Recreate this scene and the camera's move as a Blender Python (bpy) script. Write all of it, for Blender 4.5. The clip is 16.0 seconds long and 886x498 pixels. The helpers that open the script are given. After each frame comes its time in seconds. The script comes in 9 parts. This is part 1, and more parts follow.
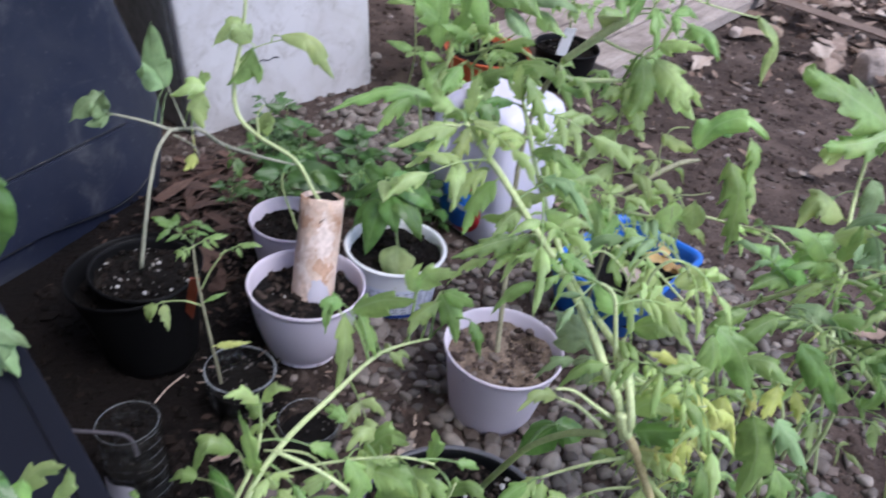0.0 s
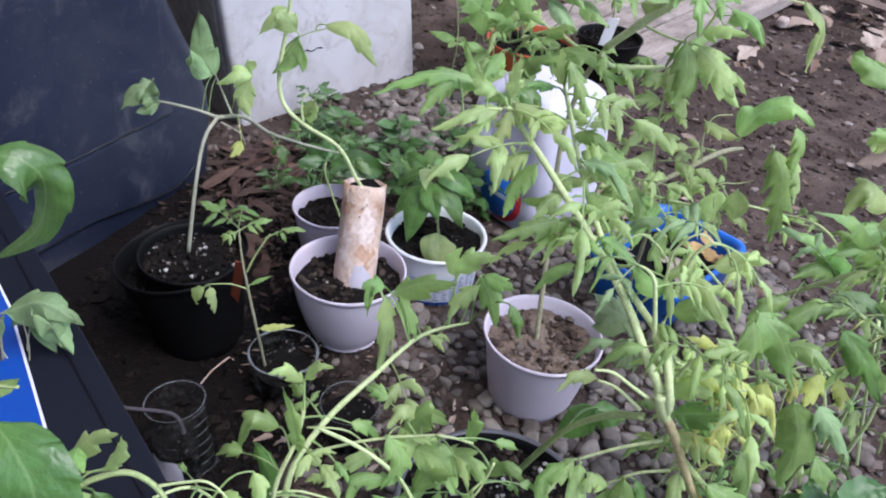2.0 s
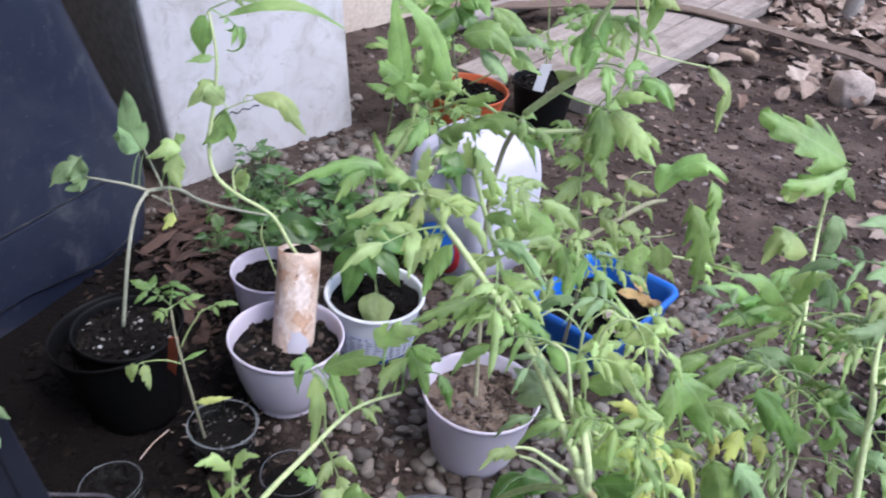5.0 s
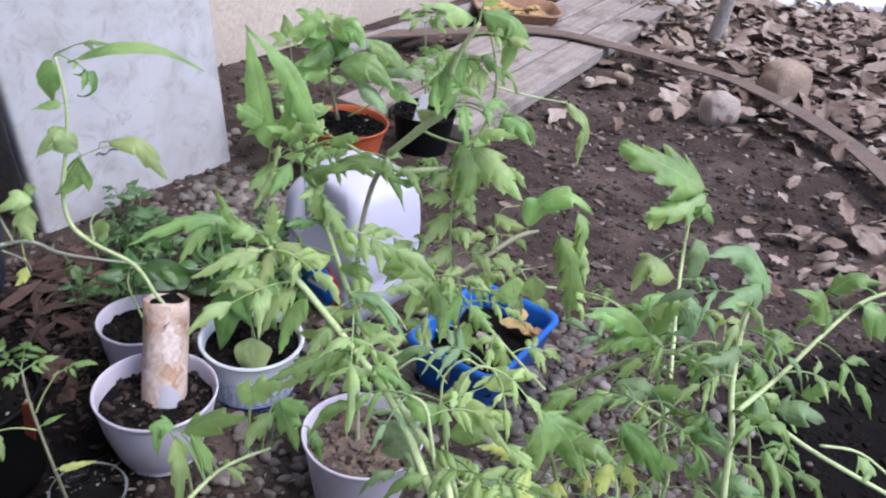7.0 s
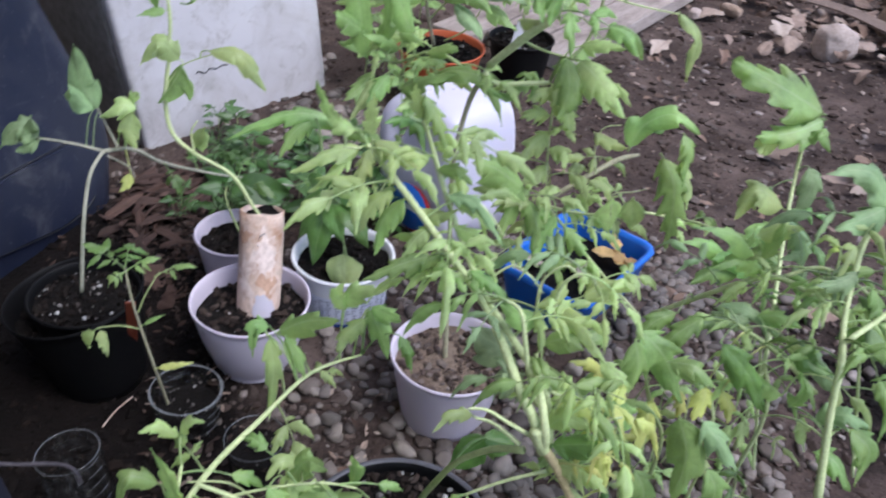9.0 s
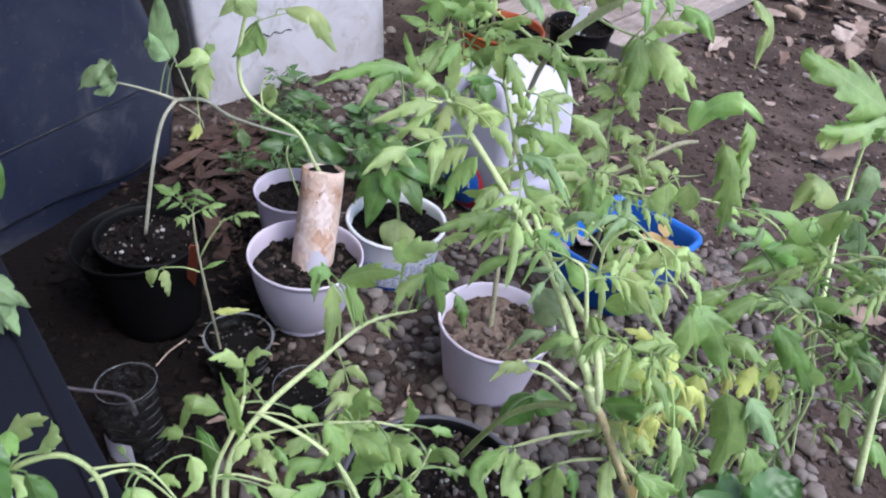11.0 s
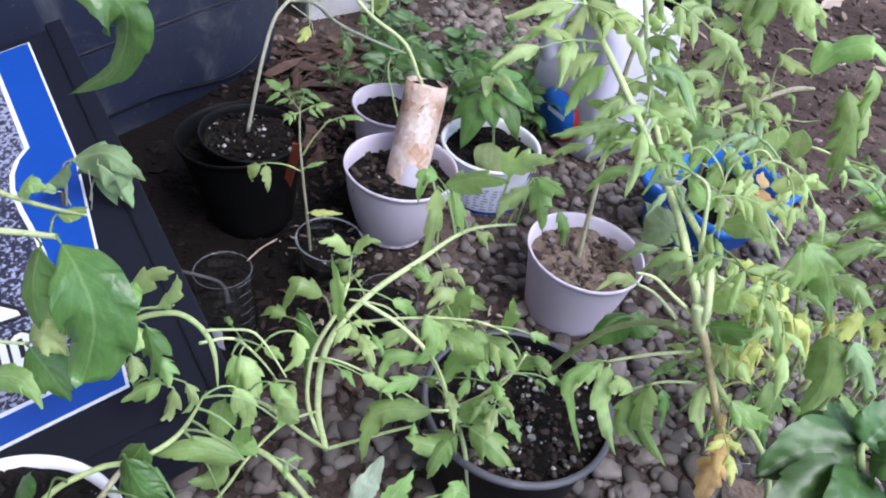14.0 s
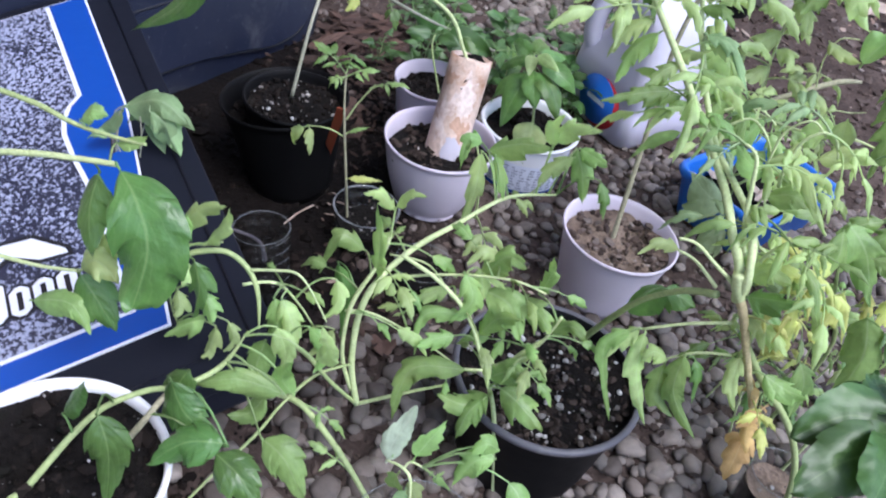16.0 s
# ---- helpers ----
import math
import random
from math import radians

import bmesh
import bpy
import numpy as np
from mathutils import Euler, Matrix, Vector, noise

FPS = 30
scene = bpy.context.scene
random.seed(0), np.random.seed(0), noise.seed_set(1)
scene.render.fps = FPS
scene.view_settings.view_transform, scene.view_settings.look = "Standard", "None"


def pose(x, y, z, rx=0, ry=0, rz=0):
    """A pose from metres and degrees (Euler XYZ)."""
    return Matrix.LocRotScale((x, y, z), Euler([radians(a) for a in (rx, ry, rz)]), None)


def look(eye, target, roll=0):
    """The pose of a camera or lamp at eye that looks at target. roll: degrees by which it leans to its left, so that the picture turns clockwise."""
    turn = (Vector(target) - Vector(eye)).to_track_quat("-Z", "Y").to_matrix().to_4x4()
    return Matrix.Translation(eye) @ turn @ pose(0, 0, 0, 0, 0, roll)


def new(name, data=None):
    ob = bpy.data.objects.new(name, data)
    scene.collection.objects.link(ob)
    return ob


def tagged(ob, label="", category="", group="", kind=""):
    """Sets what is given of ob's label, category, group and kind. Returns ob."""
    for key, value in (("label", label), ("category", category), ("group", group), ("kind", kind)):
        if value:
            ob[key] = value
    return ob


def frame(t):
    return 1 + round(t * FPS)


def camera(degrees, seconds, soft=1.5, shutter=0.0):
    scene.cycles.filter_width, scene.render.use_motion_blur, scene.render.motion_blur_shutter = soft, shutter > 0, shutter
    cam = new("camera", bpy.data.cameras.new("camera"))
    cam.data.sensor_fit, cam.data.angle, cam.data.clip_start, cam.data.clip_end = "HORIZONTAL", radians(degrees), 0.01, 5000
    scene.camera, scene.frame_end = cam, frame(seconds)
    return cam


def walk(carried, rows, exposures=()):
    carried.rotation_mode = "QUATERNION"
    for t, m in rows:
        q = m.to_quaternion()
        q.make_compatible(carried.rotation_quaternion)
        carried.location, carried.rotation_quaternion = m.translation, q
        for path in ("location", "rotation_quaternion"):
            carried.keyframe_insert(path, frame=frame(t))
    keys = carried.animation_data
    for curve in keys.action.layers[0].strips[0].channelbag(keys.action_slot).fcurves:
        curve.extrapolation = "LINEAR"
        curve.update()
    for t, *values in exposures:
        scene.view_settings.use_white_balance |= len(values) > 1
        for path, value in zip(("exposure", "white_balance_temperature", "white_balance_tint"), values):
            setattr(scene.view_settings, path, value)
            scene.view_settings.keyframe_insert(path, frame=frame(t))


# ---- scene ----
cam = camera(55.66, 16.0, soft=2.0, shutter=0.6)
PATH = [
    (0, 0.0000, 0.0000, 0.6363, 55.25, -6.46, 4.26),
    (0.5, -0.0036, -0.0094, 0.6329, 54.23, -6.17, 7.19),
    (1, -0.0050, -0.0096, 0.6332, 54.41, -6.15, 7.38),
    (1.5, -0.0019, -0.0154, 0.6373, 54.12, -5.88, 7.51),
    (2, 0.0007, -0.0100, 0.6344, 54.58, -5.29, 6.80),
    (2.5, 0.0025, -0.0133, 0.6394, 55.19, -5.14, 6.46),
    (3, 0.0013, -0.0152, 0.6343, 55.07, -5.31, 6.39),
    (5.5, 0.0428, 0.0157, 0.6749, 57.21, -4.19, 0.30),
    (6, 0.0666, 0.0288, 0.6729, 57.34, -5.54, -3.99),
    (6.5, 0.0616, 0.0265, 0.6840, 59.19, -4.97, -5.07),
    (7, 0.0519, 0.0192, 0.6831, 59.00, -5.87, -4.02),
    (7.5, 0.0501, 0.0075, 0.6830, 57.31, -4.73, -1.10),
    (8, 0.0589, 0.0104, 0.6833, 57.34, -4.19, -1.82),
    (8.5, 0.0573, 0.0083, 0.6694, 57.24, -4.70, -0.67),
    (9, 0.0466, 0.0179, 0.6551, 54.57, -4.47, 2.07),
    (9.5, 0.0291, 0.0146, 0.6377, 54.16, -7.50, 4.79),
    (10, 0.0274, 0.0070, 0.6470, 54.80, -6.46, 5.45),
    (12.5, 0.0194, -0.0247, 0.6299, 49.99, -8.08, 9.90),
    (13, 0.0102, -0.0262, 0.6191, 49.63, -8.42, 11.67),
    (13.5, 0.0022, -0.0379, 0.6230, 49.45, -8.15, 13.62),
    (14, 0.0010, -0.0341, 0.6175, 49.09, -8.73, 13.25),
    (14.5, 0.0077, -0.0380, 0.6124, 48.86, -8.95, 13.88),
    (15, -0.0018, -0.0488, 0.6032, 48.17, -9.92, 15.27),
    (15.5, -0.0019, -0.0523, 0.5974, 46.99, -10.82, 17.14),
    (16, -0.0035, -0.0579, 0.5993, 48.43, -10.23, 16.58),
]
walk(cam, [(t, pose(x, y, z, rx, ry, rz)) for t, x, y, z, rx, ry, rz in PATH],
     exposures=[(0.0, 0.88, 5700, 14), (1.5, 1.0, 5700, 14), (3.0, 1.0, 5700, 14), (5.5, 1.07, 5700, 14), (6.0, 0.93, 5700, 14), (7.0, 0.90, 5700, 14), (9.0, 0.86, 5700, 14), (10.0, 0.88, 5700, 14), (12.5, 1.18, 5700, 16), (16.0, 1.16, 5600, 14)])

# light: bright overcast day in the open shade of a house wall
SUN_EL, SUN_AZ = radians(58), radians(120)
world = bpy.data.worlds.new("sky")
scene.world = world
world.use_nodes = True
wn = world.node_tree
sky = wn.nodes.new("ShaderNodeTexSky")
sky.sky_type, sky.sun_disc = 'NISHITA', False
sky.sun_elevation, sky.sun_rotation = SUN_EL, SUN_AZ
sky.air_density, sky.dust_density, sky.ozone_density = 1.0, 3.0, 1.0
wn.links.new(sky.outputs[0], wn.nodes["Background"].inputs[0])
wn.nodes["Background"].inputs[1].default_value = 0.15
sun_data = bpy.data.lights.new("sun", 'SUN')
sun_data.energy, sun_data.angle, sun_data.color = 1.25, radians(30), (1.0, 0.96, 0.9)
sun = new("sun", sun_data)
sun.matrix_world = look((math.sin(SUN_AZ) * math.cos(SUN_EL) * 10, math.cos(SUN_AZ) * math.cos(SUN_EL) * 10, math.sin(SUN_EL) * 10), (0, 0, 0))


# ---- materials ----
def nodes_of(name):
    m = bpy.data.materials.new(name)
    m.use_nodes = True
    nt = m.node_tree
    return m, nt, nt.nodes["Principled BSDF"]


def ramp(nt, fac, stops):
    r = nt.nodes.new("ShaderNodeValToRGB")
    els = r.color_ramp.elements
    while len(els) < len(stops):
        els.new(0.5)
    for el, (p, c) in zip(els, stops):
        el.position, el.color = p, (*c, 1)
    nt.links.new(fac, r.inputs[0])
    return r.outputs[0]


def noise_of(nt, scale, detail=4, rough=0.55, stretch=None, coord="Object", warp=0.0):
    tc = nt.nodes.new("ShaderNodeTexCoord")
    n = nt.nodes.new("ShaderNodeTexNoise")
    n.inputs["Scale"].default_value, n.inputs["Detail"].default_value = scale, detail
    n.inputs["Roughness"].default_value, n.inputs["Distortion"].default_value = rough, warp
    if stretch:
        mp = nt.nodes.new("ShaderNodeMapping")
        mp.inputs["Scale"].default_value = stretch
        nt.links.new(tc.outputs[coord], mp.inputs[0])
        nt.links.new(mp.outputs[0], n.inputs[0])
    else:
        nt.links.new(tc.outputs[coord], n.inputs[0])
    return n.outputs[0]


def mixc(nt, fac, a, b, mode='MIX'):
    m = nt.nodes.new("ShaderNodeMix")
    m.data_type, m.blend_type = 'RGBA', mode
    for sock, v in ((m.inputs[0], fac), (m.inputs[6], a), (m.inputs[7], b)):
        if isinstance(v, (int, float)):
            sock.default_value = v
        elif isinstance(v, tuple):
            sock.default_value = (*v, 1)
        else:
            nt.links.new(v, sock)
    return m.outputs[2]


def bump(nt, bsdf, height, strength=0.3, dist=0.002):
    b = nt.nodes.new("ShaderNodeBump")
    b.inputs["Strength"].default_value, b.inputs["Distance"].default_value = strength, dist
    nt.links.new(height, b.inputs["Height"])
    nt.links.new(b.outputs[0], bsdf.inputs["Normal"])


def mottled(name, dark, light, scale=30, fine=200, rough=0.8, bstr=0.4, bdist=0.002, metal=0.0, stretch=None, dirt=None, dirt_scale=8, spec=0.35):
    """Two colours mixed by a coarse and a fine noise, with relief, and stains of a third colour."""
    m, nt, p = nodes_of(name)
    c = ramp(nt, noise_of(nt, scale, 5, 0.6, stretch), [(0.3, dark), (0.7, light)])
    f = noise_of(nt, fine, 3, 0.6, stretch)
    c = mixc(nt, 0.35, c, ramp(nt, f, [(0.3, tuple(v * 0.55 for v in dark)), (0.7, tuple(min(1, v * 1.25) for v in light))]))
    if dirt:
        d = ramp(nt, noise_of(nt, dirt_scale, 6, 0.65), [(0.5, (0, 0, 0)), (0.68, (1, 1, 1))])
        c = mixc(nt, d, c, dirt)
    nt.links.new(c, p.inputs["Base Color"])
    p.inputs["Roughness"].default_value, p.inputs["Metallic"].default_value = rough, metal
    p.inputs["Specular IOR Level"].default_value = spec
    bump(nt, p, f, bstr, bdist)
    return m


def island_mat(name, cols, rough=0.7, fine=250, bstr=0.3, spec=0.4):
    """Each loose piece takes one of a range of colours, with a fine grain over it."""
    m, nt, p = nodes_of(name)
    g = nt.nodes.new("ShaderNodeNewGeometry")
    n = len(cols)
    c = ramp(nt, g.outputs["Random Per Island"], [(k / max(1, n - 1), col) for k, col in enumerate(cols)])
    f = noise_of(nt, fine, 4, 0.65)
    c = mixc(nt, 0.5, c, ramp(nt, f, [(0.3, (0.35, 0.35, 0.35)), (0.7, (1.0, 1.0, 1.0))]), 'MULTIPLY')
    nt.links.new(c, p.inputs["Base Color"])
    p.inputs["Roughness"].default_value = rough
    p.inputs["Specular IOR Level"].default_value = spec
    bump(nt, p, f, bstr, 0.001)
    return m


def leaf_mat(name, base, vein, spots=None, thin=0.35, rough=0.5, vein_show=0.09, relief=0.7):
    """Leaf blade: midrib and side veins from the leaf's own coordinates, light passing through."""
    m, nt, p = nodes_of(name)
    uv = nt.nodes.new("ShaderNodeUVMap")
    sep = nt.nodes.new("ShaderNodeSeparateXYZ")
    nt.links.new(uv.outputs[0], sep.inputs[0])

    def calc(op, a, b=None):
        q = nt.nodes.new("ShaderNodeMath")
        q.operation = op
        for sock, v in zip(q.inputs, (a, b)):
            if v is None:
                continue
            if isinstance(v, (int, float)):
                sock.default_value = v
            else:
                nt.links.new(v, sock)
        return q.outputs[0]
    across = calc('ABSOLUTE', calc('SUBTRACT', sep.outputs[0], 0.5))
    slant = calc('ADD', calc('SUBTRACT', calc('MULTIPLY', sep.outputs[1], 6.0), calc('MULTIPLY', across, 5.0)), calc('MULTIPLY', noise_of(nt, 45, 3, 0.6), 1.6))
    wave = calc('ABSOLUTE', calc('SUBTRACT', calc('FRACT', slant), 0.5))
    side = calc('MULTIPLY', calc('MAXIMUM', calc('SUBTRACT', 1.0, calc('MULTIPLY', wave, 7.0)), 0.0), vein_show)
    mid = calc('MULTIPLY', calc('MAXIMUM', calc('SUBTRACT', 1.0, calc('MULTIPLY', across, 28.0)), 0.0), 0.5)
    veins = calc('MAXIMUM', side, mid)
    info = nt.nodes.new("ShaderNodeObjectInfo")
    hsv = nt.nodes.new("ShaderNodeHueSaturation")
    tone = ramp(nt, noise_of(nt, 34, 5, 0.65), [(0.3, tuple(v * 0.62 for v in base)), (0.7, tuple(min(1, v * 1.28) for v in base))])
    if spots:
        tone = mixc(nt, ramp(nt, noise_of(nt, 14, 5, 0.6), [(0.52, (0, 0, 0)), (0.7, (1, 1, 1))]), tone, spots)
    c = mixc(nt, veins, tone, vein)
    nt.links.new(c, hsv.inputs["Color"])
    for sock, lo, hi in ((hsv.inputs["Value"], 0.8, 1.18), (hsv.inputs["Hue"], 0.494, 0.515)):
        mr = nt.nodes.new("ShaderNodeMapRange")
        mr.inputs[3].default_value, mr.inputs[4].default_value = lo, hi
        nt.links.new(info.outputs["Random"], mr.inputs[0])
        nt.links.new(mr.outputs[0], sock)
    nt.links.new(hsv.outputs[0], p.inputs["Base Color"])
    p.inputs["Roughness"].default_value = rough
    p.inputs["Specular IOR Level"].default_value = 0.6
    tr = nt.nodes.new("ShaderNodeBsdfTranslucent")
    warm = mixc(nt, 1.0, hsv.outputs[0], (1.05, 1.06, 0.7), 'MULTIPLY')
    nt.links.new(warm, tr.inputs[0])
    ms = nt.nodes.new("ShaderNodeMixShader")
    ms.inputs[0].default_value = thin
    out = nt.nodes["Material Output"]
    nt.links.new(p.outputs[0], ms.inputs[1])
    nt.links.new(tr.outputs[0], ms.inputs[2])
    nt.links.new(ms.outputs[0], out.inputs[0])
    hgt = calc('ADD', calc('MULTIPLY', wave, 0.06 + 0.8 * vein_show), noise_of(nt, 110, 3, 0.5))
    bump(nt, p, hgt, relief, 0.0026)
    return m


def plastic(name, col, rough=0.4, dirt=(0.3, 0.26, 0.22), amount=0.6, through_light=0.0, fine=60, spec=0.5):
    m, nt, p = nodes_of(name)
    n1 = noise_of(nt, 9, 6, 0.7)
    n2 = noise_of(nt, fine, 5, 0.7)
    c = mixc(nt, ramp(nt, n1, [(0.35, (0, 0, 0)), (0.75, (0.25, 0.25, 0.25))]), col, tuple(v * 0.78 for v in col))
    c = mixc(nt, ramp(nt, n2, [(amount, (0, 0, 0)), (min(1, amount + 0.2), (0.7, 0.7, 0.7))]), c, dirt)
    nt.links.new(c, p.inputs["Base Color"])
    r = nt.nodes.new("ShaderNodeMapRange")
    r.inputs[3].default_value, r.inputs[4].default_value = rough - 0.08, rough + 0.25
    nt.links.new(n1, r.inputs[0])
    nt.links.new(r.outputs[0], p.inputs["Roughness"])
    p.inputs["Specular IOR Level"].default_value = spec
    bump(nt, p, noise_of(nt, 120, 3, 0.6), 0.12, 0.001)
    if through_light:
        p.inputs["Subsurface Weight"].default_value = through_light
        p.inputs["Subsurface Radius"].default_value = (0.01, 0.01, 0.012)
        p.inputs["Subsurface Scale"].default_value = 0.5
    return m


def clear_plastic(name):
    """Thin clear sheet: light passes straight through, with sharp reflections and a faint haze."""
    m, nt, p = nodes_of(name)
    p.inputs["Base Color"].default_value = (0.7, 0.72, 0.74, 1)
    p.inputs["Roughness"].default_value = 0.6
    see = nt.nodes.new("ShaderNodeBsdfTransparent")
    see.inputs[0].default_value = (0.95, 0.96, 0.96, 1)
    shine = nt.nodes.new("ShaderNodeBsdfGlossy")
    shine.inputs["Roughness"].default_value = 0.06
    edge = nt.nodes.new("ShaderNodeLayerWeight")
    edge.inputs[0].default_value = 0.35
    hazy = nt.nodes.new("ShaderNodeMixShader")
    nt.links.new(ramp(nt, noise_of(nt, 70, 5, 0.7), [(0.5, (0.0, 0.0, 0.0)), (0.75, (0.035, 0.035, 0.035))]), hazy.inputs[0])
    nt.links.new(see.outputs[0], hazy.inputs[1])
    nt.links.new(p.outputs[0], hazy.inputs[2])
    mix = nt.nodes.new("ShaderNodeMixShader")
    nt.links.new(ramp(nt, edge.outputs["Facing"], [(0.3, (0.015, 0.015, 0.015)), (1.0, (0.4, 0.4, 0.4))]), mix.inputs[0])
    nt.links.new(hazy.outputs[0], mix.inputs[1])
    nt.links.new(shine.outputs[0], mix.inputs[2])
    nt.links.new(mix.outputs[0], nt.nodes["Material Output"].inputs[0])
    return m



M = {}
def soil_mat():
    """Garden soil, damp by the bin with the shade there painted nearly black, and a dark patch at right."""
    m = mottled("garden_soil", (0.017, 0.012, 0.010), (0.085, 0.062, 0.053), 14, 170, 0.95, 0.9, 0.004, dirt=(0.13, 0.098, 0.084), dirt_scale=5, spec=0.16)
    nt = m.node_tree
    p = nt.nodes["Principled BSDF"]
    # Shade around the bin's foot is painted into the soil colour here.
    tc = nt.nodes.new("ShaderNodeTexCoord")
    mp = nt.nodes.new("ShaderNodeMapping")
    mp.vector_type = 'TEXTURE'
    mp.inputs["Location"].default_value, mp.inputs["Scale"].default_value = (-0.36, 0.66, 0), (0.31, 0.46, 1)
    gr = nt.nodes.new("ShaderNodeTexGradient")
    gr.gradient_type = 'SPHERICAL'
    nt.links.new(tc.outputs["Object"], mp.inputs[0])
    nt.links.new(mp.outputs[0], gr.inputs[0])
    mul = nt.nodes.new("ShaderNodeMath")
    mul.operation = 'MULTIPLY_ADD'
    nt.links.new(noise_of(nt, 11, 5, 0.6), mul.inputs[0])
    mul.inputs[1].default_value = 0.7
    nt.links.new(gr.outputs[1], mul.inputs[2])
    # Second dark patch, under the right end of the bed.
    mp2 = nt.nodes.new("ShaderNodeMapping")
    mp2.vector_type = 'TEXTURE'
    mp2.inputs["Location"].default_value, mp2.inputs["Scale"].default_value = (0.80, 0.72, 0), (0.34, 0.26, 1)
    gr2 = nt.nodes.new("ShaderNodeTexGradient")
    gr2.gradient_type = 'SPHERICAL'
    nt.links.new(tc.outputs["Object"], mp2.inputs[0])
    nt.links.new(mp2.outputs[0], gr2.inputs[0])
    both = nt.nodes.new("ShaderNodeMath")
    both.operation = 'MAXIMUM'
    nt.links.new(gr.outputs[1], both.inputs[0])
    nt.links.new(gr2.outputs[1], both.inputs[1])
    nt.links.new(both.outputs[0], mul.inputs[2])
    darkened = ramp(nt, mul.outputs[0], [(0.42, (0, 0, 0)), (0.62, (1, 1, 1))])
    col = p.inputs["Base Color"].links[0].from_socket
    nt.links.new(mixc(nt, darkened, col, mixc(nt, 1.0, col, (0.065, 0.06, 0.06), 'MULTIPLY')), p.inputs["Base Color"])
    return m


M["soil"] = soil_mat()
M["potting"] = mottled("potting_soil", (0.0025, 0.0022, 0.002), (0.011, 0.009, 0.008), 90, 420, 0.95, 1.0, 0.003, spec=0.15)
M["sandy"] = mottled("dry_sandy_soil", (0.075, 0.053, 0.042), (0.25, 0.195, 0.155), 45, 300, 0.95, 1.0, 0.003, dirt=(0.06, 0.04, 0.03), dirt_scale=25, spec=0.1)
M["perlite"] = island_mat("perlite_grain", [(0.6, 0.59, 0.57), (0.35, 0.33, 0.31), (0.1, 0.085, 0.075), (0.05, 0.04, 0.035)], 0.9, 300)
M["compost"] = island_mat("compost_crumb", [(0.004, 0.0034, 0.003), (0.008, 0.0065, 0.0055), (0.016, 0.012, 0.010), (0.005, 0.0042, 0.004), (0.024, 0.018, 0.015), (0.004, 0.005, 0.004)], 0.9, 260, spec=0.1)
M["compost_brown"] = island_mat("coarse_compost", [(0.0145, 0.0116, 0.0101), (0.0508, 0.0377, 0.0305), (0.0261, 0.0188, 0.0159), (0.0943, 0.0725, 0.0609), (0.0174, 0.013, 0.0116), (0.0435, 0.0319, 0.0261)], 0.9, 240, spec=0.1)
M["pebble"] = island_mat("river_pebble", [(0.051, 0.041, 0.036), (0.149, 0.123, 0.106), (0.212, 0.181, 0.157), (0.092, 0.081, 0.073), (0.304, 0.263, 0.231), (0.06, 0.049, 0.042), (0.178, 0.143, 0.122), (0.124, 0.11, 0.101)], 0.66, 110, 0.5)
M["clod"] = island_mat("soil_clod", [(0.03, 0.022, 0.018), (0.075, 0.055, 0.046), (0.055, 0.04, 0.033), (0.12, 0.09, 0.078), (0.045, 0.033, 0.028), (0.09, 0.066, 0.055), (0.17, 0.14, 0.125), (0.06, 0.045, 0.038), (0.30, 0.26, 0.24)], 0.95, 220, spec=0.1)
# Soil clod again, darkened for the painted shade and the right-hand patch.
M["dark_clod"] = island_mat("dark_soil_clod", [(0.004, 0.0032, 0.0028), (0.009, 0.0066, 0.0055), (0.006, 0.0044, 0.0038), (0.017, 0.0115, 0.009)], 0.8, 220, spec=0.12)
M["litter"] = island_mat("dead_leaf", [(0.22, 0.15, 0.11), (0.38, 0.30, 0.25), (0.17, 0.105, 0.075), (0.47, 0.39, 0.33), (0.27, 0.19, 0.145), (0.12, 0.08, 0.06)], 0.8, 90)
M["bark"] = island_mat("bark_shred", [(0.03, 0.016, 0.011), (0.06, 0.033, 0.022), (0.018, 0.011, 0.008), (0.042, 0.024, 0.017)], 0.85, 160)
M["husk"] = island_mat("dead_leaf_husk", [(0.085, 0.046, 0.033), (0.05, 0.027, 0.02), (0.125, 0.073, 0.055), (0.032, 0.018, 0.013), (0.065, 0.036, 0.026)], 0.8, 120, 0.6)
M["green"] = leaf_mat("tomato_leaf", (0.295, 0.455, 0.15), (0.45, 0.57, 0.31), (0.395, 0.53, 0.18), 0.45, 0.42)
M["broad"] = leaf_mat("broad_leaf", (0.10, 0.20, 0.05), (0.26, 0.38, 0.15), (0.135, 0.25, 0.062), 0.3, 0.36, 0.13, 0.6)
M["lime"] = leaf_mat("young_tomato_leaf", (0.465, 0.60, 0.255), (0.57, 0.69, 0.40), (0.53, 0.64, 0.25), 0.48, 0.5)
M["deep"] = leaf_mat("dark_leaf", (0.14, 0.255, 0.062), (0.27, 0.38, 0.16), None, 0.3, 0.34)
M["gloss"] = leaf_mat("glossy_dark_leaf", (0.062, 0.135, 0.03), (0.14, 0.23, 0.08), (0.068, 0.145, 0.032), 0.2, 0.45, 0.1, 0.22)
M["yellow"] = leaf_mat("yellowing_leaf", (0.60, 0.62, 0.20), (0.66, 0.68, 0.34), (0.50, 0.58, 0.17), 0.42)
M["wilt"] = leaf_mat("wilted_leaf", (0.23, 0.345, 0.155), (0.35, 0.44, 0.25), (0.28, 0.39, 0.18), 0.28, 0.6)
M["pale"] = leaf_mat("pale_leaf_underside", (0.48, 0.56, 0.42), (0.58, 0.64, 0.5), None, 0.3, 0.6)
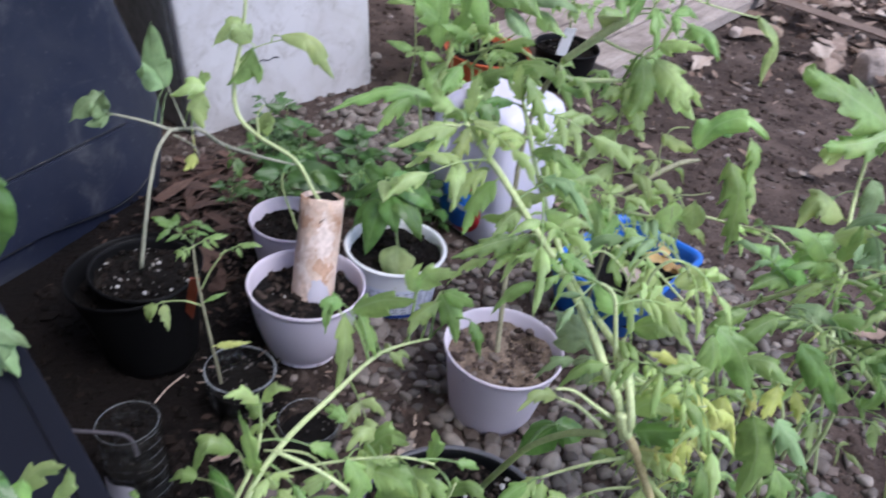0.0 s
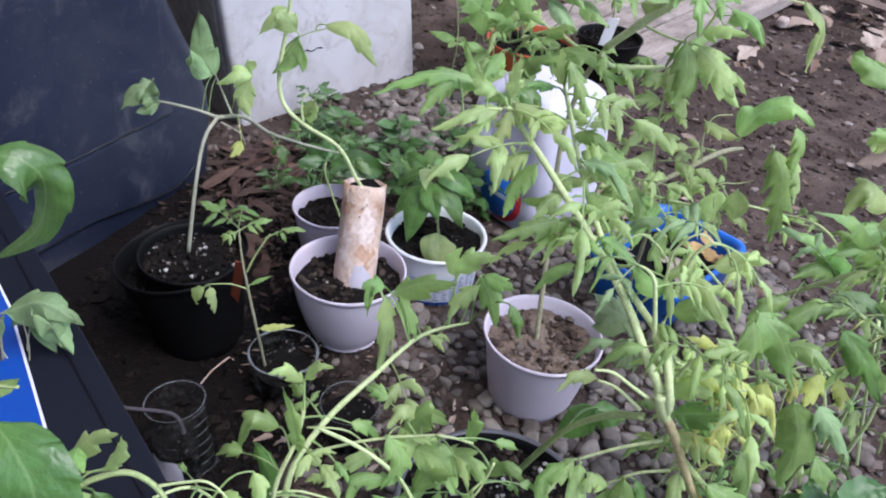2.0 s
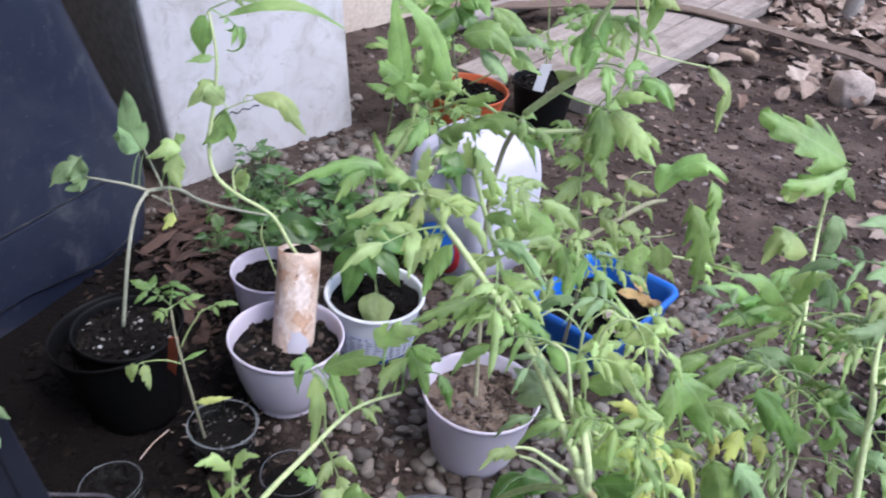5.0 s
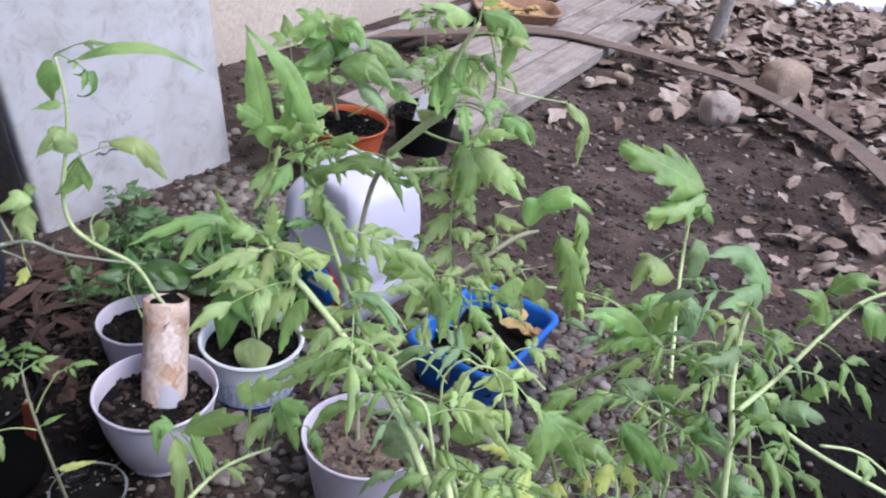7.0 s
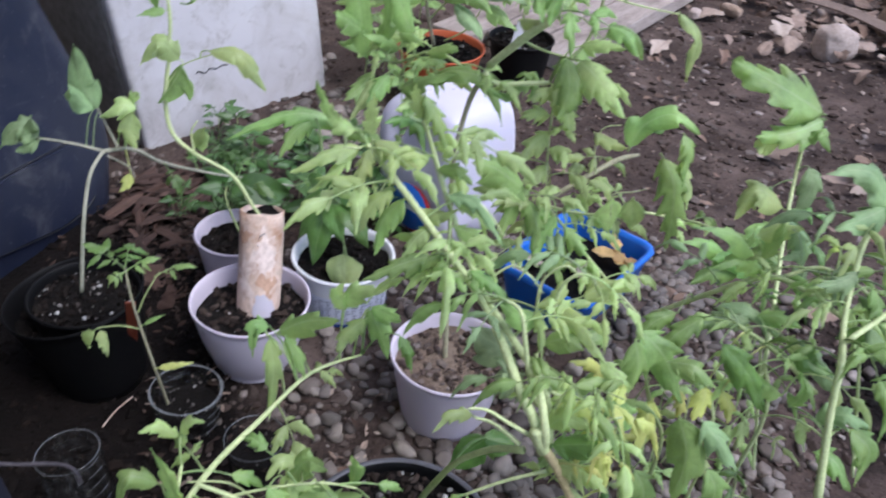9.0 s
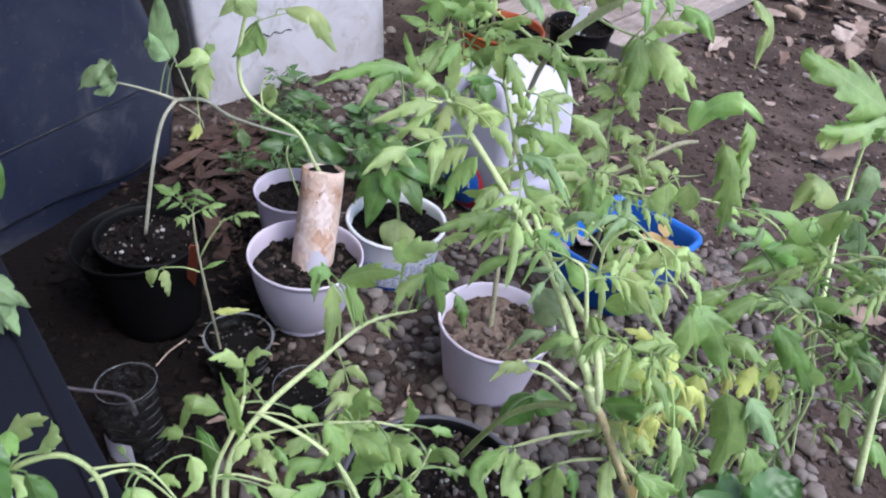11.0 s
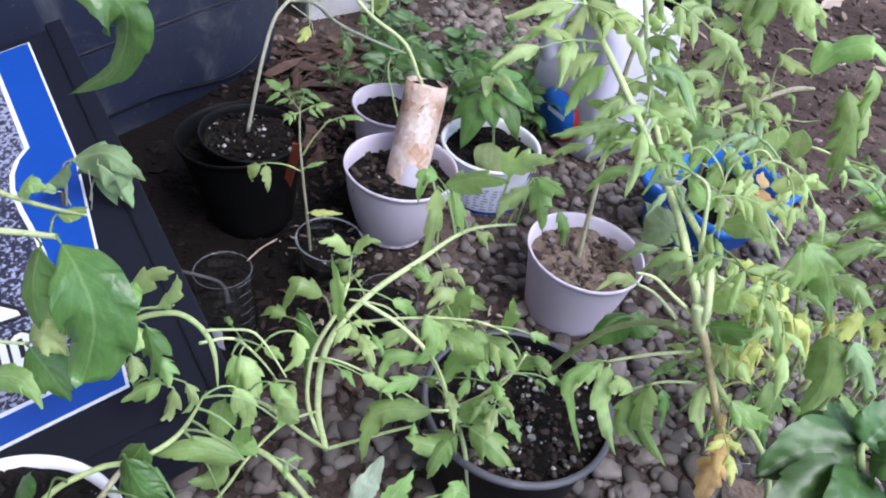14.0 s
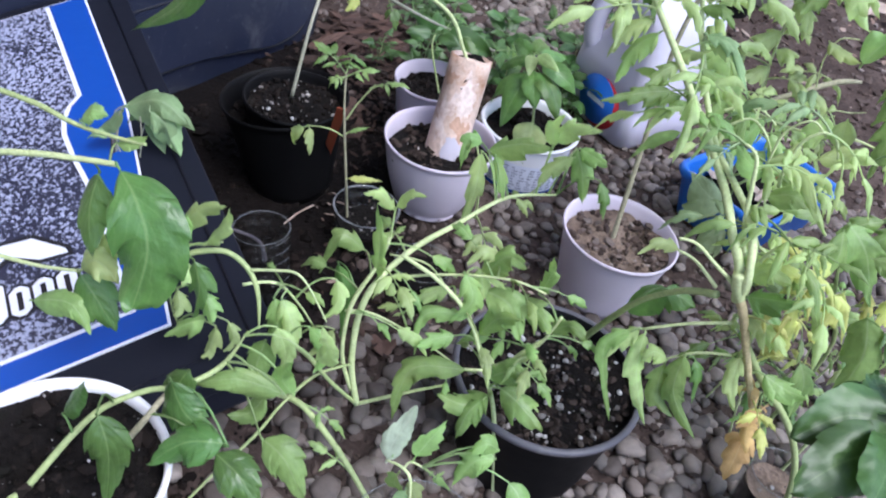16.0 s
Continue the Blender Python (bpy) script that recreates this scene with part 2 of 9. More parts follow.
M["soft"] = leaf_mat("soft_pale_leaf", (0.27, 0.36, 0.20), (0.36, 0.45, 0.28), (0.31, 0.41, 0.22), 0.4, 0.6)
M["dry"] = leaf_mat("dry_leaf", (0.58, 0.39, 0.17), (0.66, 0.5, 0.28), (0.42, 0.24, 0.1), 0.35, 0.8)
M["stem"] = mottled("tomato_stem", (0.25, 0.33, 0.13), (0.37, 0.44, 0.2), 60, 420, 0.6, 0.3, 0.0006)
M["stem_pale"] = mottled("pale_stem", (0.40, 0.49, 0.22), (0.56, 0.64, 0.34), 60, 420, 0.6, 0.3, 0.0006)
M["stem_old"] = mottled("woody_stem", (0.21, 0.21, 0.13), (0.38, 0.36, 0.25), 50, 400, 0.75, 0.5, 0.0008)
M["stem_tan"] = mottled("tan_drying_stem", (0.36, 0.31, 0.15), (0.52, 0.45, 0.26), 50, 400, 0.75, 0.5, 0.0008)
M["stem_grey"] = mottled("grey_green_stem", (0.21, 0.22, 0.16), (0.36, 0.36, 0.28), 50, 400, 0.75, 0.5, 0.0008)
M["stem_dead"] = mottled("blackened_stem", (0.03, 0.027, 0.033), (0.085, 0.075, 0.085), 50, 400, 0.75, 0.5, 0.0008)
M["lilac"] = plastic("lilac_plastic", (0.575, 0.525, 0.615), 0.36, (0.42, 0.36, 0.38), 0.7, 0.1)
M["white_tub"] = plastic("white_plastic", (0.78, 0.78, 0.80), 0.35, (0.4, 0.36, 0.33), 0.64)
M["jug"] = plastic("milky_plastic", (0.55, 0.54, 0.65), 0.32, (0.5, 0.47, 0.46), 0.7, 0.35)
M["blue"] = plastic("blue_plastic", (0.015, 0.13, 0.55), 0.35, (0.12, 0.14, 0.2), 0.66)
M["black_pot"] = plastic("black_plastic", (0.0045, 0.0045, 0.005), 0.42, (0.010, 0.009, 0.008), 0.7, spec=0.14)
M["navy"] = None
M["black_box"] = plastic("black_case_plastic", (0.009, 0.0105, 0.018), 0.45, (0.028, 0.029, 0.036), 0.7, spec=0.16)
M["grey_rim"] = plastic("worn_grey_plastic", (0.085, 0.083, 0.098), 0.4, (0.16, 0.155, 0.16), 0.55)
# Opaque pale grey that paints the glints on clear plastic.
M["edge_glint"] = plastic("edge_glint_plastic", (0.22, 0.23, 0.245), 0.15, (0.3, 0.29, 0.28), 0.6)
M["terracotta"] = plastic("orange_red_plastic", (0.42, 0.085, 0.025), 0.5, (0.3, 0.15, 0.1), 0.62)
M["orange_tag"] = plastic("orange_tag_plastic", (0.30, 0.065, 0.03), 0.5)
M["clear"] = clear_plastic("clear_plastic")


def enamel_mat():
    """Smooth white enamel, rubbed with broad grey smudges and a few fine specks of dirt."""
    m, nt, p = nodes_of("stained_white_enamel")
    c = ramp(nt, noise_of(nt, 3.2, 3, 0.5), [(0.3, (0.47, 0.46, 0.48)), (0.65, (0.60, 0.59, 0.61))])
    smudge = ramp(nt, noise_of(nt, 7, 7, 0.62, warp=0.9), [(0.44, (0, 0, 0)), (0.68, (0.85, 0.85, 0.85))])
    c = mixc(nt, smudge, c, (0.37, 0.35, 0.34))
    rub = ramp(nt, noise_of(nt, 19, 8, 0.7, warp=1.4), [(0.52, (0, 0, 0)), (0.66, (0.6, 0.6, 0.6))])
    c = mixc(nt, rub, c, (0.31, 0.29, 0.275))
    speck = ramp(nt, noise_of(nt, 75, 4, 0.6), [(0.68, (0, 0, 0)), (0.76, (0.55, 0.55, 0.55))])
    c = mixc(nt, speck, c, (0.22, 0.19, 0.17))
    nt.links.new(c, p.inputs["Base Color"])
    rough = ramp(nt, noise_of(nt, 9, 5, 0.6), [(0.3, (0.34, 0.34, 0.34)), (0.7, (0.52, 0.52, 0.52))])
    nt.links.new(rough, p.inputs["Roughness"])
    bump(nt, p, noise_of(nt, 22, 4, 0.5), 0.06, 0.001)
    return m


M["enamel"] = enamel_mat()
# Grey-brown cabinet body, darker than its door; also used for the overhead slab.
M["dark_side"] = mottled("grey_brown_mottle", (0.20, 0.19, 0.175), (0.28, 0.265, 0.25), 10, 80, 0.8, 0.3, spec=0.15)
M["wall"] = mottled("beige_painted_wall", (0.50, 0.42, 0.35), (0.60, 0.52, 0.44), 3, 90, 0.85, 0.25, 0.002, dirt=(0.42, 0.34, 0.28), dirt_scale=2)
M["plank"] = mottled("weathered_plank", (0.20, 0.165, 0.145), (0.40, 0.35, 0.32), 5, 40, 0.85, 0.7, 0.003, stretch=(14, 1.0, 14), dirt=(0.12, 0.095, 0.08), dirt_scale=6)
M["rust"] = mottled("rusty_steel", (0.11, 0.078, 0.062), (0.20, 0.15, 0.122), 20, 160, 0.8, 0.5, 0.001, 0.2)
M["stone"] = mottled("field_stone", (0.27, 0.22, 0.19), (0.44, 0.37, 0.33), 25, 160, 0.85, 0.5, 0.002)
M["ochre_stone"] = mottled("ochre_stone", (0.22, 0.155, 0.11), (0.34, 0.26, 0.20), 20, 160, 0.85, 0.5, 0.002)
M["pipe"] = mottled("grey_pipe", (0.20, 0.18, 0.17), (0.32, 0.29, 0.28), 20, 120, 0.6, 0.2)
# Near-white colour stands in for strong sunlight on the far paving.
M["slab"] = mottled("sun_white_concrete", (0.74, 0.74, 0.74), (0.88, 0.88, 0.88), 4, 60, 0.85, 0.3)
M["post"] = mottled("grey_post_wood", (0.22, 0.2, 0.18), (0.36, 0.33, 0.31), 15, 90, 0.85, 0.5)
M["card"] = mottled("brown_card_tube", (0.50, 0.37, 0.29), (0.74, 0.60, 0.52), 24, 150, 0.5, 0.3, 0.0008, dirt=(0.36, 0.20, 0.12), dirt_scale=38)
M["card_pale"] = mottled("pale_wrapping_paper", (0.58, 0.47, 0.42), (0.78, 0.68, 0.64), 50, 160, 0.4, 0.4, 0.001, dirt=(0.46, 0.32, 0.25), dirt_scale=60)
M["card_brown"] = mottled("brown_stained_paper", (0.36, 0.21, 0.14), (0.56, 0.38, 0.28), 50, 160, 0.5, 0.4, 0.001)
M["card_dark"] = mottled("damp_card", (0.22, 0.12, 0.07), (0.36, 0.22, 0.14), 40, 200, 0.8, 0.3)
M["tape"] = plastic("shiny_tape", (0.52, 0.50, 0.58), 0.15, (0.5, 0.4, 0.32), 0.6)
M["print_blue"] = plastic("blue_print", (0.007, 0.06, 0.34), 0.3, (0.1, 0.13, 0.3), 0.72)
M["print_white"] = plastic("white_print", (0.72, 0.75, 0.86), 0.3, (0.5, 0.5, 0.55), 0.75)
M["print_black"] = plastic("black_print", (0.012, 0.012, 0.016), 0.3)
M["print_red"] = plastic("red_print", (0.45, 0.02, 0.03), 0.35)
M["print_grey"] = plastic("grey_blue_print", (0.2, 0.22, 0.32), 0.4)


def speckle_mat():
    m, nt, p = nodes_of("speckled_print")
    n = noise_of(nt, 290, 2, 0.7)
    big = noise_of(nt, 9, 2, 0.5)
    add = nt.nodes.new("ShaderNodeMath")
    add.operation = 'MULTIPLY_ADD'
    add.inputs[1].default_value, add.inputs[2].default_value = 0.35, -0.17
    nt.links.new(big, add.inputs[0])
    tot = nt.nodes.new("ShaderNodeMath")
    tot.operation = 'ADD'
    nt.links.new(n, tot.inputs[0])
    nt.links.new(add.outputs[0], tot.inputs[1])
    nt.links.new(ramp(nt, tot.outputs[0], [(0.485, (0.02, 0.022, 0.045)), (0.545, (0.33, 0.36, 0.50))]), p.inputs["Base Color"])
    p.inputs["Roughness"].default_value = 0.3
    return m


M["speckle"] = speckle_mat()


def bin_mat():
    """Navy plastic with dried dust, chalky scuffs and fine scratches."""
    m, nt, p = nodes_of("navy_plastic")
    base = ramp(nt, noise_of(nt, 5, 4, 0.6), [(0.3, (0.009, 0.012, 0.026)), (0.7, (0.017, 0.021, 0.040))])
    dust = ramp(nt, noise_of(nt, 4.5, 9, 0.62, warp=0.4), [(0.46, (0, 0, 0)), (0.72, (0.9, 0.9, 0.9))])
    c = mixc(nt, dust, base, (0.036, 0.039, 0.051))
    chalk = ramp(nt, noise_of(nt, 11, 10, 0.7, warp=0.8), [(0.53, (0, 0, 0)), (0.72, (0.7, 0.7, 0.7))])
    c = mixc(nt, chalk, c, (0.085, 0.087, 0.097))
    specks = ramp(nt, noise_of(nt, 160, 3, 0.6), [(0.66, (0, 0, 0)), (0.78, (0.5, 0.5, 0.5))])
    c = mixc(nt, specks, c, (0.15, 0.15, 0.155))
    nt.links.new(c, p.inputs["Base Color"])
    p.inputs["Roughness"].default_value = 0.42
    p.inputs["Specular IOR Level"].default_value = 0.25
    bump(nt, p, noise_of(nt, 60, 5, 0.65), 0.2, 0.001)
    return m


M["navy"] = bin_mat()


# ---- builders ----
rnd = random.Random(7)


def thing(name, label, category, at=(0, 0, 0), group="", kind=""):
    ob = new(name)
    ob.location = at
    return tagged(ob, label, category, group, kind)


def mesh_ob(name, verts, faces, mat, parent=None, label="", uvs=None, smooth=True):
    me = bpy.data.meshes.new(name)
    base = parent.location if parent and parent.type == 'EMPTY' else Vector((0, 0, 0))
    if parent and parent.parent:
        base = parent.parent.location
    me.from_pydata([(v[0] - base[0], v[1] - base[1], v[2] - base[2]) for v in verts], [], faces)
    if uvs:
        layer = me.uv_layers.new(name="UVMap")
        idx = np.empty(len(me.loops), dtype=np.int32)
        me.loops.foreach_get("vertex_index", idx)
        layer.data.foreach_set("uv", np.array(uvs, dtype=np.float32)[idx].ravel())
    me.polygons.foreach_set("use_smooth", [smooth] * len(me.polygons))
    me.materials.append(mat)
    ob = new(name, me)
    if parent:
        ob.parent = parent
    if label:
        ob["label"] = label
    return ob


def part(name, bm, mat, parent=None, label="", smooth=False):
    """Links a bmesh as one mesh object under a thing or a part."""
    me = bpy.data.meshes.new(name)
    base = Vector((0, 0, 0))
    if parent:
        base = parent.location if parent.type == 'EMPTY' else (parent.parent.location if parent.parent else base)
    for v in bm.verts:
        v.co -= base
    bm.to_mesh(me)
    bm.free()
    me.polygons.foreach_set("use_smooth", [smooth] * len(me.polygons))
    me.materials.append(mat)
    ob = new(name, me)
    if parent:
        ob.parent = parent
    if label:
        ob["label"] = label
    return ob


def lathe(profile, centre, lean=(0, 0), segs=56, wob=0.0, squash=1.0):
    """Verts and faces of a turned shape; profile of (radius, height), closed over in order. lean: sideways shift per height."""
    V, F = [], []
    for k, (r, z) in enumerate(profile):
        for s in range(segs):
            a = 2 * math.pi * s / segs
            rr = r * (1 + wob * math.sin(3 * a + k))
            V.append((centre[0] + rr * math.cos(a) + lean[0] * z, centre[1] + rr * squash * math.sin(a) + lean[1] * z, centre[2] + z - (lean[0] * math.cos(a) + lean[1] * math.sin(a)) * rr))
    for k in range(len(profile) - 1):
        for s in range(segs):
            n = (s + 1) % segs
            F.append((k * segs + s, k * segs + n, (k + 1) * segs + n, (k + 1) * segs + s))
    return V, F


def pot_profile(r_top, r_bot, h, wall=0.002, lip=0.004, bowl=0.0, foot=0.0):
    """Outside from the middle of the base up to the lip and down the inside."""
    P = [(0.001, 0.002), (r_bot * 0.8, 0.002), (r_bot * 0.92, 0.0), (r_bot, 0.001)]
    if foot:
        P += [(r_bot, foot * 0.7), (r_bot * 0.93, foot)]
    for k in range(1, 9):
        s = k / 9
        r = r_bot + (r_top - r_bot) * (s if not bowl else (1 - bowl) * s + bowl * math.sin(s * math.pi / 2) ** 0.8)
        P.append((r, foot + (h - foot) * s))
    P += [(r_top, h - 0.0045), (r_top + lip * 0.8, h - 0.0038), (r_top + lip, h - 0.0022), (r_top + lip * 0.85, h - 0.0005), (r_top + lip * 0.35, h), (r_top - wall * 0.5, h - 0.001), (r_top - wall, h - 0.006)]
    for k in range(8, 2, -1):
        s = k / 9
        r = r_bot + (r_top - r_bot) * (s if not bowl else (1 - bowl) * s + bowl * math.sin(s * math.pi / 2) ** 0.8)
        P.append((r - wall, foot + (h - foot) * s))
    return P


def pot_radius(r_top, r_bot, h, z, bowl=0.0, foot=0.0):
    s = max(0.0, (z - foot) / (h - foot))
    return r_bot + (r_top - r_bot) * (s if not bowl else (1 - bowl) * s + bowl * math.sin(s * math.pi / 2) ** 0.8)


def soil_disc(centre, r, mat, parent, name="soil", bumpy=0.004, rings=14, segs=40):
    V, F = [(centre[0], centre[1], centre[2] + bumpy)], []
    for i in range(1, rings + 1):
        rr = r * i / rings
        for s in range(segs):
            a = 2 * math.pi * s / segs
            x, y = centre[0] + rr * math.cos(a), centre[1] + rr * math.sin(a)
            h = noise.fractal(Vector((x * 70, y * 70, centre[2] * 50)), 1.0, 2.0, 4) * bumpy + noise.noise(Vector((x * 25, y * 25, 3))) * bumpy
            V.append((x, y, centre[2] + h))
    for s in range(segs):
        F.append((0, 1 + s, 1 + (s + 1) % segs))
    for i in range(rings - 1):
        for s in range(segs):
            a, b = 1 + i * segs, 1 + (i + 1) * segs
            n = (s + 1) % segs
            F.append((a + s, b + s, b + n, a + n))
    return mesh_ob(name, V, F, mat, parent)


def ball(sub):
    bm = bmesh.new()
    bmesh.ops.create_icosphere(bm, subdivisions=sub, radius=1.0)
    V = np.array([v.co[:] for v in bm.verts])
    F = np.array([[v.index for v in f.verts] for f in bm.faces])
    bm.free()
    return V, F


BALL1, BALL2 = ball(1), ball(2)


def scatter(name, spots, mat, template, parent=None, smooth=True, rough=0.12, kind="stuff", label="", category=""):
    """Many small lumps in one mesh. spots: (x, y, z, size x, size y, size z, turn)."""
    TV, TF = template
    n = len(TV)
    VV, FF = [], []
    rs = np.random.RandomState(len(spots))
    for k, (x, y, z, a, b, c, turn) in enumerate(spots):
        if rough < 0:
            cut = np.abs(TV) ** -rough * np.sign(TV)
            v = cut * (1 + 0.13 * np.sin(TV[:, [0]] * 2.9 + k) * np.cos(TV[:, [1]] * 2.7 + k * 1.7) + 0.09 * np.sin(TV[:, [2]] * 3.1 + k * 2.3))
            for _ in range(6):
                face = rs.randn(3)
                face /= np.linalg.norm(face)
                over = np.maximum(0, v @ face - rs.uniform(0.52, 0.9))
                v = v - 0.9 * over[:, None] * face
        else:
            v = TV * (1 + rough * rs.randn(n, 1)) if rough > 0.2 else TV * (1 + rough * np.sin(TV[:, [0]] * 2.3 + k) * np.cos(TV[:, [1]] * 2.1 + k * 1.7))
        v = v * (a, b, c)
        cs, sn = math.cos(turn), math.sin(turn)
        VV.append(np.stack([x + v[:, 0] * cs - v[:, 1] * sn, y + v[:, 0] * sn + v[:, 1] * cs, z + v[:, 2]], 1))
        FF.append(TF + k * n)
    ob = mesh_ob(name, np.concatenate(VV).tolist(), np.concatenate(FF).tolist(), mat, parent, "", None, smooth)
    return tagged(ob, label, category, "", kind)


def granules(centre, r, count, parent, size=(0.0012, 0.0032), lift=0.003, seed=1):
    g = random.Random(seed)
    spots = []
    for _ in range(count):
        a, q = g.uniform(0, 2 * math.pi), r * math.sqrt(g.random())
        s = size[0] + (size[1] - size[0]) * g.random() ** 2.2
        x, y = centre[0] + q * math.cos(a), centre[1] + q * math.sin(a)
        if noise.noise(Vector((x * 55, y * 55, seed))) < g.uniform(-0.35, 0.3):
            continue
        spots.append((x, y, centre[2] + lift + g.uniform(-0.001, 0.002), s, s * g.uniform(0.6, 1), s * g.uniform(0.5, 0.9), g.uniform(0, 6)))
    return scatter("perlite", spots, M["perlite"], BALL1, parent, False, 0.25)


def crumbs(centre, r, count, parent, seed=1, mat="compost"):
    g = random.Random(seed)
    spots = []
    for _ in range(count):
        a, q = g.uniform(0, 2 * math.pi), r * math.sqrt(g.random())
        s = 0.0011 + 0.0032 * g.random() ** 2.5
        spots.append((centre[0] + q * math.cos(a), centre[1] + q * math.sin(a), centre[2] + g.uniform(-0.001, 0.003), s * g.uniform(0.8, 2.0), s, s * g.uniform(0.5, 0.9), g.uniform(0, 6)))
    return scatter("crumb_layer", spots, M[mat], BALL1, parent, False, 0.25)


def spline(points, steps=5):
    """Smooth run of (x, y, z, radius) through the given knots."""
    P = [Vector(p) for p in points]
    if len(P) == 2:
        return [P[0].lerp(P[1], k / steps) for k in range(steps + 1)]
    out = []
    for i in range(len(P) - 1):
        a, b, c, d = P[max(i - 1, 0)], P[i], P[i + 1], P[min(i + 2, len(P) - 1)]
        for k in range(steps):
            t = k / steps
            out.append(0.5 * ((2 * b) + (c - a) * t + (2 * a - 5 * b + 4 * c - d) * t * t + (3 * b - a - 3 * c + d) * t ** 3))
    out.append(P[-1])
    return out


def tube(points, segs=8, steps=5, wob=0.0):
    """Verts and faces of a tapered tube along knots of (x, y, z, radius)."""
    run = spline([Vector((*p[:3], p[3])) for p in points], steps)
    V, F = [], []
    side = None
    for i, p in enumerate(run):
        q, o = run[min(i + 1, len(run) - 1)], run[max(i - 1, 0)]
        d = (q.xyz - o.xyz).normalized()
        if side is None:
            side = d.orthogonal().normalized()
        side = (side - d * side.dot(d)).normalized()
        up = d.cross(side)
        r = p[3] * (1 + wob * math.sin(i * 1.9) + wob * 0.6 * math.sin(i * 0.7 + 1))
        for s in range(segs):
            a = 2 * math.pi * s / segs
            V.append(tuple(p.xyz + (side * math.cos(a) + up * math.sin(a)) * r))
    for i in range(len(run) - 1):
        for s in range(segs):
            n = (s + 1) % segs
            F.append((i * segs + s, i * segs + n, (i + 1) * segs + n, (i + 1) * segs + s))
    F.append(tuple(range(segs))[::-1])
    F.append(tuple(range((len(run) - 1) * segs, len(run) * segs)))
    return V, F


def blade(V, F, UV, base, d, up, length, width, rows=9, droop=0.25, fold=0.35, teeth=0.22, tip=0.75, curl=0.0):
    """One leaflet: a soft blade with rounded lobes that bends over along its midrib and rolls at the edges."""
    d = d.normalized()
    side = d.cross(up).normalized()
    up = side.cross(d).normalized()
    start = len(V)
    ph = rnd.uniform(0, 6)
    lob = [(rnd.uniform(3.0, 5.0), rnd.uniform(0, 1), rnd.uniform(0.4, 1.2)) for _ in (0, 1)]
    twist = rnd.uniform(-0.7, 0.7)
    roll_edge = rnd.uniform(-0.1, 0.55)
    turn = droop * rnd.uniform(1.3, 3.2)
    c = Vector(base)
    step = length / rows
    for i in range(rows + 1):
        s = i / rows
        th = turn * s
        along = d * math.cos(th) - up * math.sin(th) + side * (curl * 1.6 * s)
        nrm = up * math.cos(th) + d * math.sin(th)
        if i:
            c = c + along.normalized() * step
        w = width * 0.5 * (math.sin(math.pi * min(1, s ** tip)) ** 0.75 * (1 - 0.3 * s * s) if 0 < s < 1 else 0.0)
        tw = twist * s
        sd = side * math.cos(tw) + nrm * math.sin(tw)
        un = nrm * math.cos(tw) - side * math.sin(tw)
        for e in (-1.0, -0.6, -0.25, 0.0, 0.25, 0.6, 1.0):
            per, off0, amp = lob[0 if e < 0 else 1]
            cell = (s * per + off0) % 1.0
            scallop = (cell / 0.72 if cell < 0.72 else (1 - cell) / 0.28) - 0.55
            tooth = 1 + teeth * 0.85 * amp * scallop * max(0, abs(e) - 0.3) / 0.7
            off = w * e * tooth
            wave = math.sin(s * 7 + ph + (1.5 if e > 0 else 0)) * width * 0.09 * e * e
            lift = fold * w * abs(e) * (1 - 0.35 * abs(e)) - roll_edge * w * abs(e) ** 3 + wave
            fwd = along * (abs(off) * 0.4 * (cell - 0.3) if abs(e) > 0.9 and teeth else 0)
            V.append(tuple(c + sd * off + un * lift + fwd))
            UV.append(((e + 1) / 2, s))
    for i in range(rows):
        for k in range(6):
            a = start + i * 7 + k
            F.append((a, a + 1, a + 8, a + 7))


def strip(V, F, UV, a, b, r):
    """A thin three-sided leaf stalk from a to b."""
    d = (b - a)
    if d.length < 1e-5:
        return
    s = d.normalized().orthogonal().normalized()
    u = d.normalized().cross(s)
    o = len(V)
    for p, q in ((a, r), (b, r * 0.75)):
        for k in range(3):
            t = 2.094 * k
            V.append(tuple(p + (s * math.cos(t) + u * math.sin(t)) * q))
            UV.append((0.5, 0.1))
    for k in range(3):
        n = (k + 1) % 3
        F.append((o + k, o + n, o + 3 + n, o + 3 + k))


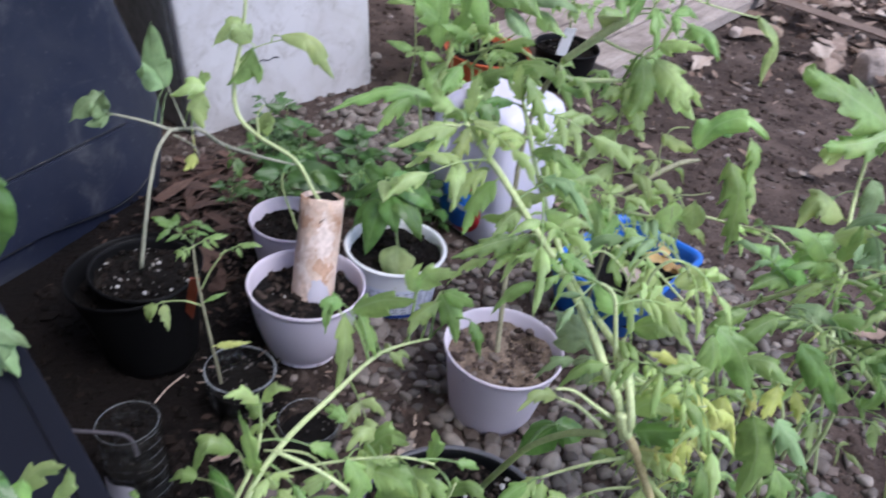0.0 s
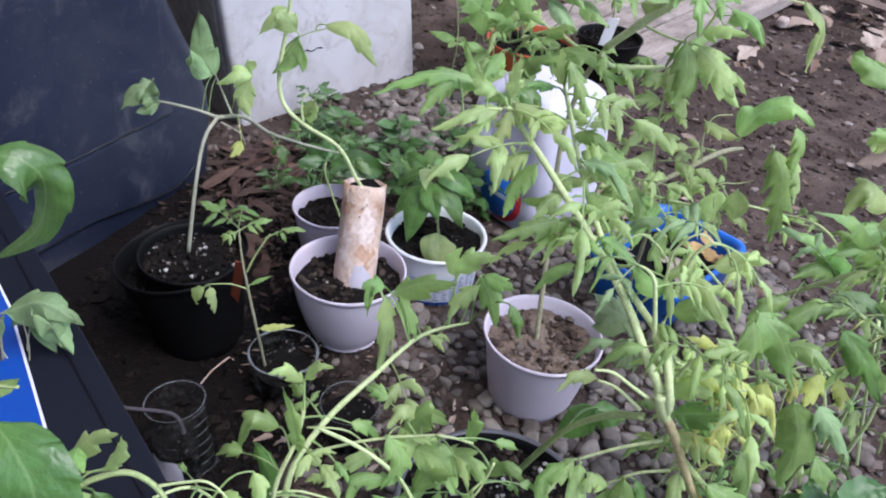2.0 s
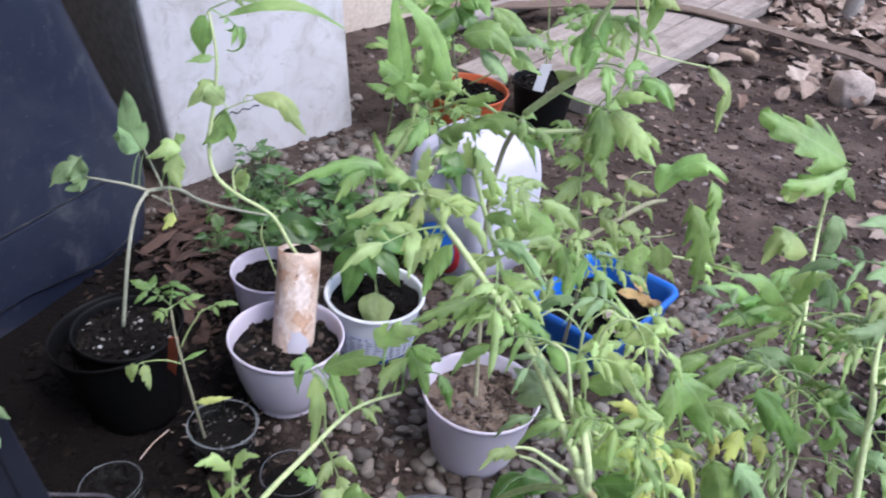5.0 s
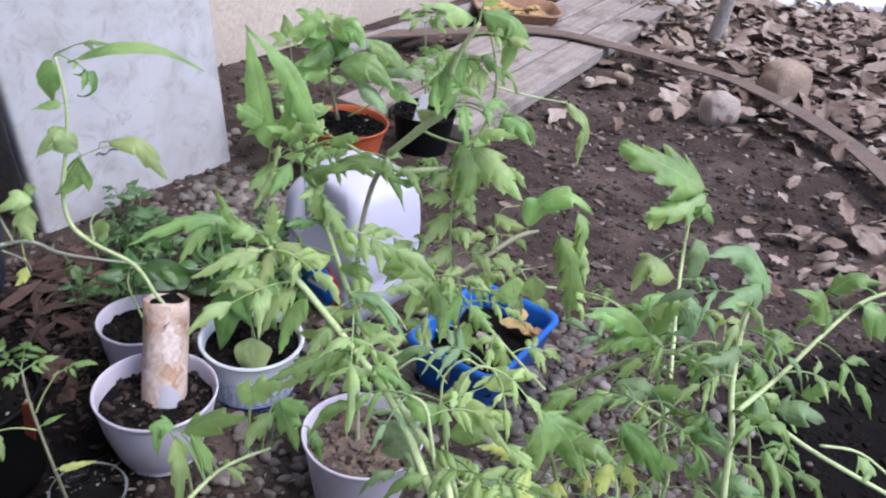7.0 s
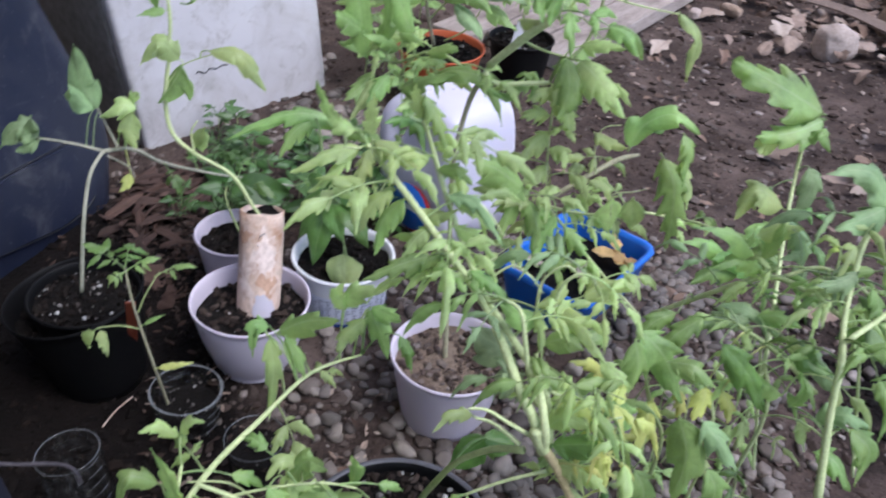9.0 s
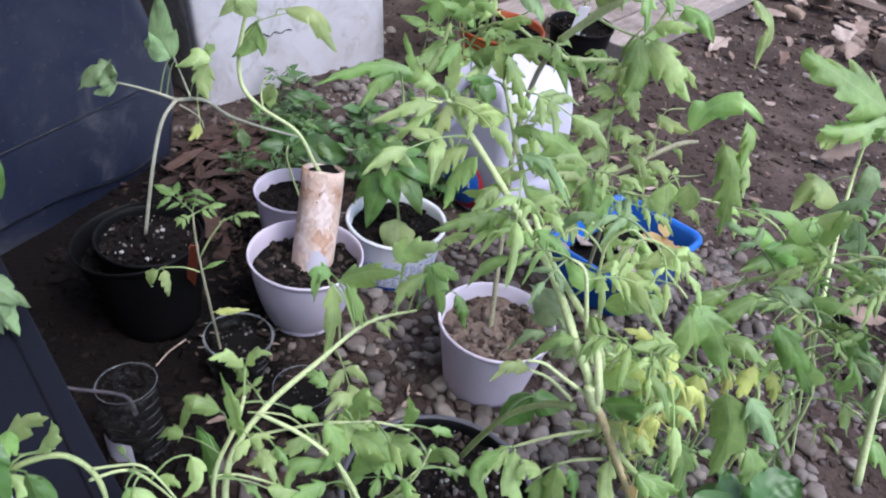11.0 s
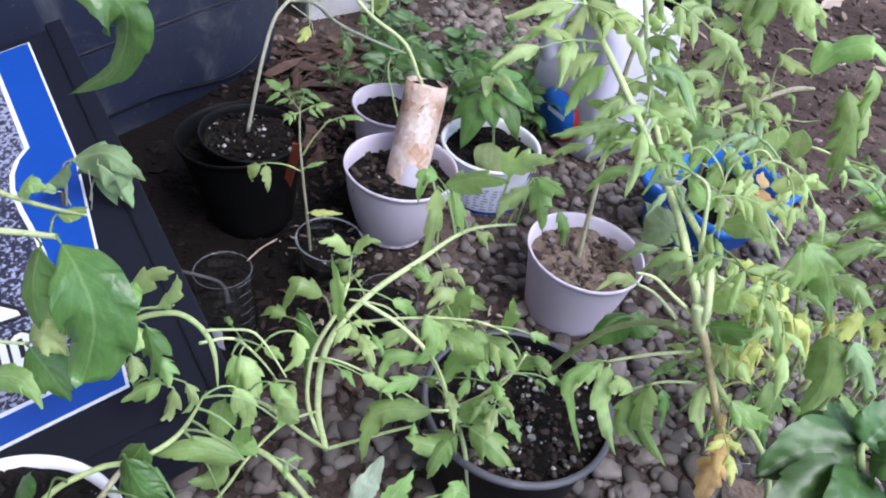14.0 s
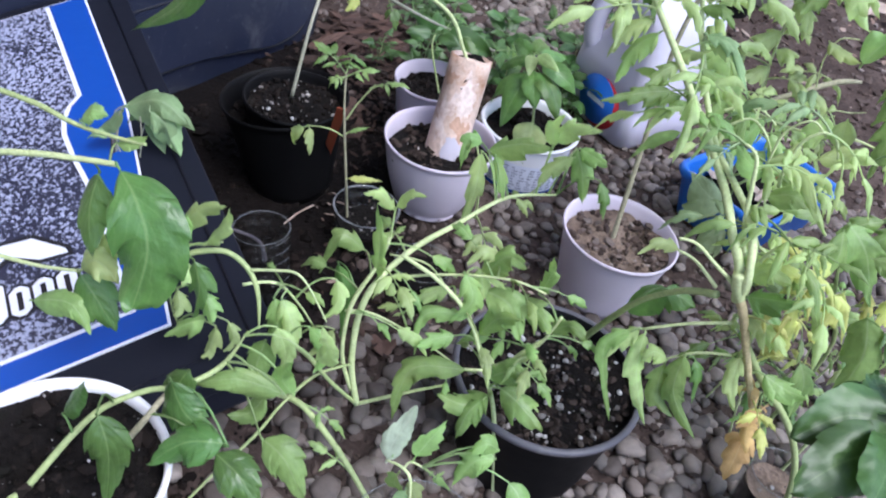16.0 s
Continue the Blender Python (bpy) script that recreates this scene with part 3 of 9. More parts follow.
def tomato_leaf(plant, base, tip, pairs=2, wide=0.42, mat="green", sag=0.12, roll=None, stalk=0.0011, droop=0.3, limp=0.0, first=0.3, teeth=0.55):
    """A compound leaf: stalk, paired leaflets and one at the end."""
    A, B = Vector(base), Vector(tip)
    B = A + (B - A) * 1.12
    L = (B - A).length
    d0 = (B - A).normalized()
    roll = rnd.uniform(-0.5, 0.5) if roll is None else roll
    view = Vector((0.0, -0.5, 0.85))
    up = (view - d0 * view.dot(d0))
    up = up.normalized() if up.length > 0.05 else d0.orthogonal().normalized()
    up = (Matrix.Rotation(roll, 3, d0) @ up).normalized()
    side = d0.cross(up).normalized()
    V, F, UV = [], [], []

    def at(s):
        return A + (B - A) * s + Vector((0, 0, 1)) * (sag * L * 4 * s * (1 - s) * 0.5)
    last = 0.5 if pairs else 0.14
    steps = 5
    for k in range(steps):
        strip(V, F, UV, at(last * k / steps), at(last * (k + 1) / steps), stalk * (1 - 0.5 * k / steps))
    end_len = L * (1 - last)
    end_dir = (at(1.0) - at(last)).normalized()
    blade(V, F, UV, at(last), end_dir, up, end_len * 1.1, min(end_len * max(0.5, wide * 0.62), L * wide * (0.75 if pairs else 0.68)), 18, droop * rnd.uniform(0.6, 1.8), rnd.uniform(-0.3, 0.5), teeth, 0.62, rnd.uniform(-0.2, 0.2))
    for k in range(pairs):
        s = first + (last - first) * (k / max(1, pairs - 1) if pairs > 1 else 0.6)
        size = L * (0.34 + 0.12 * k / max(1, pairs)) * rnd.uniform(0.85, 1.2)
        for sg in (-1, 1):
            out = (side * sg * rnd.uniform(0.75, 1.0) + end_dir * rnd.uniform(0.4, 0.8) - Vector((0, 0, 1)) * (limp + rnd.uniform(0, 0.35))).normalized()
            p = at(max(0.02, s + rnd.uniform(-0.03, 0.03)))
            q = p + out * size * 0.12
            strip(V, F, UV, p, q, stalk * 0.5)
            blade(V, F, UV, q, out, (up + side * sg * rnd.uniform(-0.3, 0.2)).normalized(), size, size * rnd.uniform(0.3, 0.44), 16, droop * rnd.uniform(0.6, 2.4), rnd.uniform(-0.3, 0.5), 0.5, 0.62, rnd.uniform(-0.25, 0.25))
        if rnd.random() < 0.6:
            p = at(s * 0.7)
            for sg in (-1, 1):
                out = (side * sg + end_dir * 0.3).normalized()
                blade(V, F, UV, p, out, up, size * 0.35, size * 0.2, 7, 0.3, 0.2, 0.2, 0.66)
    return mesh_ob("leaf", V, F, M[mat], plant, "", UV)


def plain_leaf(plant, base, tip, wide=0.5, mat="deep", droop=0.25, roll=None, stalk=0.001, teeth=0.0, fold=0.3, curl=0.0, neck=0.16):
    """An undivided leaf with a short stalk."""
    A, B = Vector(base), Vector(tip)
    d = (B - A).normalized()
    L = (B - A).length
    view = Vector((0.0, -0.5, 0.85))
    up = view - d * view.dot(d)
    up = up.normalized() if up.length > 0.05 else d.orthogonal().normalized()
    up = (Matrix.Rotation(rnd.uniform(-0.35, 0.35) if roll is None else roll, 3, d) @ up).normalized()
    V, F, UV = [], [], []
    q = A + d * L * neck
    strip(V, F, UV, A, q, stalk)
    d2 = (d + up * droop * 0.6).normalized()
    blade(V, F, UV, q, d2, up, L * (1 - neck) * (1 + 0.1 * droop), L * wide, 10, droop, fold, teeth, 0.66, curl)
    return mesh_ob("leaf", V, F, M[mat], plant, "", UV)


def arched_leaf(plant, knots, width, mat="green", teeth=0.3, fold=0.25, toward=(0.1, -0.55, 0.8), rows=26, stalk=0.0012):
    """A long leaf whose midrib bends through the given places."""
    run = spline([Vector((*k, 0)) for k in knots], 8)
    n = len(run) - 1
    V, F, UV = [], [], []
    look_at = Vector(toward).normalized()
    lob = [(rnd.uniform(4, 6), rnd.random()) for _ in (0, 1)]
    head = max(1, n // 9)
    strip(V, F, UV, run[0].xyz, run[head].xyz, stalk)
    start = len(V)
    for i in range(rows + 1):
        s = i / rows
        q = head + (n - head) * s
        k = min(n - 1, int(q))
        c = run[k].xyz.lerp(run[k + 1].xyz, q - k)
        tan = (run[min(n, k + 1)].xyz - run[max(0, k - 1)].xyz).normalized()
        side = tan.cross(look_at).normalized()
        up = side.cross(tan)
        w = width * 0.5 * (math.sin(math.pi * s ** 0.62) ** 0.7 * (1 - 0.2 * s * s) if 0 < s < 1 else 0)
        for e in (-1.0, -0.75, -0.5, -0.25, 0.0, 0.25, 0.5, 0.75, 1.0):
            per, off0 = lob[0 if e < 0 else 1]
            cell = (s * per + off0) % 1.0
            saw = (cell / 0.7 if cell < 0.7 else (1 - cell) / 0.3) - 0.5
            off = w * e * (1 + teeth * saw * max(0, abs(e) - 0.4))
            quilt = min(0.03 * width, 0.0009) * math.sin(2 * math.pi * (s * 6 - abs(e) * 1.6)) * (abs(e) > 0.1) * (1 - e * e * 0.5)
            curl = -0.22 * w * abs(e) ** 3 + 0.1 * width * math.sin(8 * s + 3 * e + off0 * 6) * e * e
            V.append(tuple(c + side * off + up * (fold * abs(off) * (1 - 0.4 * abs(e)) + quilt + curl) + tan * (abs(off) * 0.25 * cell if abs(e) == 1 else 0)))
            UV.append(((e + 1) / 2, s))
    for i in range(rows):
        for k in range(8):
            a = start + i * 9 + k
            F.append((a, a + 1, a + 10, a + 9))
    return mesh_ob("leaf", V, F, M[mat], plant, "", UV)


RUNS = {}


def lobed_blade(V, F, UV, knots, width, lobes=4, deep=0.35, fold=None, lop=0.25, twist=0.0, rows=40, stalk=0.0010, blunt=0.0):
    """A soft leaflet with forward-pointing pointed lobes; its midrib bends through the given places and its edges hang."""
    run = spline([Vector((*k, 0)) for k in knots], 8)
    n = len(run) - 1
    toward = Vector((rnd.uniform(-0.25, 0.25), -0.6 + rnd.uniform(-0.2, 0.2), 0.75)).normalized()
    fold = rnd.uniform(-0.3, 0.35) if fold is None else fold
    head = max(1, n // 10)
    strip(V, F, UV, run[0].xyz, run[head].xyz, stalk)
    start = len(V)
    side_lobes = [(lobes + rnd.uniform(-0.5, 0.6), rnd.random() * 0.6, rnd.uniform(0.6, 1.25)) for _ in (0, 1)]
    ph, lean = rnd.uniform(0, 6.3), rnd.uniform(-0.22, 0.22)
    wavy = rnd.uniform(0.06, 0.13)
    cols = (-1.0, -0.82, -0.6, -0.36, -0.14, 0.0, 0.14, 0.36, 0.6, 0.82, 1.0)
    for i in range(rows + 1):
        s = i / rows
        q = head + (n - head) * s
        k = min(n - 1, int(q))
        c = run[k].xyz.lerp(run[k + 1].xyz, q - k)
        tan = (run[min(n, k + 1)].xyz - run[max(0, k - 1)].xyz).normalized()
        side = tan.cross(toward)
        side = side.normalized() if side.length > 0.05 else tan.orthogonal().normalized()
        up = side.cross(tan)
        a = twist * s + lean
        side, up = side * math.cos(a) + up * math.sin(a), up * math.cos(a) - side * math.sin(a)
        w = width * 0.5 * (math.sin(math.pi * s ** (0.6 + 0.4 * blunt)) ** (0.95 - 0.35 * blunt) * (1.2 - 0.55 * s * (1 - blunt) - 0.2 * blunt) if 0 < s < 1 else 0.0)
        for e in cols:
            per, off0, big = side_lobes[0 if e < 0 else 1]
            cell = (s * per + off0) % 1.0
            tooth = (cell / 0.78) ** 0.8 if cell < 0.78 else (1 - cell) / 0.22
            minor = abs(((s * per * 3 + off0) % 1.0) - 0.5)
            cut = min(0.8, deep * 1.4 * big) * (1 - tooth) + 0.2 * deep * minor
            off = w * e * (1 - cut * max(0.0, abs(e) - 0.2) / 0.8)
            m = abs(e)
            quilt = 0.035 * width * math.sin(2 * math.pi * (s * (per + 1.5) - m * 0.9)) * m * (1 - m)
            wave = wavy * width * math.sin(8 * s + ph + (1.7 if e > 0 else 0)) * m * m
            lift = fold * abs(off) * (1 - 0.45 * m) - 0.3 * w * m ** 3 + quilt + wave
            p = c + side * off + up * lift + tan * (abs(off) * m * (0.16 + 0.42 * tooth))
            p.z -= lop * w * m * m
            V.append(tuple(p))
            UV.append(((e + 1) / 2, s))
    nc = len(cols)
    for i in range(rows):
        for k in range(nc - 1):
            a = start + i * nc + k
            F.append((a, a + 1, a + nc + 1, a + nc))


def lobed_leaf(plant, knots, width, mat="green", lobes=4, deep=0.35, fold=None, lop=0.25, twist=0.0, blunt=0.0):
    """One lobed leaf, with a thin stalk back to the nearest stem of its plant."""
    V, F, UV = [], [], []
    slim = 0.86 if deep > 0.25 else 1.0
    lobed_blade(V, F, UV, knots, width * slim, lobes, deep, fold, lop, twist, blunt=blunt)
    at = Vector(knots[0])
    joints = [q.xyz for run in RUNS.get(plant.name, []) for q in spline([Vector(k) for k in run], 4)]
    if joints:
        near = min(joints, key=lambda q: (q - at + Vector((0, 0, 0.008))).length)
        gap = (near - at).length
        if 0.004 < gap < 0.06:
            bow = [near.lerp(at, k / 5) + Vector((0, 0, 0.22 * gap * math.sin(math.pi * k / 5))) for k in range(6)]
            for k in range(5):
                strip(V, F, UV, bow[k], bow[k + 1], 0.0011 - 0.0001 * k)
    return mesh_ob("leaf", V, F, M[mat], plant, "", UV)


def feather_leaf(plant, base, way, length, mat, pairs=2, hang=0.5, seed=0, slim=1.0):
    """A compound leaf: an arching stalk that sinks towards its end, with lobed leaflets in loose pairs and one at the tip."""
    g = random.Random(seed)
    V, F, UV = [], [], []
    d = Vector(way).normalized()
    side = d.cross(Vector((0, -0.35, 1))).normalized()
    pts = [Vector(base) + d * (length * 0.62 * k / 6) + Vector((0, 0, length * (0.22 * k / 6 - hang * 0.55 * (k / 6) ** 2))) for k in range(7)]
    for k in range(6):
        strip(V, F, UV, pts[k], pts[k + 1], 0.0011 - 0.0001 * k)

    def leaflet(at, way_, size):
        way_ = way_.normalized()
        mid = at + way_ * size * 0.5 + Vector((0, 0, size * 0.06))
        tip = at + way_ * size * 0.92 - Vector((0, 0, size * hang * g.uniform(0.3, 0.8)))
        lobed_blade(V, F, UV, [at, mid, tip], size * g.uniform(0.36, 0.52) * slim, g.choice((2, 3, 3)), g.uniform(0.25, 0.5), None, g.uniform(0.1, 0.5), g.uniform(-0.5, 0.5), 26, 0.0007)
    leaflet(pts[6], pts[6] - pts[4], length * 0.5)
    for k in range(pairs):
        at = pts[2 + round(3 * (k + 0.5) / max(1, pairs))]
        for sg in (-1, 1):
            leaflet(at, side * sg * g.uniform(0.7, 1.1) + d * g.uniform(0.3, 0.8) - Vector((0, 0, 0.3 * g.random())), length * g.uniform(0.3, 0.44))
            if g.random() < 0.4:
                leaflet(at.lerp(pts[0], 0.25), side * sg + d * 0.2, length * g.uniform(0.1, 0.16))
    return mesh_ob("leaf", V, F, M[mat], plant, "", UV)



def stem(plant, knots, mat="stem", name="stem", segs=8, wob=0.025):
    knots = [(k[0], k[1], k[2], k[3] * 0.58) for k in knots]
    RUNS.setdefault(plant.name, []).append(knots)
    V, F = tube(knots, segs, 5, wob)
    return mesh_ob(name, V, F, M[mat], plant)


def bushy(plant, which, count, size, mats, seed, lo=0.15, hi=1.0, pairs=(1, 2), hang=0.5, slim=1.0):
    """Compound leaves growing out along the named stems of a plant."""
    g = random.Random(seed)
    for i in which:
        run = spline([Vector(k) for k in RUNS[plant.name][i]], 6)
        for k in range(count):
            s = lo + (hi - lo) * (k + g.random()) / count
            b = run[min(len(run) - 1, int(s * (len(run) - 1)))].xyz
            a = k * 2.4 + g.uniform(-0.6, 0.6)
            way = Vector((math.cos(a), 0.6 * math.sin(a) - 0.2, g.uniform(-0.15, 0.45)))
            feather_leaf(plant, b, way, size * g.uniform(0.65, 1.3), g.choice(mats), g.choice(pairs), hang * g.uniform(0.6, 1.4), seed * 97 + i * 13 + k, slim)


def sprig(plant, at, count, size, mat="green", spread=1.0, lift=0.35, pairs=2, seed=0, plain=False, wide=0.45):
    """Leaves fanned round a point of a stem."""
    g = random.Random(seed)
    for k in range(count):
        a = 2 * math.pi * (k + g.uniform(-0.3, 0.3)) / count
        L = size * g.uniform(0.7, 1.2)
        tip = (at[0] + math.cos(a) * L * spread, at[1] + math.sin(a) * L * spread, at[2] + L * g.uniform(lift - 0.3, lift + 0.3))
        if plain:
            plain_leaf(plant, at, tip, wide, mat, g.uniform(0.15, 0.45))
        else:
            tomato_leaf(plant, at, tip, pairs, wide, mat)


def slab_box(corner, u, v, w, bevel=0.004, segs=2):
    """A bevelled block from a corner along three edge vectors."""
    bm = bmesh.new()
    c, u, v, w = Vector(corner), Vector(u), Vector(v), Vector(w)
    vs = [bm.verts.new(c + u * i + v * j + w * k) for k in (0, 1) for j in (0, 1) for i in (0, 1)]
    for f in ((0, 2, 3, 1), (4, 5, 7, 6), (0, 1, 5, 4), (2, 6, 7, 3), (0, 4, 6, 2), (1, 3, 7, 5)):
        bm.faces.new([vs[i] for i in f])
    bmesh.ops.recalc_face_normals(bm, faces=bm.faces)
    if bevel:
        bmesh.ops.bevel(bm, geom=list(bm.edges), offset=bevel, segments=segs, affect='EDGES', profile=0.6)
    return bm


# ---- ground, wall, paving ----
def ground_height(x, y):
    h = 0.005 * noise.fractal(Vector((x * 9, y * 9, 1.3)), 0.7, 2.0, 5)
    h += 0.02 * math.exp(-((x + 0.15) ** 2 + (y - 0.74) ** 2) / 0.018)
    h += 0.036 * math.exp(-((x - 0.2235) ** 2 + (y - 0.838) ** 2) / 0.016)
    h += 0.012 * noise.noise(Vector((x * 2.2, y * 2.2, 5.0))) * min(1.0, max(0.0, (math.hypot(x - 0.05, y - 0.6) - 0.4) / 0.8))
    return h


def build_ground():
    def axis(mid, lo, hi):
        fine = [mid + 0.011 * k for k in range(-95, 150)]
        a = [v for v in fine if lo <= v <= hi]
        out, step, v = [], 0.02, a[-1]
        while v < 90:
            v += step
            step *= 1.22
            out.append(v)
        pre, step, v = [], 0.02, a[0]
        while v > -90:
            v -= step
            step *= 1.22
            pre.append(v)
        return pre[::-1] + a + out
    xs, ys = axis(0.1, -0.7, 1.4), axis(0.8, 0.1, 2.4)
    V = [(x, y, ground_height(x, y) if math.hypot(x, y) < 6 else 0.0) for y in ys for x in xs]
    n = len(xs)
    F = [(j * n + i, j * n + i + 1, (j + 1) * n + i + 1, (j + 1) * n + i) for j in range(len(ys) - 1) for i in range(n - 1)]
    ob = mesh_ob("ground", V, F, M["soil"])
    tagged(ob, "dark brown bare garden soil, lumpy and damp", "ground", kind="structure")


build_ground()

WALL_DIR, WALL_OUT = Vector((0.63, 0.776, 0)), Vector((0.776, -0.63, 0))
w0 = Vector((-0.242, 1.943, -0.05)) - WALL_DIR * 3.0
wall = part("wall_house", slab_box(w0, WALL_DIR * 7.5, -WALL_OUT * 0.2, (0, 0, 2.7), 0.0), M["wall"])
tagged(wall, "plain beige painted wall", "wall", kind="structure")
# Unseen wall added at the left to hold back sky light.
sky_block_wall = part("wall_sky_block", slab_box((-0.9, -2.6, -0.05), (-0.2, 0, 0), (0.0, 3.6, 0), (0, 0, 2.7), 0.0), M["wall"])
tagged(sky_block_wall, "plain beige painted wall", "wall", kind="structure")
# Unseen slab added overhead so that less sky reaches the left corner.
eaves = part("eaves", slab_box((-0.9, -2.6, 2.15), (0.75, 0, 0), (0.0, 4.2, 0), (0, 0, 0.08), 0.0), M["dark_side"])
tagged(eaves, "unseen plain brown slab added to block sky light", "eaves", kind="structure")
paving = part("pavement", slab_box((1.15, 2.86, -0.03), (4.0, 0.8, 0), (-0.6, 3.0, 0), (0, 0, 0.06), 0.01), M["slab"])
tagged(paving, "concrete paving beyond the bed, sunlight painted in as near-white", "paving", kind="structure")


def scatter_ground():
    g = random.Random(3)
    spots = []
    for _ in range(5600):
        x, y = g.uniform(-0.30, 0.62), g.uniform(0.16, 1.02)
        edge = 0.28 * noise.noise(Vector((x * 4, y * 4, 0))) + (x + 0.12 if y > 0.42 else x + 0.28) * 3
        if g.random() > min(1, max(0, edge + 0.15)) or (x > 0.42 and g.random() < 0.75) or g.random() < (x - 0.5) * 9 or g.random() < (y - 0.9) * 9 + 0.5 * noise.noise(Vector((x * 7, y * 7, 8))):
            continue
        s = (0.0042 + 0.008 * g.random() ** 1.4) * (1.08 if y < 0.5 else 0.92)
        spots.append((x, y, ground_height(x, y) + s * g.uniform(0.05, 0.55), s * g.uniform(0.9, 1.35), s * g.uniform(0.75, 1), s * g.uniform(0.5, 0.75), g.uniform(0, 6.3)))
    for _ in range(420):
        x, y = g.gauss(-0.11, 0.07), g.gauss(1.26, 0.07)
        s = 0.004 + 0.009 * g.random() ** 1.6
        spots.append((x, y, ground_height(x, y) + s * g.uniform(0.05, 0.5), s * g.uniform(0.9, 1.35), s * g.uniform(0.75, 1), s * g.uniform(0.5, 0.75), g.uniform(0, 6.3)))
    scatter("gravel", spots, M["pebble"], BALL2, rough=-0.8, label="worn grey-brown pebbles lying loosely on soil", category="gravel")
    spots, darkened = [], []
    for _ in range(26000):
        r = g.random() ** 0.7
        x, y = g.uniform(-0.45, 0.2 + 1.9 * r), g.uniform(0.15, 0.7 + 2.1 * r)
        s = (0.0011 + 0.005 * g.random() ** 4) * (1 + 0.6 * r)
        # Crumbs darkened with the soil: right-hand patch, then the painted shade by the bin.
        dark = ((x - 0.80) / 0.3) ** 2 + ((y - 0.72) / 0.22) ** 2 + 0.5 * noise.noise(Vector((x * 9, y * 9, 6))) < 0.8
        darker = dark or x < -0.17 + 0.06 * noise.noise(Vector((x * 9, y * 9, 4))) and y < (0.95 if x < -0.3 else 0.86)
        (darkened if darker else spots).append((x, y, ground_height(x, y) + s * 0.15, s * g.uniform(0.8, 1.6), s, s * g.uniform(0.5, 0.9), g.uniform(0, 6.3)))
    scatter("dark_soil_crumbs", darkened, M["dark_clod"], BALL1, smooth=False, rough=0.25, label="black soil crumbs", category="soil")
    scatter("soil_crumbs", spots, M["clod"], BALL1, smooth=False, rough=0.25, label="loose dark soil crumbs and small stones", category="soil")
    V, F, UV = [], [], []
    for _ in range(6400):
        x = g.uniform(0.5, 3.4)
        y = g.uniform(0.4, 3.0)
        if g.random() < max(x - 2.2, (0.95 - y) * 2) * 0.9 + 0.4 * noise.noise(Vector((x * 2, y * 2, 9))):
            continue
        q = max((x - 0.85 + 0.25 * (y - 1.6)) * 2.2, (x - 0.70) * 1.5 if y < 1.75 else 0) + 0.5 * noise.noise(Vector((x * 3, y * 3, 2)))
        if g.random() > max(0.025, min(1, q)):
            continue
        a, L = g.uniform(0, 6.3), 0.034 + 0.06 * g.random() ** 1.5
        d = Vector((math.cos(a), math.sin(a), g.uniform(-0.1, 0.5)))
        up = Vector((g.uniform(-0.6, 0.6), g.uniform(-0.6, 0.6), 1)).normalized()
        blade(V, F, UV, Vector((x, y, ground_height(x, y) + g.uniform(0.004, 0.03))), d, up, L, L * g.uniform(0.45, 0.75), 12, g.uniform(-0.2, 0.9), g.uniform(-0.3, 0.9), 0.75, 0.8, g.uniform(-0.2, 0.2))
    tagged(mesh_ob("leaf_litter", V, F, M["litter"], None, "", UV), "dry curled brown oak leaves covering the soil", "leaf litter", kind="stuff")
    V, F, UV = [], [], []
    for _ in range(60):
        x, y = g.uniform(-0.26, 0.02), g.uniform(0.5, 0.66)
        if x < -0.19 and y < 0.55:
            continue
        a, L = g.uniform(0, 6.3), 0.005 + 0.018 * g.random() ** 2
        blade(V, F, UV, Vector((x, y, ground_height(x, y) + g.uniform(0.003, 0.01))), Vector((math.cos(a), math.sin(a), g.uniform(0, 0.4))), Vector((g.uniform(-0.5, 0.5), g.uniform(-0.5, 0.5), 1)), L, L * g.uniform(0.2, 0.55), 6, g.uniform(-0.1, 0.6), g.uniform(-0.2, 0.8), 0.3, 0.8)
    for _ in range(900):
        x, y = g.uniform(0.15, 1.7), g.uniform(0.85, 2.4)
        a, L = g.uniform(0, 6.3), 0.006 + 0.03 * g.random() ** 3
        blade(V, F, UV, Vector((x, y, ground_height(x, y) + g.uniform(0.002, 0.007))), Vector((math.cos(a), math.sin(a), g.uniform(-0.1, 0.4))), Vector((g.uniform(-0.5, 0.5), g.uniform(-0.5, 0.5), 1)), L, L * g.uniform(0.25, 0.7), 4, g.uniform(-0.1, 0.6), g.uniform(-0.2, 0.8), 0.3, 0.8)
    tagged(mesh_ob("leaf_scraps", V, F, M["litter"], None, "", UV), "pale dry leaf scraps scattered over the soil", "leaf litter", kind="stuff")
    V, F, UV = [], [], []
    for _ in range(3240):
        x, y = g.gauss(-0.20, 0.09), g.gauss(0.93, 0.09)
        if _ > 3000:
            x, y = g.uniform(-0.22, 0.0), g.uniform(0.42, 0.66)
        if _ > 3120:
            x, y = g.uniform(-0.1, 0.36), g.uniform(0.22, 0.5)
        a, L = g.uniform(0, 6.3), 0.004 + 0.013 * g.random() ** 1.6
        d = Vector((math.cos(a), math.sin(a), g.uniform(-0.1, 0.3)))
        blade(V, F, UV, Vector((x, y, ground_height(x, y) + g.uniform(0.002, 0.012))), d, Vector((g.uniform(-0.4, 0.4), g.uniform(-0.4, 0.4), 1)), L, L * g.uniform(0.2, 0.5), 5, g.uniform(-0.1, 0.4), g.uniform(-0.2, 0.5), 0.2, 0.8)
    tagged(mesh_ob("bark_mulch", V, F, M["bark"], None, "", UV), "reddish-brown bark shreds and leaf scraps on soil", "mulch", kind="stuff")
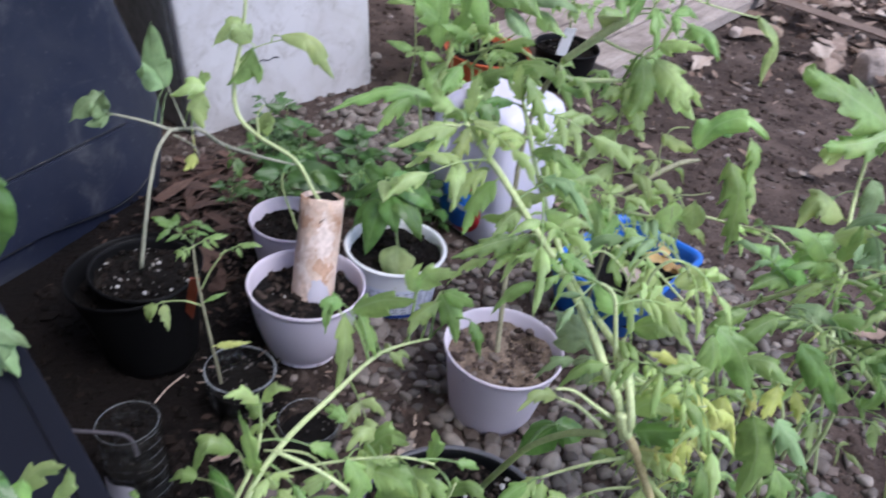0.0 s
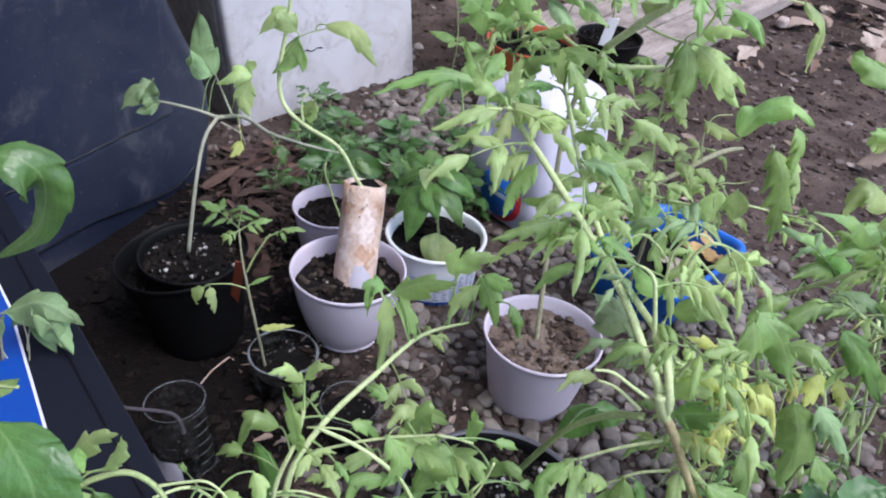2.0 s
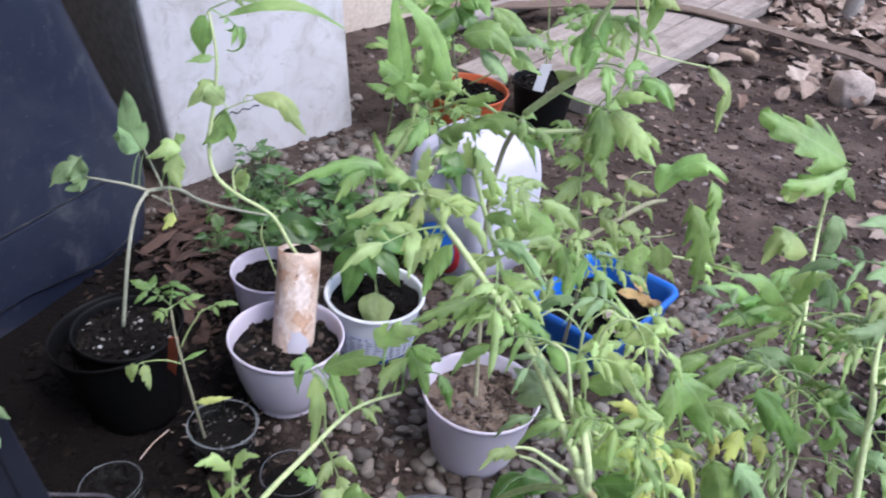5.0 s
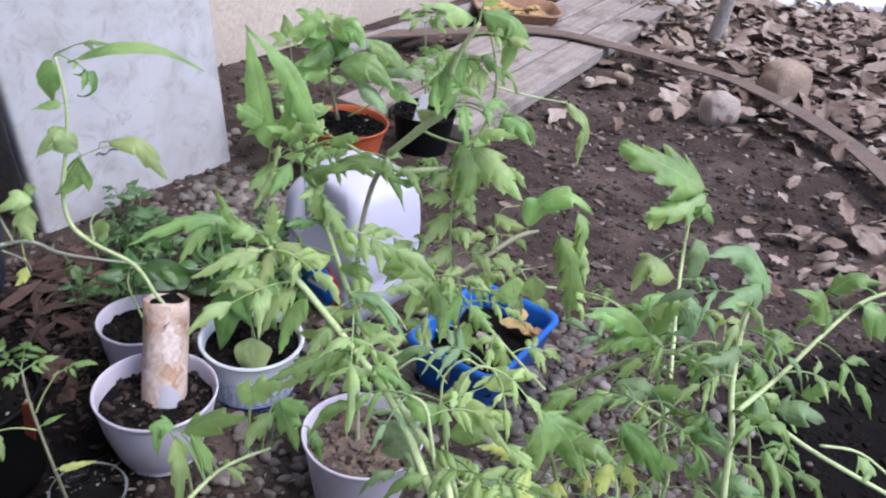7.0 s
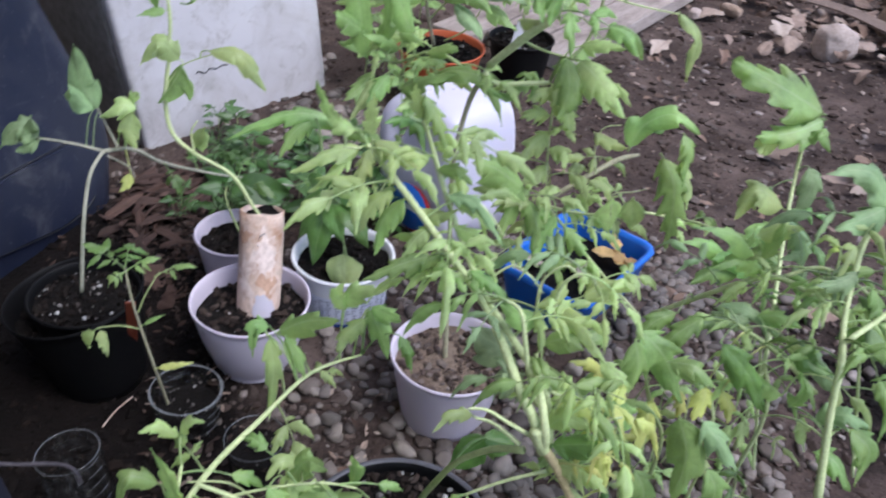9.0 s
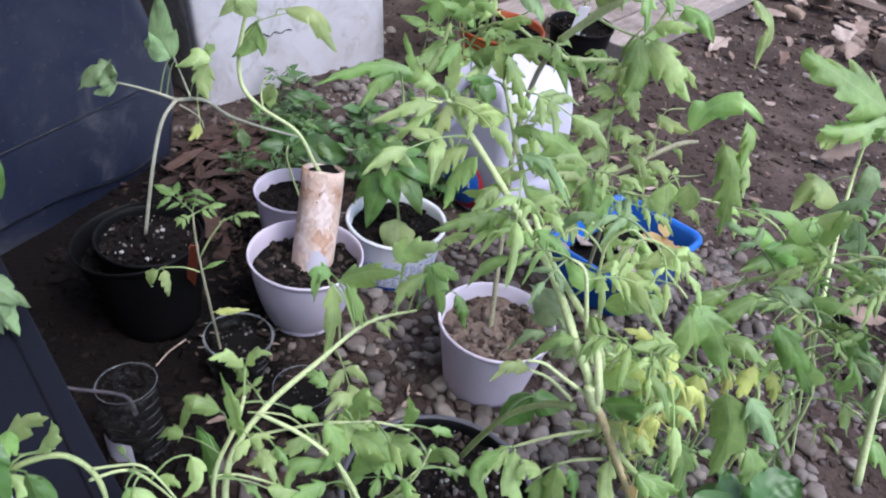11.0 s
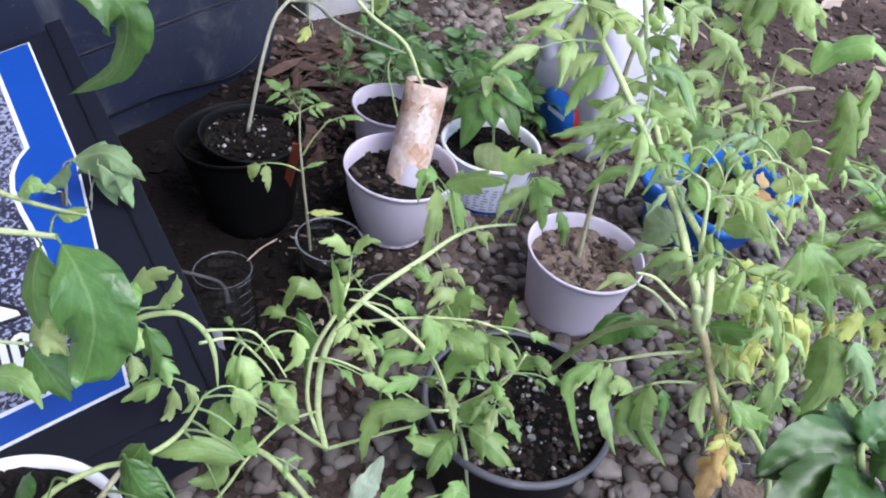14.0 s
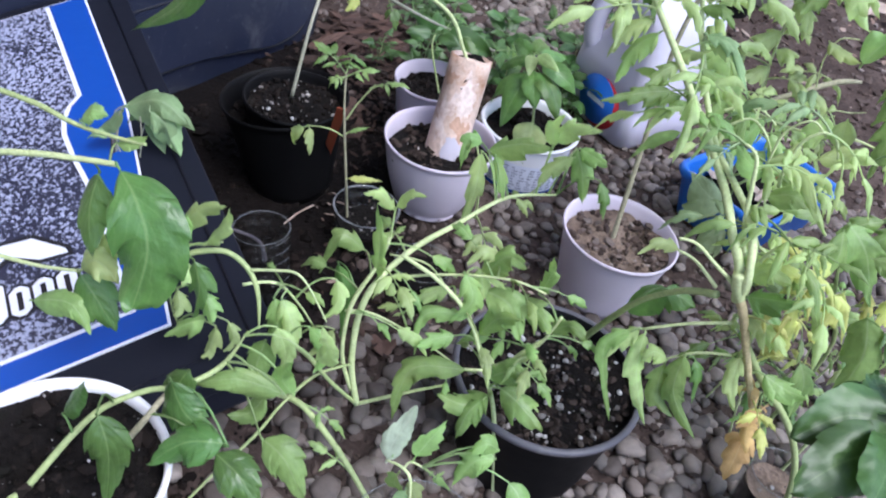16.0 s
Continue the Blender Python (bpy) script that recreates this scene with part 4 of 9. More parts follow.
    V, F, UV = [], [], []
    for k in range(120):
        x, y = g.gauss(-0.305, 0.035), g.gauss(0.99, 0.055)
        x = max(x, -0.375)
        a, L = g.gauss(0.5, 0.7), g.uniform(0.035, 0.075)
        d = Vector((math.cos(a), math.sin(a), g.uniform(-0.05, 0.25)))
        blade(V, F, UV, Vector((x, y, ground_height(x, y) + g.uniform(0.004, 0.02))) - d * L * 0.5, d, Vector((g.uniform(-0.5, 0.5), g.uniform(-0.7, 0.3), 1)), L, L * g.uniform(0.1, 0.26), 10, g.uniform(-0.1, 0.7), g.uniform(0.3, 1.3), 0.15, 0.7, g.uniform(-0.4, 0.4))
    tagged(mesh_ob("dead_leaf_heap", V, F, M["husk"], None, "", UV), "heap of limp reddish-brown dead leaves beside the navy bin", "leaf litter", kind="stuff")
    V, F, UV = [], [], []
    for x, y, a, L in ((-0.275, 0.815, 0.3, 0.062), (-0.245, 0.795, 1.2, 0.05), (-0.262, 0.775, 2.4, 0.045), (-0.135, 0.492, 0.4, 0.06), (-0.11, 0.476, 1.9, 0.045)):
        d = Vector((math.cos(a), math.sin(a), 0.12))
        blade(V, F, UV, Vector((x, y, ground_height(x, y) + 0.008)) - d * L * 0.5, d, Vector((0.1, -0.3, 1)), L, L * 0.55, 14, 0.5, 0.7, 0.4, 0.8)
    tagged(mesh_ob("fallen_leaves", V, F, M["husk"], None, "", UV), "broad limp brown leaves fallen between the pots", "leaf litter", kind="stuff")


scatter_ground()


# ---- things ----
def white_appliance():
    t = thing("storage_cabinet", "stained white metal cabinet standing on the soil by the wall", "cabinet", (-0.25, 1.31, 0))
    c, f, b = Vector((-0.395, 1.137, -0.01)), Vector((0.62, 0.785, 0)), Vector((-0.785, 0.62, 0))
    lean = Vector((-0.05, -0.05, 0.62))
    part("body", slab_box(c + b * 0.021, f * 0.37, b * 0.3, lean, 0.012, 3), M["dark_side"], t, "grey-brown body")
    part("door", slab_box(c, f * 0.372, b * 0.02, lean, 0.008, 3), M["enamel"], t, "white enamelled front with grey scuffs", True)
    crack = [(0.110 + 0.006 * k, 0.172 + 0.006 * math.sin(k * 1.7) * (1 - k / 14), 0.0007 + 0.0005 * math.sin(k * 2.3) ** 2) for k in range(11)]
    V, F = tube([(*(c + f * u + lean * v - b * 0.0002), r) for u, v, r in crack], 6, 3)
    mesh_ob("scratch", V, F, M["print_black"], t, "dark wavy chipped scratch")
    return t


def navy_container():
    t = thing("plastic_bin", "large dark navy moulded plastic bin with dusty scuffs", "bin", (-0.5, 0.8, 0))
    far, d, n = Vector((-0.383, 1.0, -0.01)), Vector((-0.35, -0.94, 0)), Vector((-0.94, 0.35, 0))
    up = Vector((-0.10, 0.02, 0.6))
    levels = [(-0.04, -0.004, 0.012), (0.03, -0.008, 0.006), (0.07, -0.014, 0.002), (0.144, -0.03, 0.0), (0.2, -0.034, 0.0), (0.28, -0.027, 0.0), (0.35, -0.013, 0.0), (0.41, -0.004, 0.0), (0.6, 0.02, 0.004), (1.0, 0.05, 0.01), (1.4, 0.08, 0.02), (1.45, 0.11, 0.05)]
    V, F, rad, q = [], [], 0.045, 7
    for b, e, inset in levels:
        x0, x1, y0, y1 = e, 0.62, inset, 0.42
        for cx, cy, a0 in ((x1, y0, 270), (x1, y1, 0), (x0, y1, 90), (x0, y0, 180)):
            for k in range(q + 1):
                an = radians(a0 + 90 * k / q)
                px = cx + (-rad if cx == x1 else rad) + rad * math.cos(an)
                py = cy + (-rad if cy == y1 else rad) + rad * math.sin(an)
                V.append(tuple(far + d * px + n * py + up * b))
    m = 4 * (q + 1)
    for k in range(len(levels) - 1):
        F += [(k * m + i, k * m + (i + 1) % m, (k + 1) * m + (i + 1) % m, (k + 1) * m + i) for i in range(m)]
    F.append(tuple(range((len(levels) - 1) * m, len(levels) * m)))
    mesh_ob("body", V, F, M["navy"], t)
    # raised lower panel with one rounded end and an open joint round it
    outline = [(0.54, 0.21), (0.255, 0.206), (0.13, 0.203), (0.06, 0.2), (0.036, 0.19), (0.024, 0.165), (0.022, 0.135), (0.03, 0.098), (0.045, 0.068), (0.07, 0.05), (0.114, 0.046), (0.189, 0.066), (0.26, 0.078), (0.54, 0.082)]
    bm = bmesh.new()
    f = bm.faces.new([bm.verts.new(far + d * a + up * b + n * 0.002) for a, b in outline])
    r = bmesh.ops.extrude_face_region(bm, geom=[f])
    for v in [x for x in r["geom"] if isinstance(x, bmesh.types.BMVert)]:
        v.co -= n * 0.006
    bmesh.ops.recalc_face_normals(bm, faces=bm.faces)
    bmesh.ops.bevel(bm, geom=list(bm.edges), offset=0.002, segments=2, affect='EDGES')
    part("panel", bm, M["navy"], t, "slightly raised scuffed lower panel")
    for pts in (outline[:4], outline[8:]):
        V, F = tube([(*(far + d * a + up * (b + (0.003 if pts is not outline[8:] and b > 0.15 else -0.003)) - n * 0.0006), 0.0014) for a, b in pts], 6, 4)
        mesh_ob("joint", V, F, M["print_black"], t, "dark open joint")
    return t


def printed_case():
    t = thing("printed_case", "thin black plastic case propped aslant with a blue-bordered speckled print", "case", (-0.35, 0.35, 0))
    c, up, left = Vector((-0.136, 0.275, 0.184)), Vector((-0.686, 0.727, 0.0)), Vector((-0.727, -0.686, -0.28))
    z = Vector((0, 0, 1))

    def prism(pts, top, bottom, bevel):
        """A plate parallel to the case's slanting top."""
        bm = bmesh.new()
        tp = [bm.verts.new(c + left * p + up * q + z * top) for p, q in pts]
        bt = []
        for v in tp:
            w = v.co + z * (bottom - top)
            bt.append(bm.verts.new(w))
        bm.faces.new(tp)
        bm.faces.new(bt[::-1])
        n = len(tp)
        for k in range(n):
            bm.faces.new((tp[k], bt[k], bt[(k + 1) % n], tp[(k + 1) % n]))
        bmesh.ops.recalc_face_normals(bm, faces=bm.faces)
        if bevel:
            bmesh.ops.bevel(bm, geom=list(bm.edges), offset=bevel, segments=3, affect='EDGES', profile=0.6)
        return bm
    part("body", prism([(0, 0), (0.53, 0), (0.53, 0.52), (0, 0.52)], 0.0, -0.042, 0.006), M["black_box"], t, "", True)
    part("rim", prism([(-0.004, -0.004), (0.534, -0.004), (0.534, 0.016), (-0.004, 0.016)], 0.003, -0.012, 0.002), M["black_box"], t, "", True)
    part("rim", prism([(-0.004, 0.0165), (0.012, 0.0165), (0.012, 0.524), (-0.004, 0.524)], 0.003, -0.012, 0.002), M["black_box"], t, "", True)

    def panel(name, pts, mat, lift, label=""):
        return part(name, prism(pts, lift + 0.0012, lift, 0), M[mat], t, label)
    panel("outer_line", [(0.054, 0.053), (0.52, 0.048), (0.52, 0.502), (0.031, 0.502), (0.031, 0.30)], "print_white", 0.0006, "thin white line")
    panel("print_sheet", [(0.056, 0.055), (0.518, 0.05), (0.518, 0.5), (0.033, 0.5), (0.033, 0.30)], "print_blue", 0.0012, "blue border of the print")
    fr = [(0.072, 0.075), (0.51, 0.073), (0.51, 0.498), (0.065, 0.498), (0.062, 0.337), (0.072, 0.326), (0.079, 0.31), (0.082, 0.29), (0.0805, 0.26), (0.076, 0.22)]
    panel("outline", fr, "print_white", 0.0018, "white outline of the field")
    panel("speckled_field", [(p + 0.004 if p < 0.2 else p - 0.002, q + (0.003 if q < 0.1 else 0)) for p, q in fr], "speckle", 0.0024, "black and white speckled field")
    # plain shapes in the place of the emblem and its lettering
    panel("emblem", [(0.100, 0.149), (0.124, 0.152), (0.142, 0.165), (0.165, 0.147), (0.185, 0.147), (0.15, 0.187), (0.122, 0.183), (0.1, 0.158)], "print_black", 0.003, "black edge of the emblem")
    panel("emblem", [(0.103, 0.152), (0.122, 0.155), (0.142, 0.17), (0.163, 0.152), (0.176, 0.151), (0.148, 0.183), (0.124, 0.179), (0.104, 0.157)], "print_white", 0.0036, "white angular emblem")
    for k in range(4):
        for g1, m1, l1, lift in ((0.0, "print_black", "black edge of a lettering block", 0.003), (0.0022, "print_white", "white lettering block", 0.0036)):
            p0, p1 = 0.100 + 0.0155 * k + g1 * 0.5, 0.1155 + 0.0155 * k - g1 * 0.5
            q0, q1 = (0.106 if k else 0.098) + g1, (0.138 if k < 3 else 0.148) - g1
            r = 0.0045
            panel("lettering_block", [(p0 + r, q0), (p1 - r, q0), (p1, q0 + r), (p1, q1 - r), (p1 - r, q1), (p0 + r, q1), (p0, q1 - r), (p0, q0 + r)], m1, lift, l1)
        p0 = 0.100 + 0.0155 * k
        if k < 3:
            panel("lettering_hole", [(p0 + 0.006, 0.113), (p0 + 0.0095, 0.113), (p0 + 0.0095, 0.13), (p0 + 0.006, 0.13)], "print_black", 0.0042)
    return t


white_appliance()
navy_container()
printed_case()


def round_pot(name, label, centre, r, rb, h, mat, soil_mat="potting", fill=0.018, bowl=0.0, foot=0.0, perl=0, lean=(0, 0), lip=0.002, seed=1, group="", wall=0.0013, size=(0.0012, 0.0032), crumb="compost"):
    t = thing(name, label, "plant pot", centre, group)
    V, F = lathe(pot_profile(r, rb, h, wall, lip, bowl, foot), centre, lean)
    mesh_ob("shell", V, F, M[mat], t)
    top = (centre[0] + lean[0] * h, centre[1] + lean[1] * h, centre[2] + h - fill)
    rs = pot_radius(r, rb, h, h - fill, bowl, foot) - wall * 0.6
    soil = soil_disc(top, rs, M[soil_mat], t)
    if perl:
        granules(top, rs * 0.95, perl, soil, seed=seed, size=size)
    crumbs(top, rs * 0.965, int(70000 * r * r) + 60, soil, seed + 50, "clod" if soil_mat == "sandy" else crumb)
    return t


gz = ground_height
round_pot("plant_pot", "lilac plastic bowl-shaped pot holding a card tube", (-0.133, 0.686, gz(-0.133, 0.686) - 0.002), 0.0595, 0.036, 0.089, "lilac", fill=0.02, bowl=0.75, foot=0.002, crumb="compost_brown", perl=36, group="lilac pots", size=(0.0006, 0.0018))
round_pot("plant_pot", "lilac plastic tapered pot with dry crumbly soil", (0.074, 0.646, -0.002), 0.0595, 0.043, 0.088, "lilac", "sandy", 0.017, bowl=0.12, group="lilac pots", lean=(0.03, 0.0))
round_pot("plant_pot", "small lilac plastic pot with dark soil", (-0.178, 0.815, gz(-0.178, 0.815) - 0.002), 0.0465, 0.034, 0.079, "lilac", bowl=0.3, perl=22, group="lilac pots", size=(0.0006, 0.0018))
round_pot("plant_pot", "black nursery pot with perlite-flecked soil", (-0.289, 0.655, 0.004), 0.052, 0.037, 0.112, "black_pot", fill=0.012, perl=110, seed=5, lip=0.002, size=(0.0005, 0.0028))
round_pot("plant_pot", "outer black nursery pot with another pot standing in it", (-0.286, 0.658, -0.002), 0.066, 0.043, 0.112, "black_pot", fill=0.03, lip=0.0015, lean=(-0.14, 0.0))
wide_pot = round_pot("plant_pot", "wide black nursery pot with perlite-rich soil", (0.040, 0.414, -0.002), 0.074, 0.058, 0.103, "black_pot", fill=0.01, perl=420, seed=9, lip=0.004, size=(0.0004, 0.0040), crumb="compost_brown")
round_pot("plant_pot", "orange-red plastic pot with dark soil", (0.036, 1.42, -0.002), 0.075, 0.052, 0.098, "terracotta", fill=0.012, perl=30, seed=2, lip=0.003)
round_pot("plant_pot", "black nursery pot beside the plank", (0.185, 1.53, -0.002), 0.06, 0.048, 0.085, "black_pot", fill=0.012, perl=30, seed=4)
round_pot("plant_pot", "tall white plastic pot filled with dark potting soil", (-0.196, 0.137, -0.002), 0.0555, 0.046, 0.212, "white_tub", fill=0.008, perl=90, seed=6, lip=0.0025, wall=0.002, size=(0.0003, 0.001))
V, F = lathe([(0.0770, 0.0978), (0.0783, 0.0985), (0.0788, 0.1008), (0.0778, 0.1032), (0.0748, 0.1036), (0.0735, 0.1025)], (0.040, 0.414, -0.002))
mesh_ob("rim", V, F, M["grey_rim"], wide_pot, "worn grey rolled rim")


def label_tub():
    c = (-0.052, 0.80, gz(-0.052, 0.8) - 0.003)
    t = round_pot("tub", "white plastic tub with a printed band, holding soil", c, 0.056, 0.046, 0.076, "white_tub", fill=0.014, lip=0.004, perl=50, size=(0.0006, 0.0018))
    V, F = lathe([(0.0502, 0.012), (0.0547, 0.05)], c, segs=56)
    band = mesh_ob("printed_band", V, F, M["print_white"], t, "pale printed band")
    g = random.Random(4)
    for row in range(8):
        z0 = 0.015 + 0.0042 * row
        r = 0.0508 + 0.0045 * (z0 - 0.012) / 0.038
        for k in range(13):
            a0 = -2.75 + k * 0.185 + g.uniform(0, 0.03)
            w = g.uniform(0.06, 0.15)
            V, F = [], []
            for s in range(5):
                a = a0 + w * s / 4
                for zz in (z0, z0 + 0.0014):
                    V.append((c[0] + r * math.cos(a), c[1] + r * math.sin(a), c[2] + zz))
            for s in range(4):
                F.append((2 * s, 2 * s + 2, 2 * s + 3, 2 * s + 1))
            mesh_ob("print_bar", V, F, M["print_grey"], band)
    V, F = lathe([(0.0512, 0.0085), (0.0519, 0.0125)], c, segs=56)
    mesh_ob("print_line", V, F, M["print_blue"], t, "blue printed line")


label_tub()


def card_tube():
    base, top = Vector((-0.128, 0.697, 0.072)), Vector((-0.128, 0.735, 0.177))
    t = thing("card_tube", "brown card tube wrapped in shiny tape, standing in a pot", "tube", base)
    ax = (top - base).normalized()
    s = ax.orthogonal().normalized()
    u = ax.cross(s)
    R, L = 0.0225, (top - base).length

    def shell(r0, r1, z0, z1, a0=0.0, a1=2 * math.pi, rag=0.0, n=40, rows=8, torn=0.0):
        V, F = [], []
        for i in range(rows + 1):
            for k in range(n + 1):
                a = a0 + (a1 - a0) * k / n
                z = z0 + (z1 - z0) * i / rows + (rag * math.sin(5 * a) * (i == rows))
                if torn:
                    a += torn * (2 * k / n - 1) * noise.noise(Vector((z * 90, a0 * 7, 2.0)))
                    z += torn * 0.03 * (2 * i / rows - 1) * noise.noise(Vector((a * 5, z0 * 50, 4.0)))
                r = r0 + 0.0006 * math.sin(3 * a + 40 * z)
                V.append(tuple(base + ax * z + (s * math.cos(a) + u * math.sin(a)) * r))
        for i in range(rows):
            for k in range(n):
                q = i * (n + 1) + k
                F.append((q, q + 1, q + n + 2, q + n + 1))
        return V, F
    V, F = shell(R, R, -0.01, L, rag=0.0006)
    W2, G2 = shell(R - 0.0016, R, -0.01, L, rag=0.0006)
    o = len(V)
    F += [tuple(i + o for i in reversed(f)) for f in G2]
    V += W2
    n = 40
    last = 8 * (n + 1)
    F += [(last + k, last + k + 1, o + last + k + 1, o + last + k) for k in range(n)]
    mesh_ob("tube_wall", V, F, M["card"], t)
    toward = Vector((0.1, -0.8, 0.5))
    a_c = math.atan2(toward.dot(u), toward.dot(s))
    for nm, z0, z1, da, w, mt in (("tape", -0.004, 0.026, 0.3, 0.4, "tape"), ("overlap_flap", 0.0, L - 0.003, -0.15, 0.55, "card"), ("paper_scrap", 0.045, 0.098, 0.35, 0.36, "card_pale"), ("paper_scrap", 0.028, 0.062, -0.62, 0.42, "card_pale"), ("paper_scrap", 0.022, 0.045, 0.45, 0.34, "card_brown"), ("paper_scrap", 0.074, 0.1, -0.7, 0.26, "card_brown")):
        V, F = shell(R + (0.0009 if nm == "tape" else 0.0007 if mt == "card_brown" else 0.0005 if nm == "paper_scrap" else 0.0003), R, z0, z1, a_c + da - w, a_c + da + w, 0.0026, 14, 10, 0.7 if nm == "paper_scrap" else 0.2)
        mesh_ob(nm, V, F, M[mt], t, "shiny clear tape strip" if nm == "tape" else "")
    soil_disc(tuple(base + ax * (L - 0.008)), 0.0205, M["potting"], t, rings=6, segs=20)


card_tube()


def blue_tray():
    c = Vector((0.2235, 0.838, 0.0))
    a, b = Vector((0.61, 0.79, 0)), Vector((-0.79, 0.61, 0))
    t = thing("plastic_tray", "bright blue rectangular plastic tub with soil and dry leaves", "tray", c)

    def ring(hx, hy_, z, rad=0.018, n=6):
        out = []
        for cx, cy, a0 in ((1, 1, 0), (-1, 1, 90), (-1, -1, 180), (1, -1, 270)):
            for k in range(n + 1):
                q = radians(a0 + 90 * k / n)
                out.append(tuple(c + a * (cx * (hx - rad) + rad * math.cos(q)) + b * (cy * (hy_ - rad) + rad * math.sin(q)) + Vector((0, 0, z))))
        return out
    rings = [ring(0.066, 0.046, 0.002), ring(0.069, 0.049, 0.004), ring(0.081, 0.060, 0.072), ring(0.083, 0.062, 0.073), ring(0.086, 0.065, 0.080), ring(0.0845, 0.0635, 0.085), ring(0.080, 0.059, 0.085), ring(0.078, 0.057, 0.079), ring(0.072, 0.052, 0.03)]
    V = [p for r in rings for p in r]
    n = len(rings[0])
    F = [(k * n + i, k * n + (i + 1) % n, (k + 1) * n + (i + 1) % n, (k + 1) * n + i) for k in range(len(rings) - 1) for i in range(n)]
    F.append(tuple(range(n))[::-1])
    mesh_ob("shell", V, F, M["blue"], t)
    V, F = [], []
    for j in range(13):
        for i in range(17):
            x, y = -0.075 + 0.15 * i / 16, -0.055 + 0.11 * j / 12
            p = c + a * x + b * y
            V.append((p[0], p[1], 0.052 + 0.008 * noise.noise(p * 40)))
    F = [(j * 17 + i, j * 17 + i + 1, (j + 1) * 17 + i + 1, (j + 1) * 17 + i) for j in range(12) for i in range(16)]
    mesh_ob("soil", V, F, M["potting"], t)
    g = random.Random(8)
    for k in range(8):
        p = c + a * g.uniform(-0.06, 0.07) + b * g.uniform(-0.045, 0.045) + Vector((0, 0, 0.062))
        V, F, UV = [], [], []
        q = g.uniform(0, 6.3)
        blade(V, F, UV, p, Vector((math.cos(q), math.sin(q), 0.3)), Vector((0.2, -0.2, 1)), 0.035, 0.02, 7, g.uniform(0, 0.8), g.uniform(0, 0.8), 0.3, 0.8)
        mesh_ob("dry_leaf", V, F, M["litter"], t, "", UV)
    for k in range(5):
        p = c + a * g.uniform(0.035, 0.062) + b * g.uniform(-0.045, -0.015) + Vector((0, 0, 0.066 + 0.003 * k))
        V, F, UV = [], [], []
        q = g.uniform(0, 6.3)
        blade(V, F, UV, p, Vector((math.cos(q), math.sin(q), 0.3)), Vector((0.2, -0.2, 1)), 0.03, 0.02, 7, g.uniform(0, 0.8), g.uniform(0, 0.8), 0.3, 0.8)
        mesh_ob("dry_leaf", V, F, M["dry"], t, "", UV)


blue_tray()


def milk_jug():
    c = Vector((0.060, 1.022, 0.0))
    t = thing("plastic_jug", "translucent white plastic jug with a blue and red label", "jug", c)
    rot = radians(47)
    a, b = Vector((math.cos(rot), math.sin(rot), 0)), Vector((-math.sin(rot), math.cos(rot), 0))

    def ring(h, z, rad, pull=0.0, n=6):
        out = []
        for cx, cy, a0 in ((1, 1, 0), (-1, 1, 90), (-1, -1, 180), (1, -1, 270)):
            for k in range(n + 1):
                q = radians(a0 + 90 * k / n)
                p = a * (cx * (h - rad) + rad * math.cos(q)) + b * (cy * (h - rad) + rad * math.sin(q))
                if p.x < -0.02:
                    p.x = -0.02 + (p.x + 0.02) * (1 - pull)
                out.append(tuple(c + p + Vector((0, 0, z))))
        return out
    prof = [(0.060, 0.0, 0.02, 0), (0.067, 0.006, 0.02, 0), (0.069, 0.05, 0.018, 0), (0.0675, 0.054, 0.018, 0), (0.0675, 0.064, 0.018, 0), (0.069, 0.068, 0.018, 0), (0.069, 0.10, 0.018, 0.05), (0.0685, 0.122, 0.018, 0.4), (0.067, 0.148, 0.02, 0.5), (0.064, 0.171, 0.022, 0.45), (0.060, 0.186, 0.024, 0.25), (0.053, 0.193, 0.024, 0.1), (0.04, 0.196, 0.022, 0.1), (0.02, 0.197, 0.0185, 0), (0.0015, 0.1975, 0.001, 0)]
    V = [p for h, z, r, u in prof for p in ring(h, z, r, u)]
    n = 28
    F = [(k * n + i, k * n + (i + 1) % n, (k + 1) * n + (i + 1) % n, (k + 1) * n + i) for k in range(len(prof) - 1) for i in range(n)]
    F.append(tuple(range(n))[::-1])
    mesh_ob("body", V, F, M["jug"], t)
    hd = Vector((-0.97, -0.12, 0))
    hp = lambda x, z: tuple(c + hd * x + Vector((0, 0, z)))
    V, F = tube([(*hp(0.025, 0.187), 0.012), (*hp(0.055, 0.182), 0.0125), (*hp(0.077, 0.163), 0.013), (*hp(0.082, 0.134), 0.013), (*hp(0.078, 0.108), 0.013), (*hp(0.06, 0.09), 0.012)], 12)
    mesh_ob("handle", V, F, M["jug"], t, "hollow moulded handle")
    def disc(name, x, z, r, lift, mat, label):
        V = [tuple(c - a * (0.0695 + lift) + b * (x + r * math.cos(2 * math.pi * k / 32)) + Vector((0, 0, z + r * math.sin(2 * math.pi * k / 32)))) for k in range(32)]
        V += [tuple(Vector(v) + a * 0.001) for v in V]
        F = [tuple(range(32))] + [(k, k + 32, (k + 1) % 32 + 32, (k + 1) % 32) for k in range(32)]
        return mesh_ob(name, V, F, M[mat], t, label)
    disc("label_sticker", -0.010, 0.046, 0.036, 0.001, "print_red", "round red sticker edge")
    sticker = disc("label_sticker", -0.003, 0.048, 0.034, 0.0022, "blue", "round blue sticker")
    part("label_bar", slab_box(c - a * 0.0725 + b * -0.02 + Vector((0, 0, 0.044)), b * 0.034, a * 0.0008, (0, 0, 0.006), 0), M["print_white"], sticker)


milk_jug()


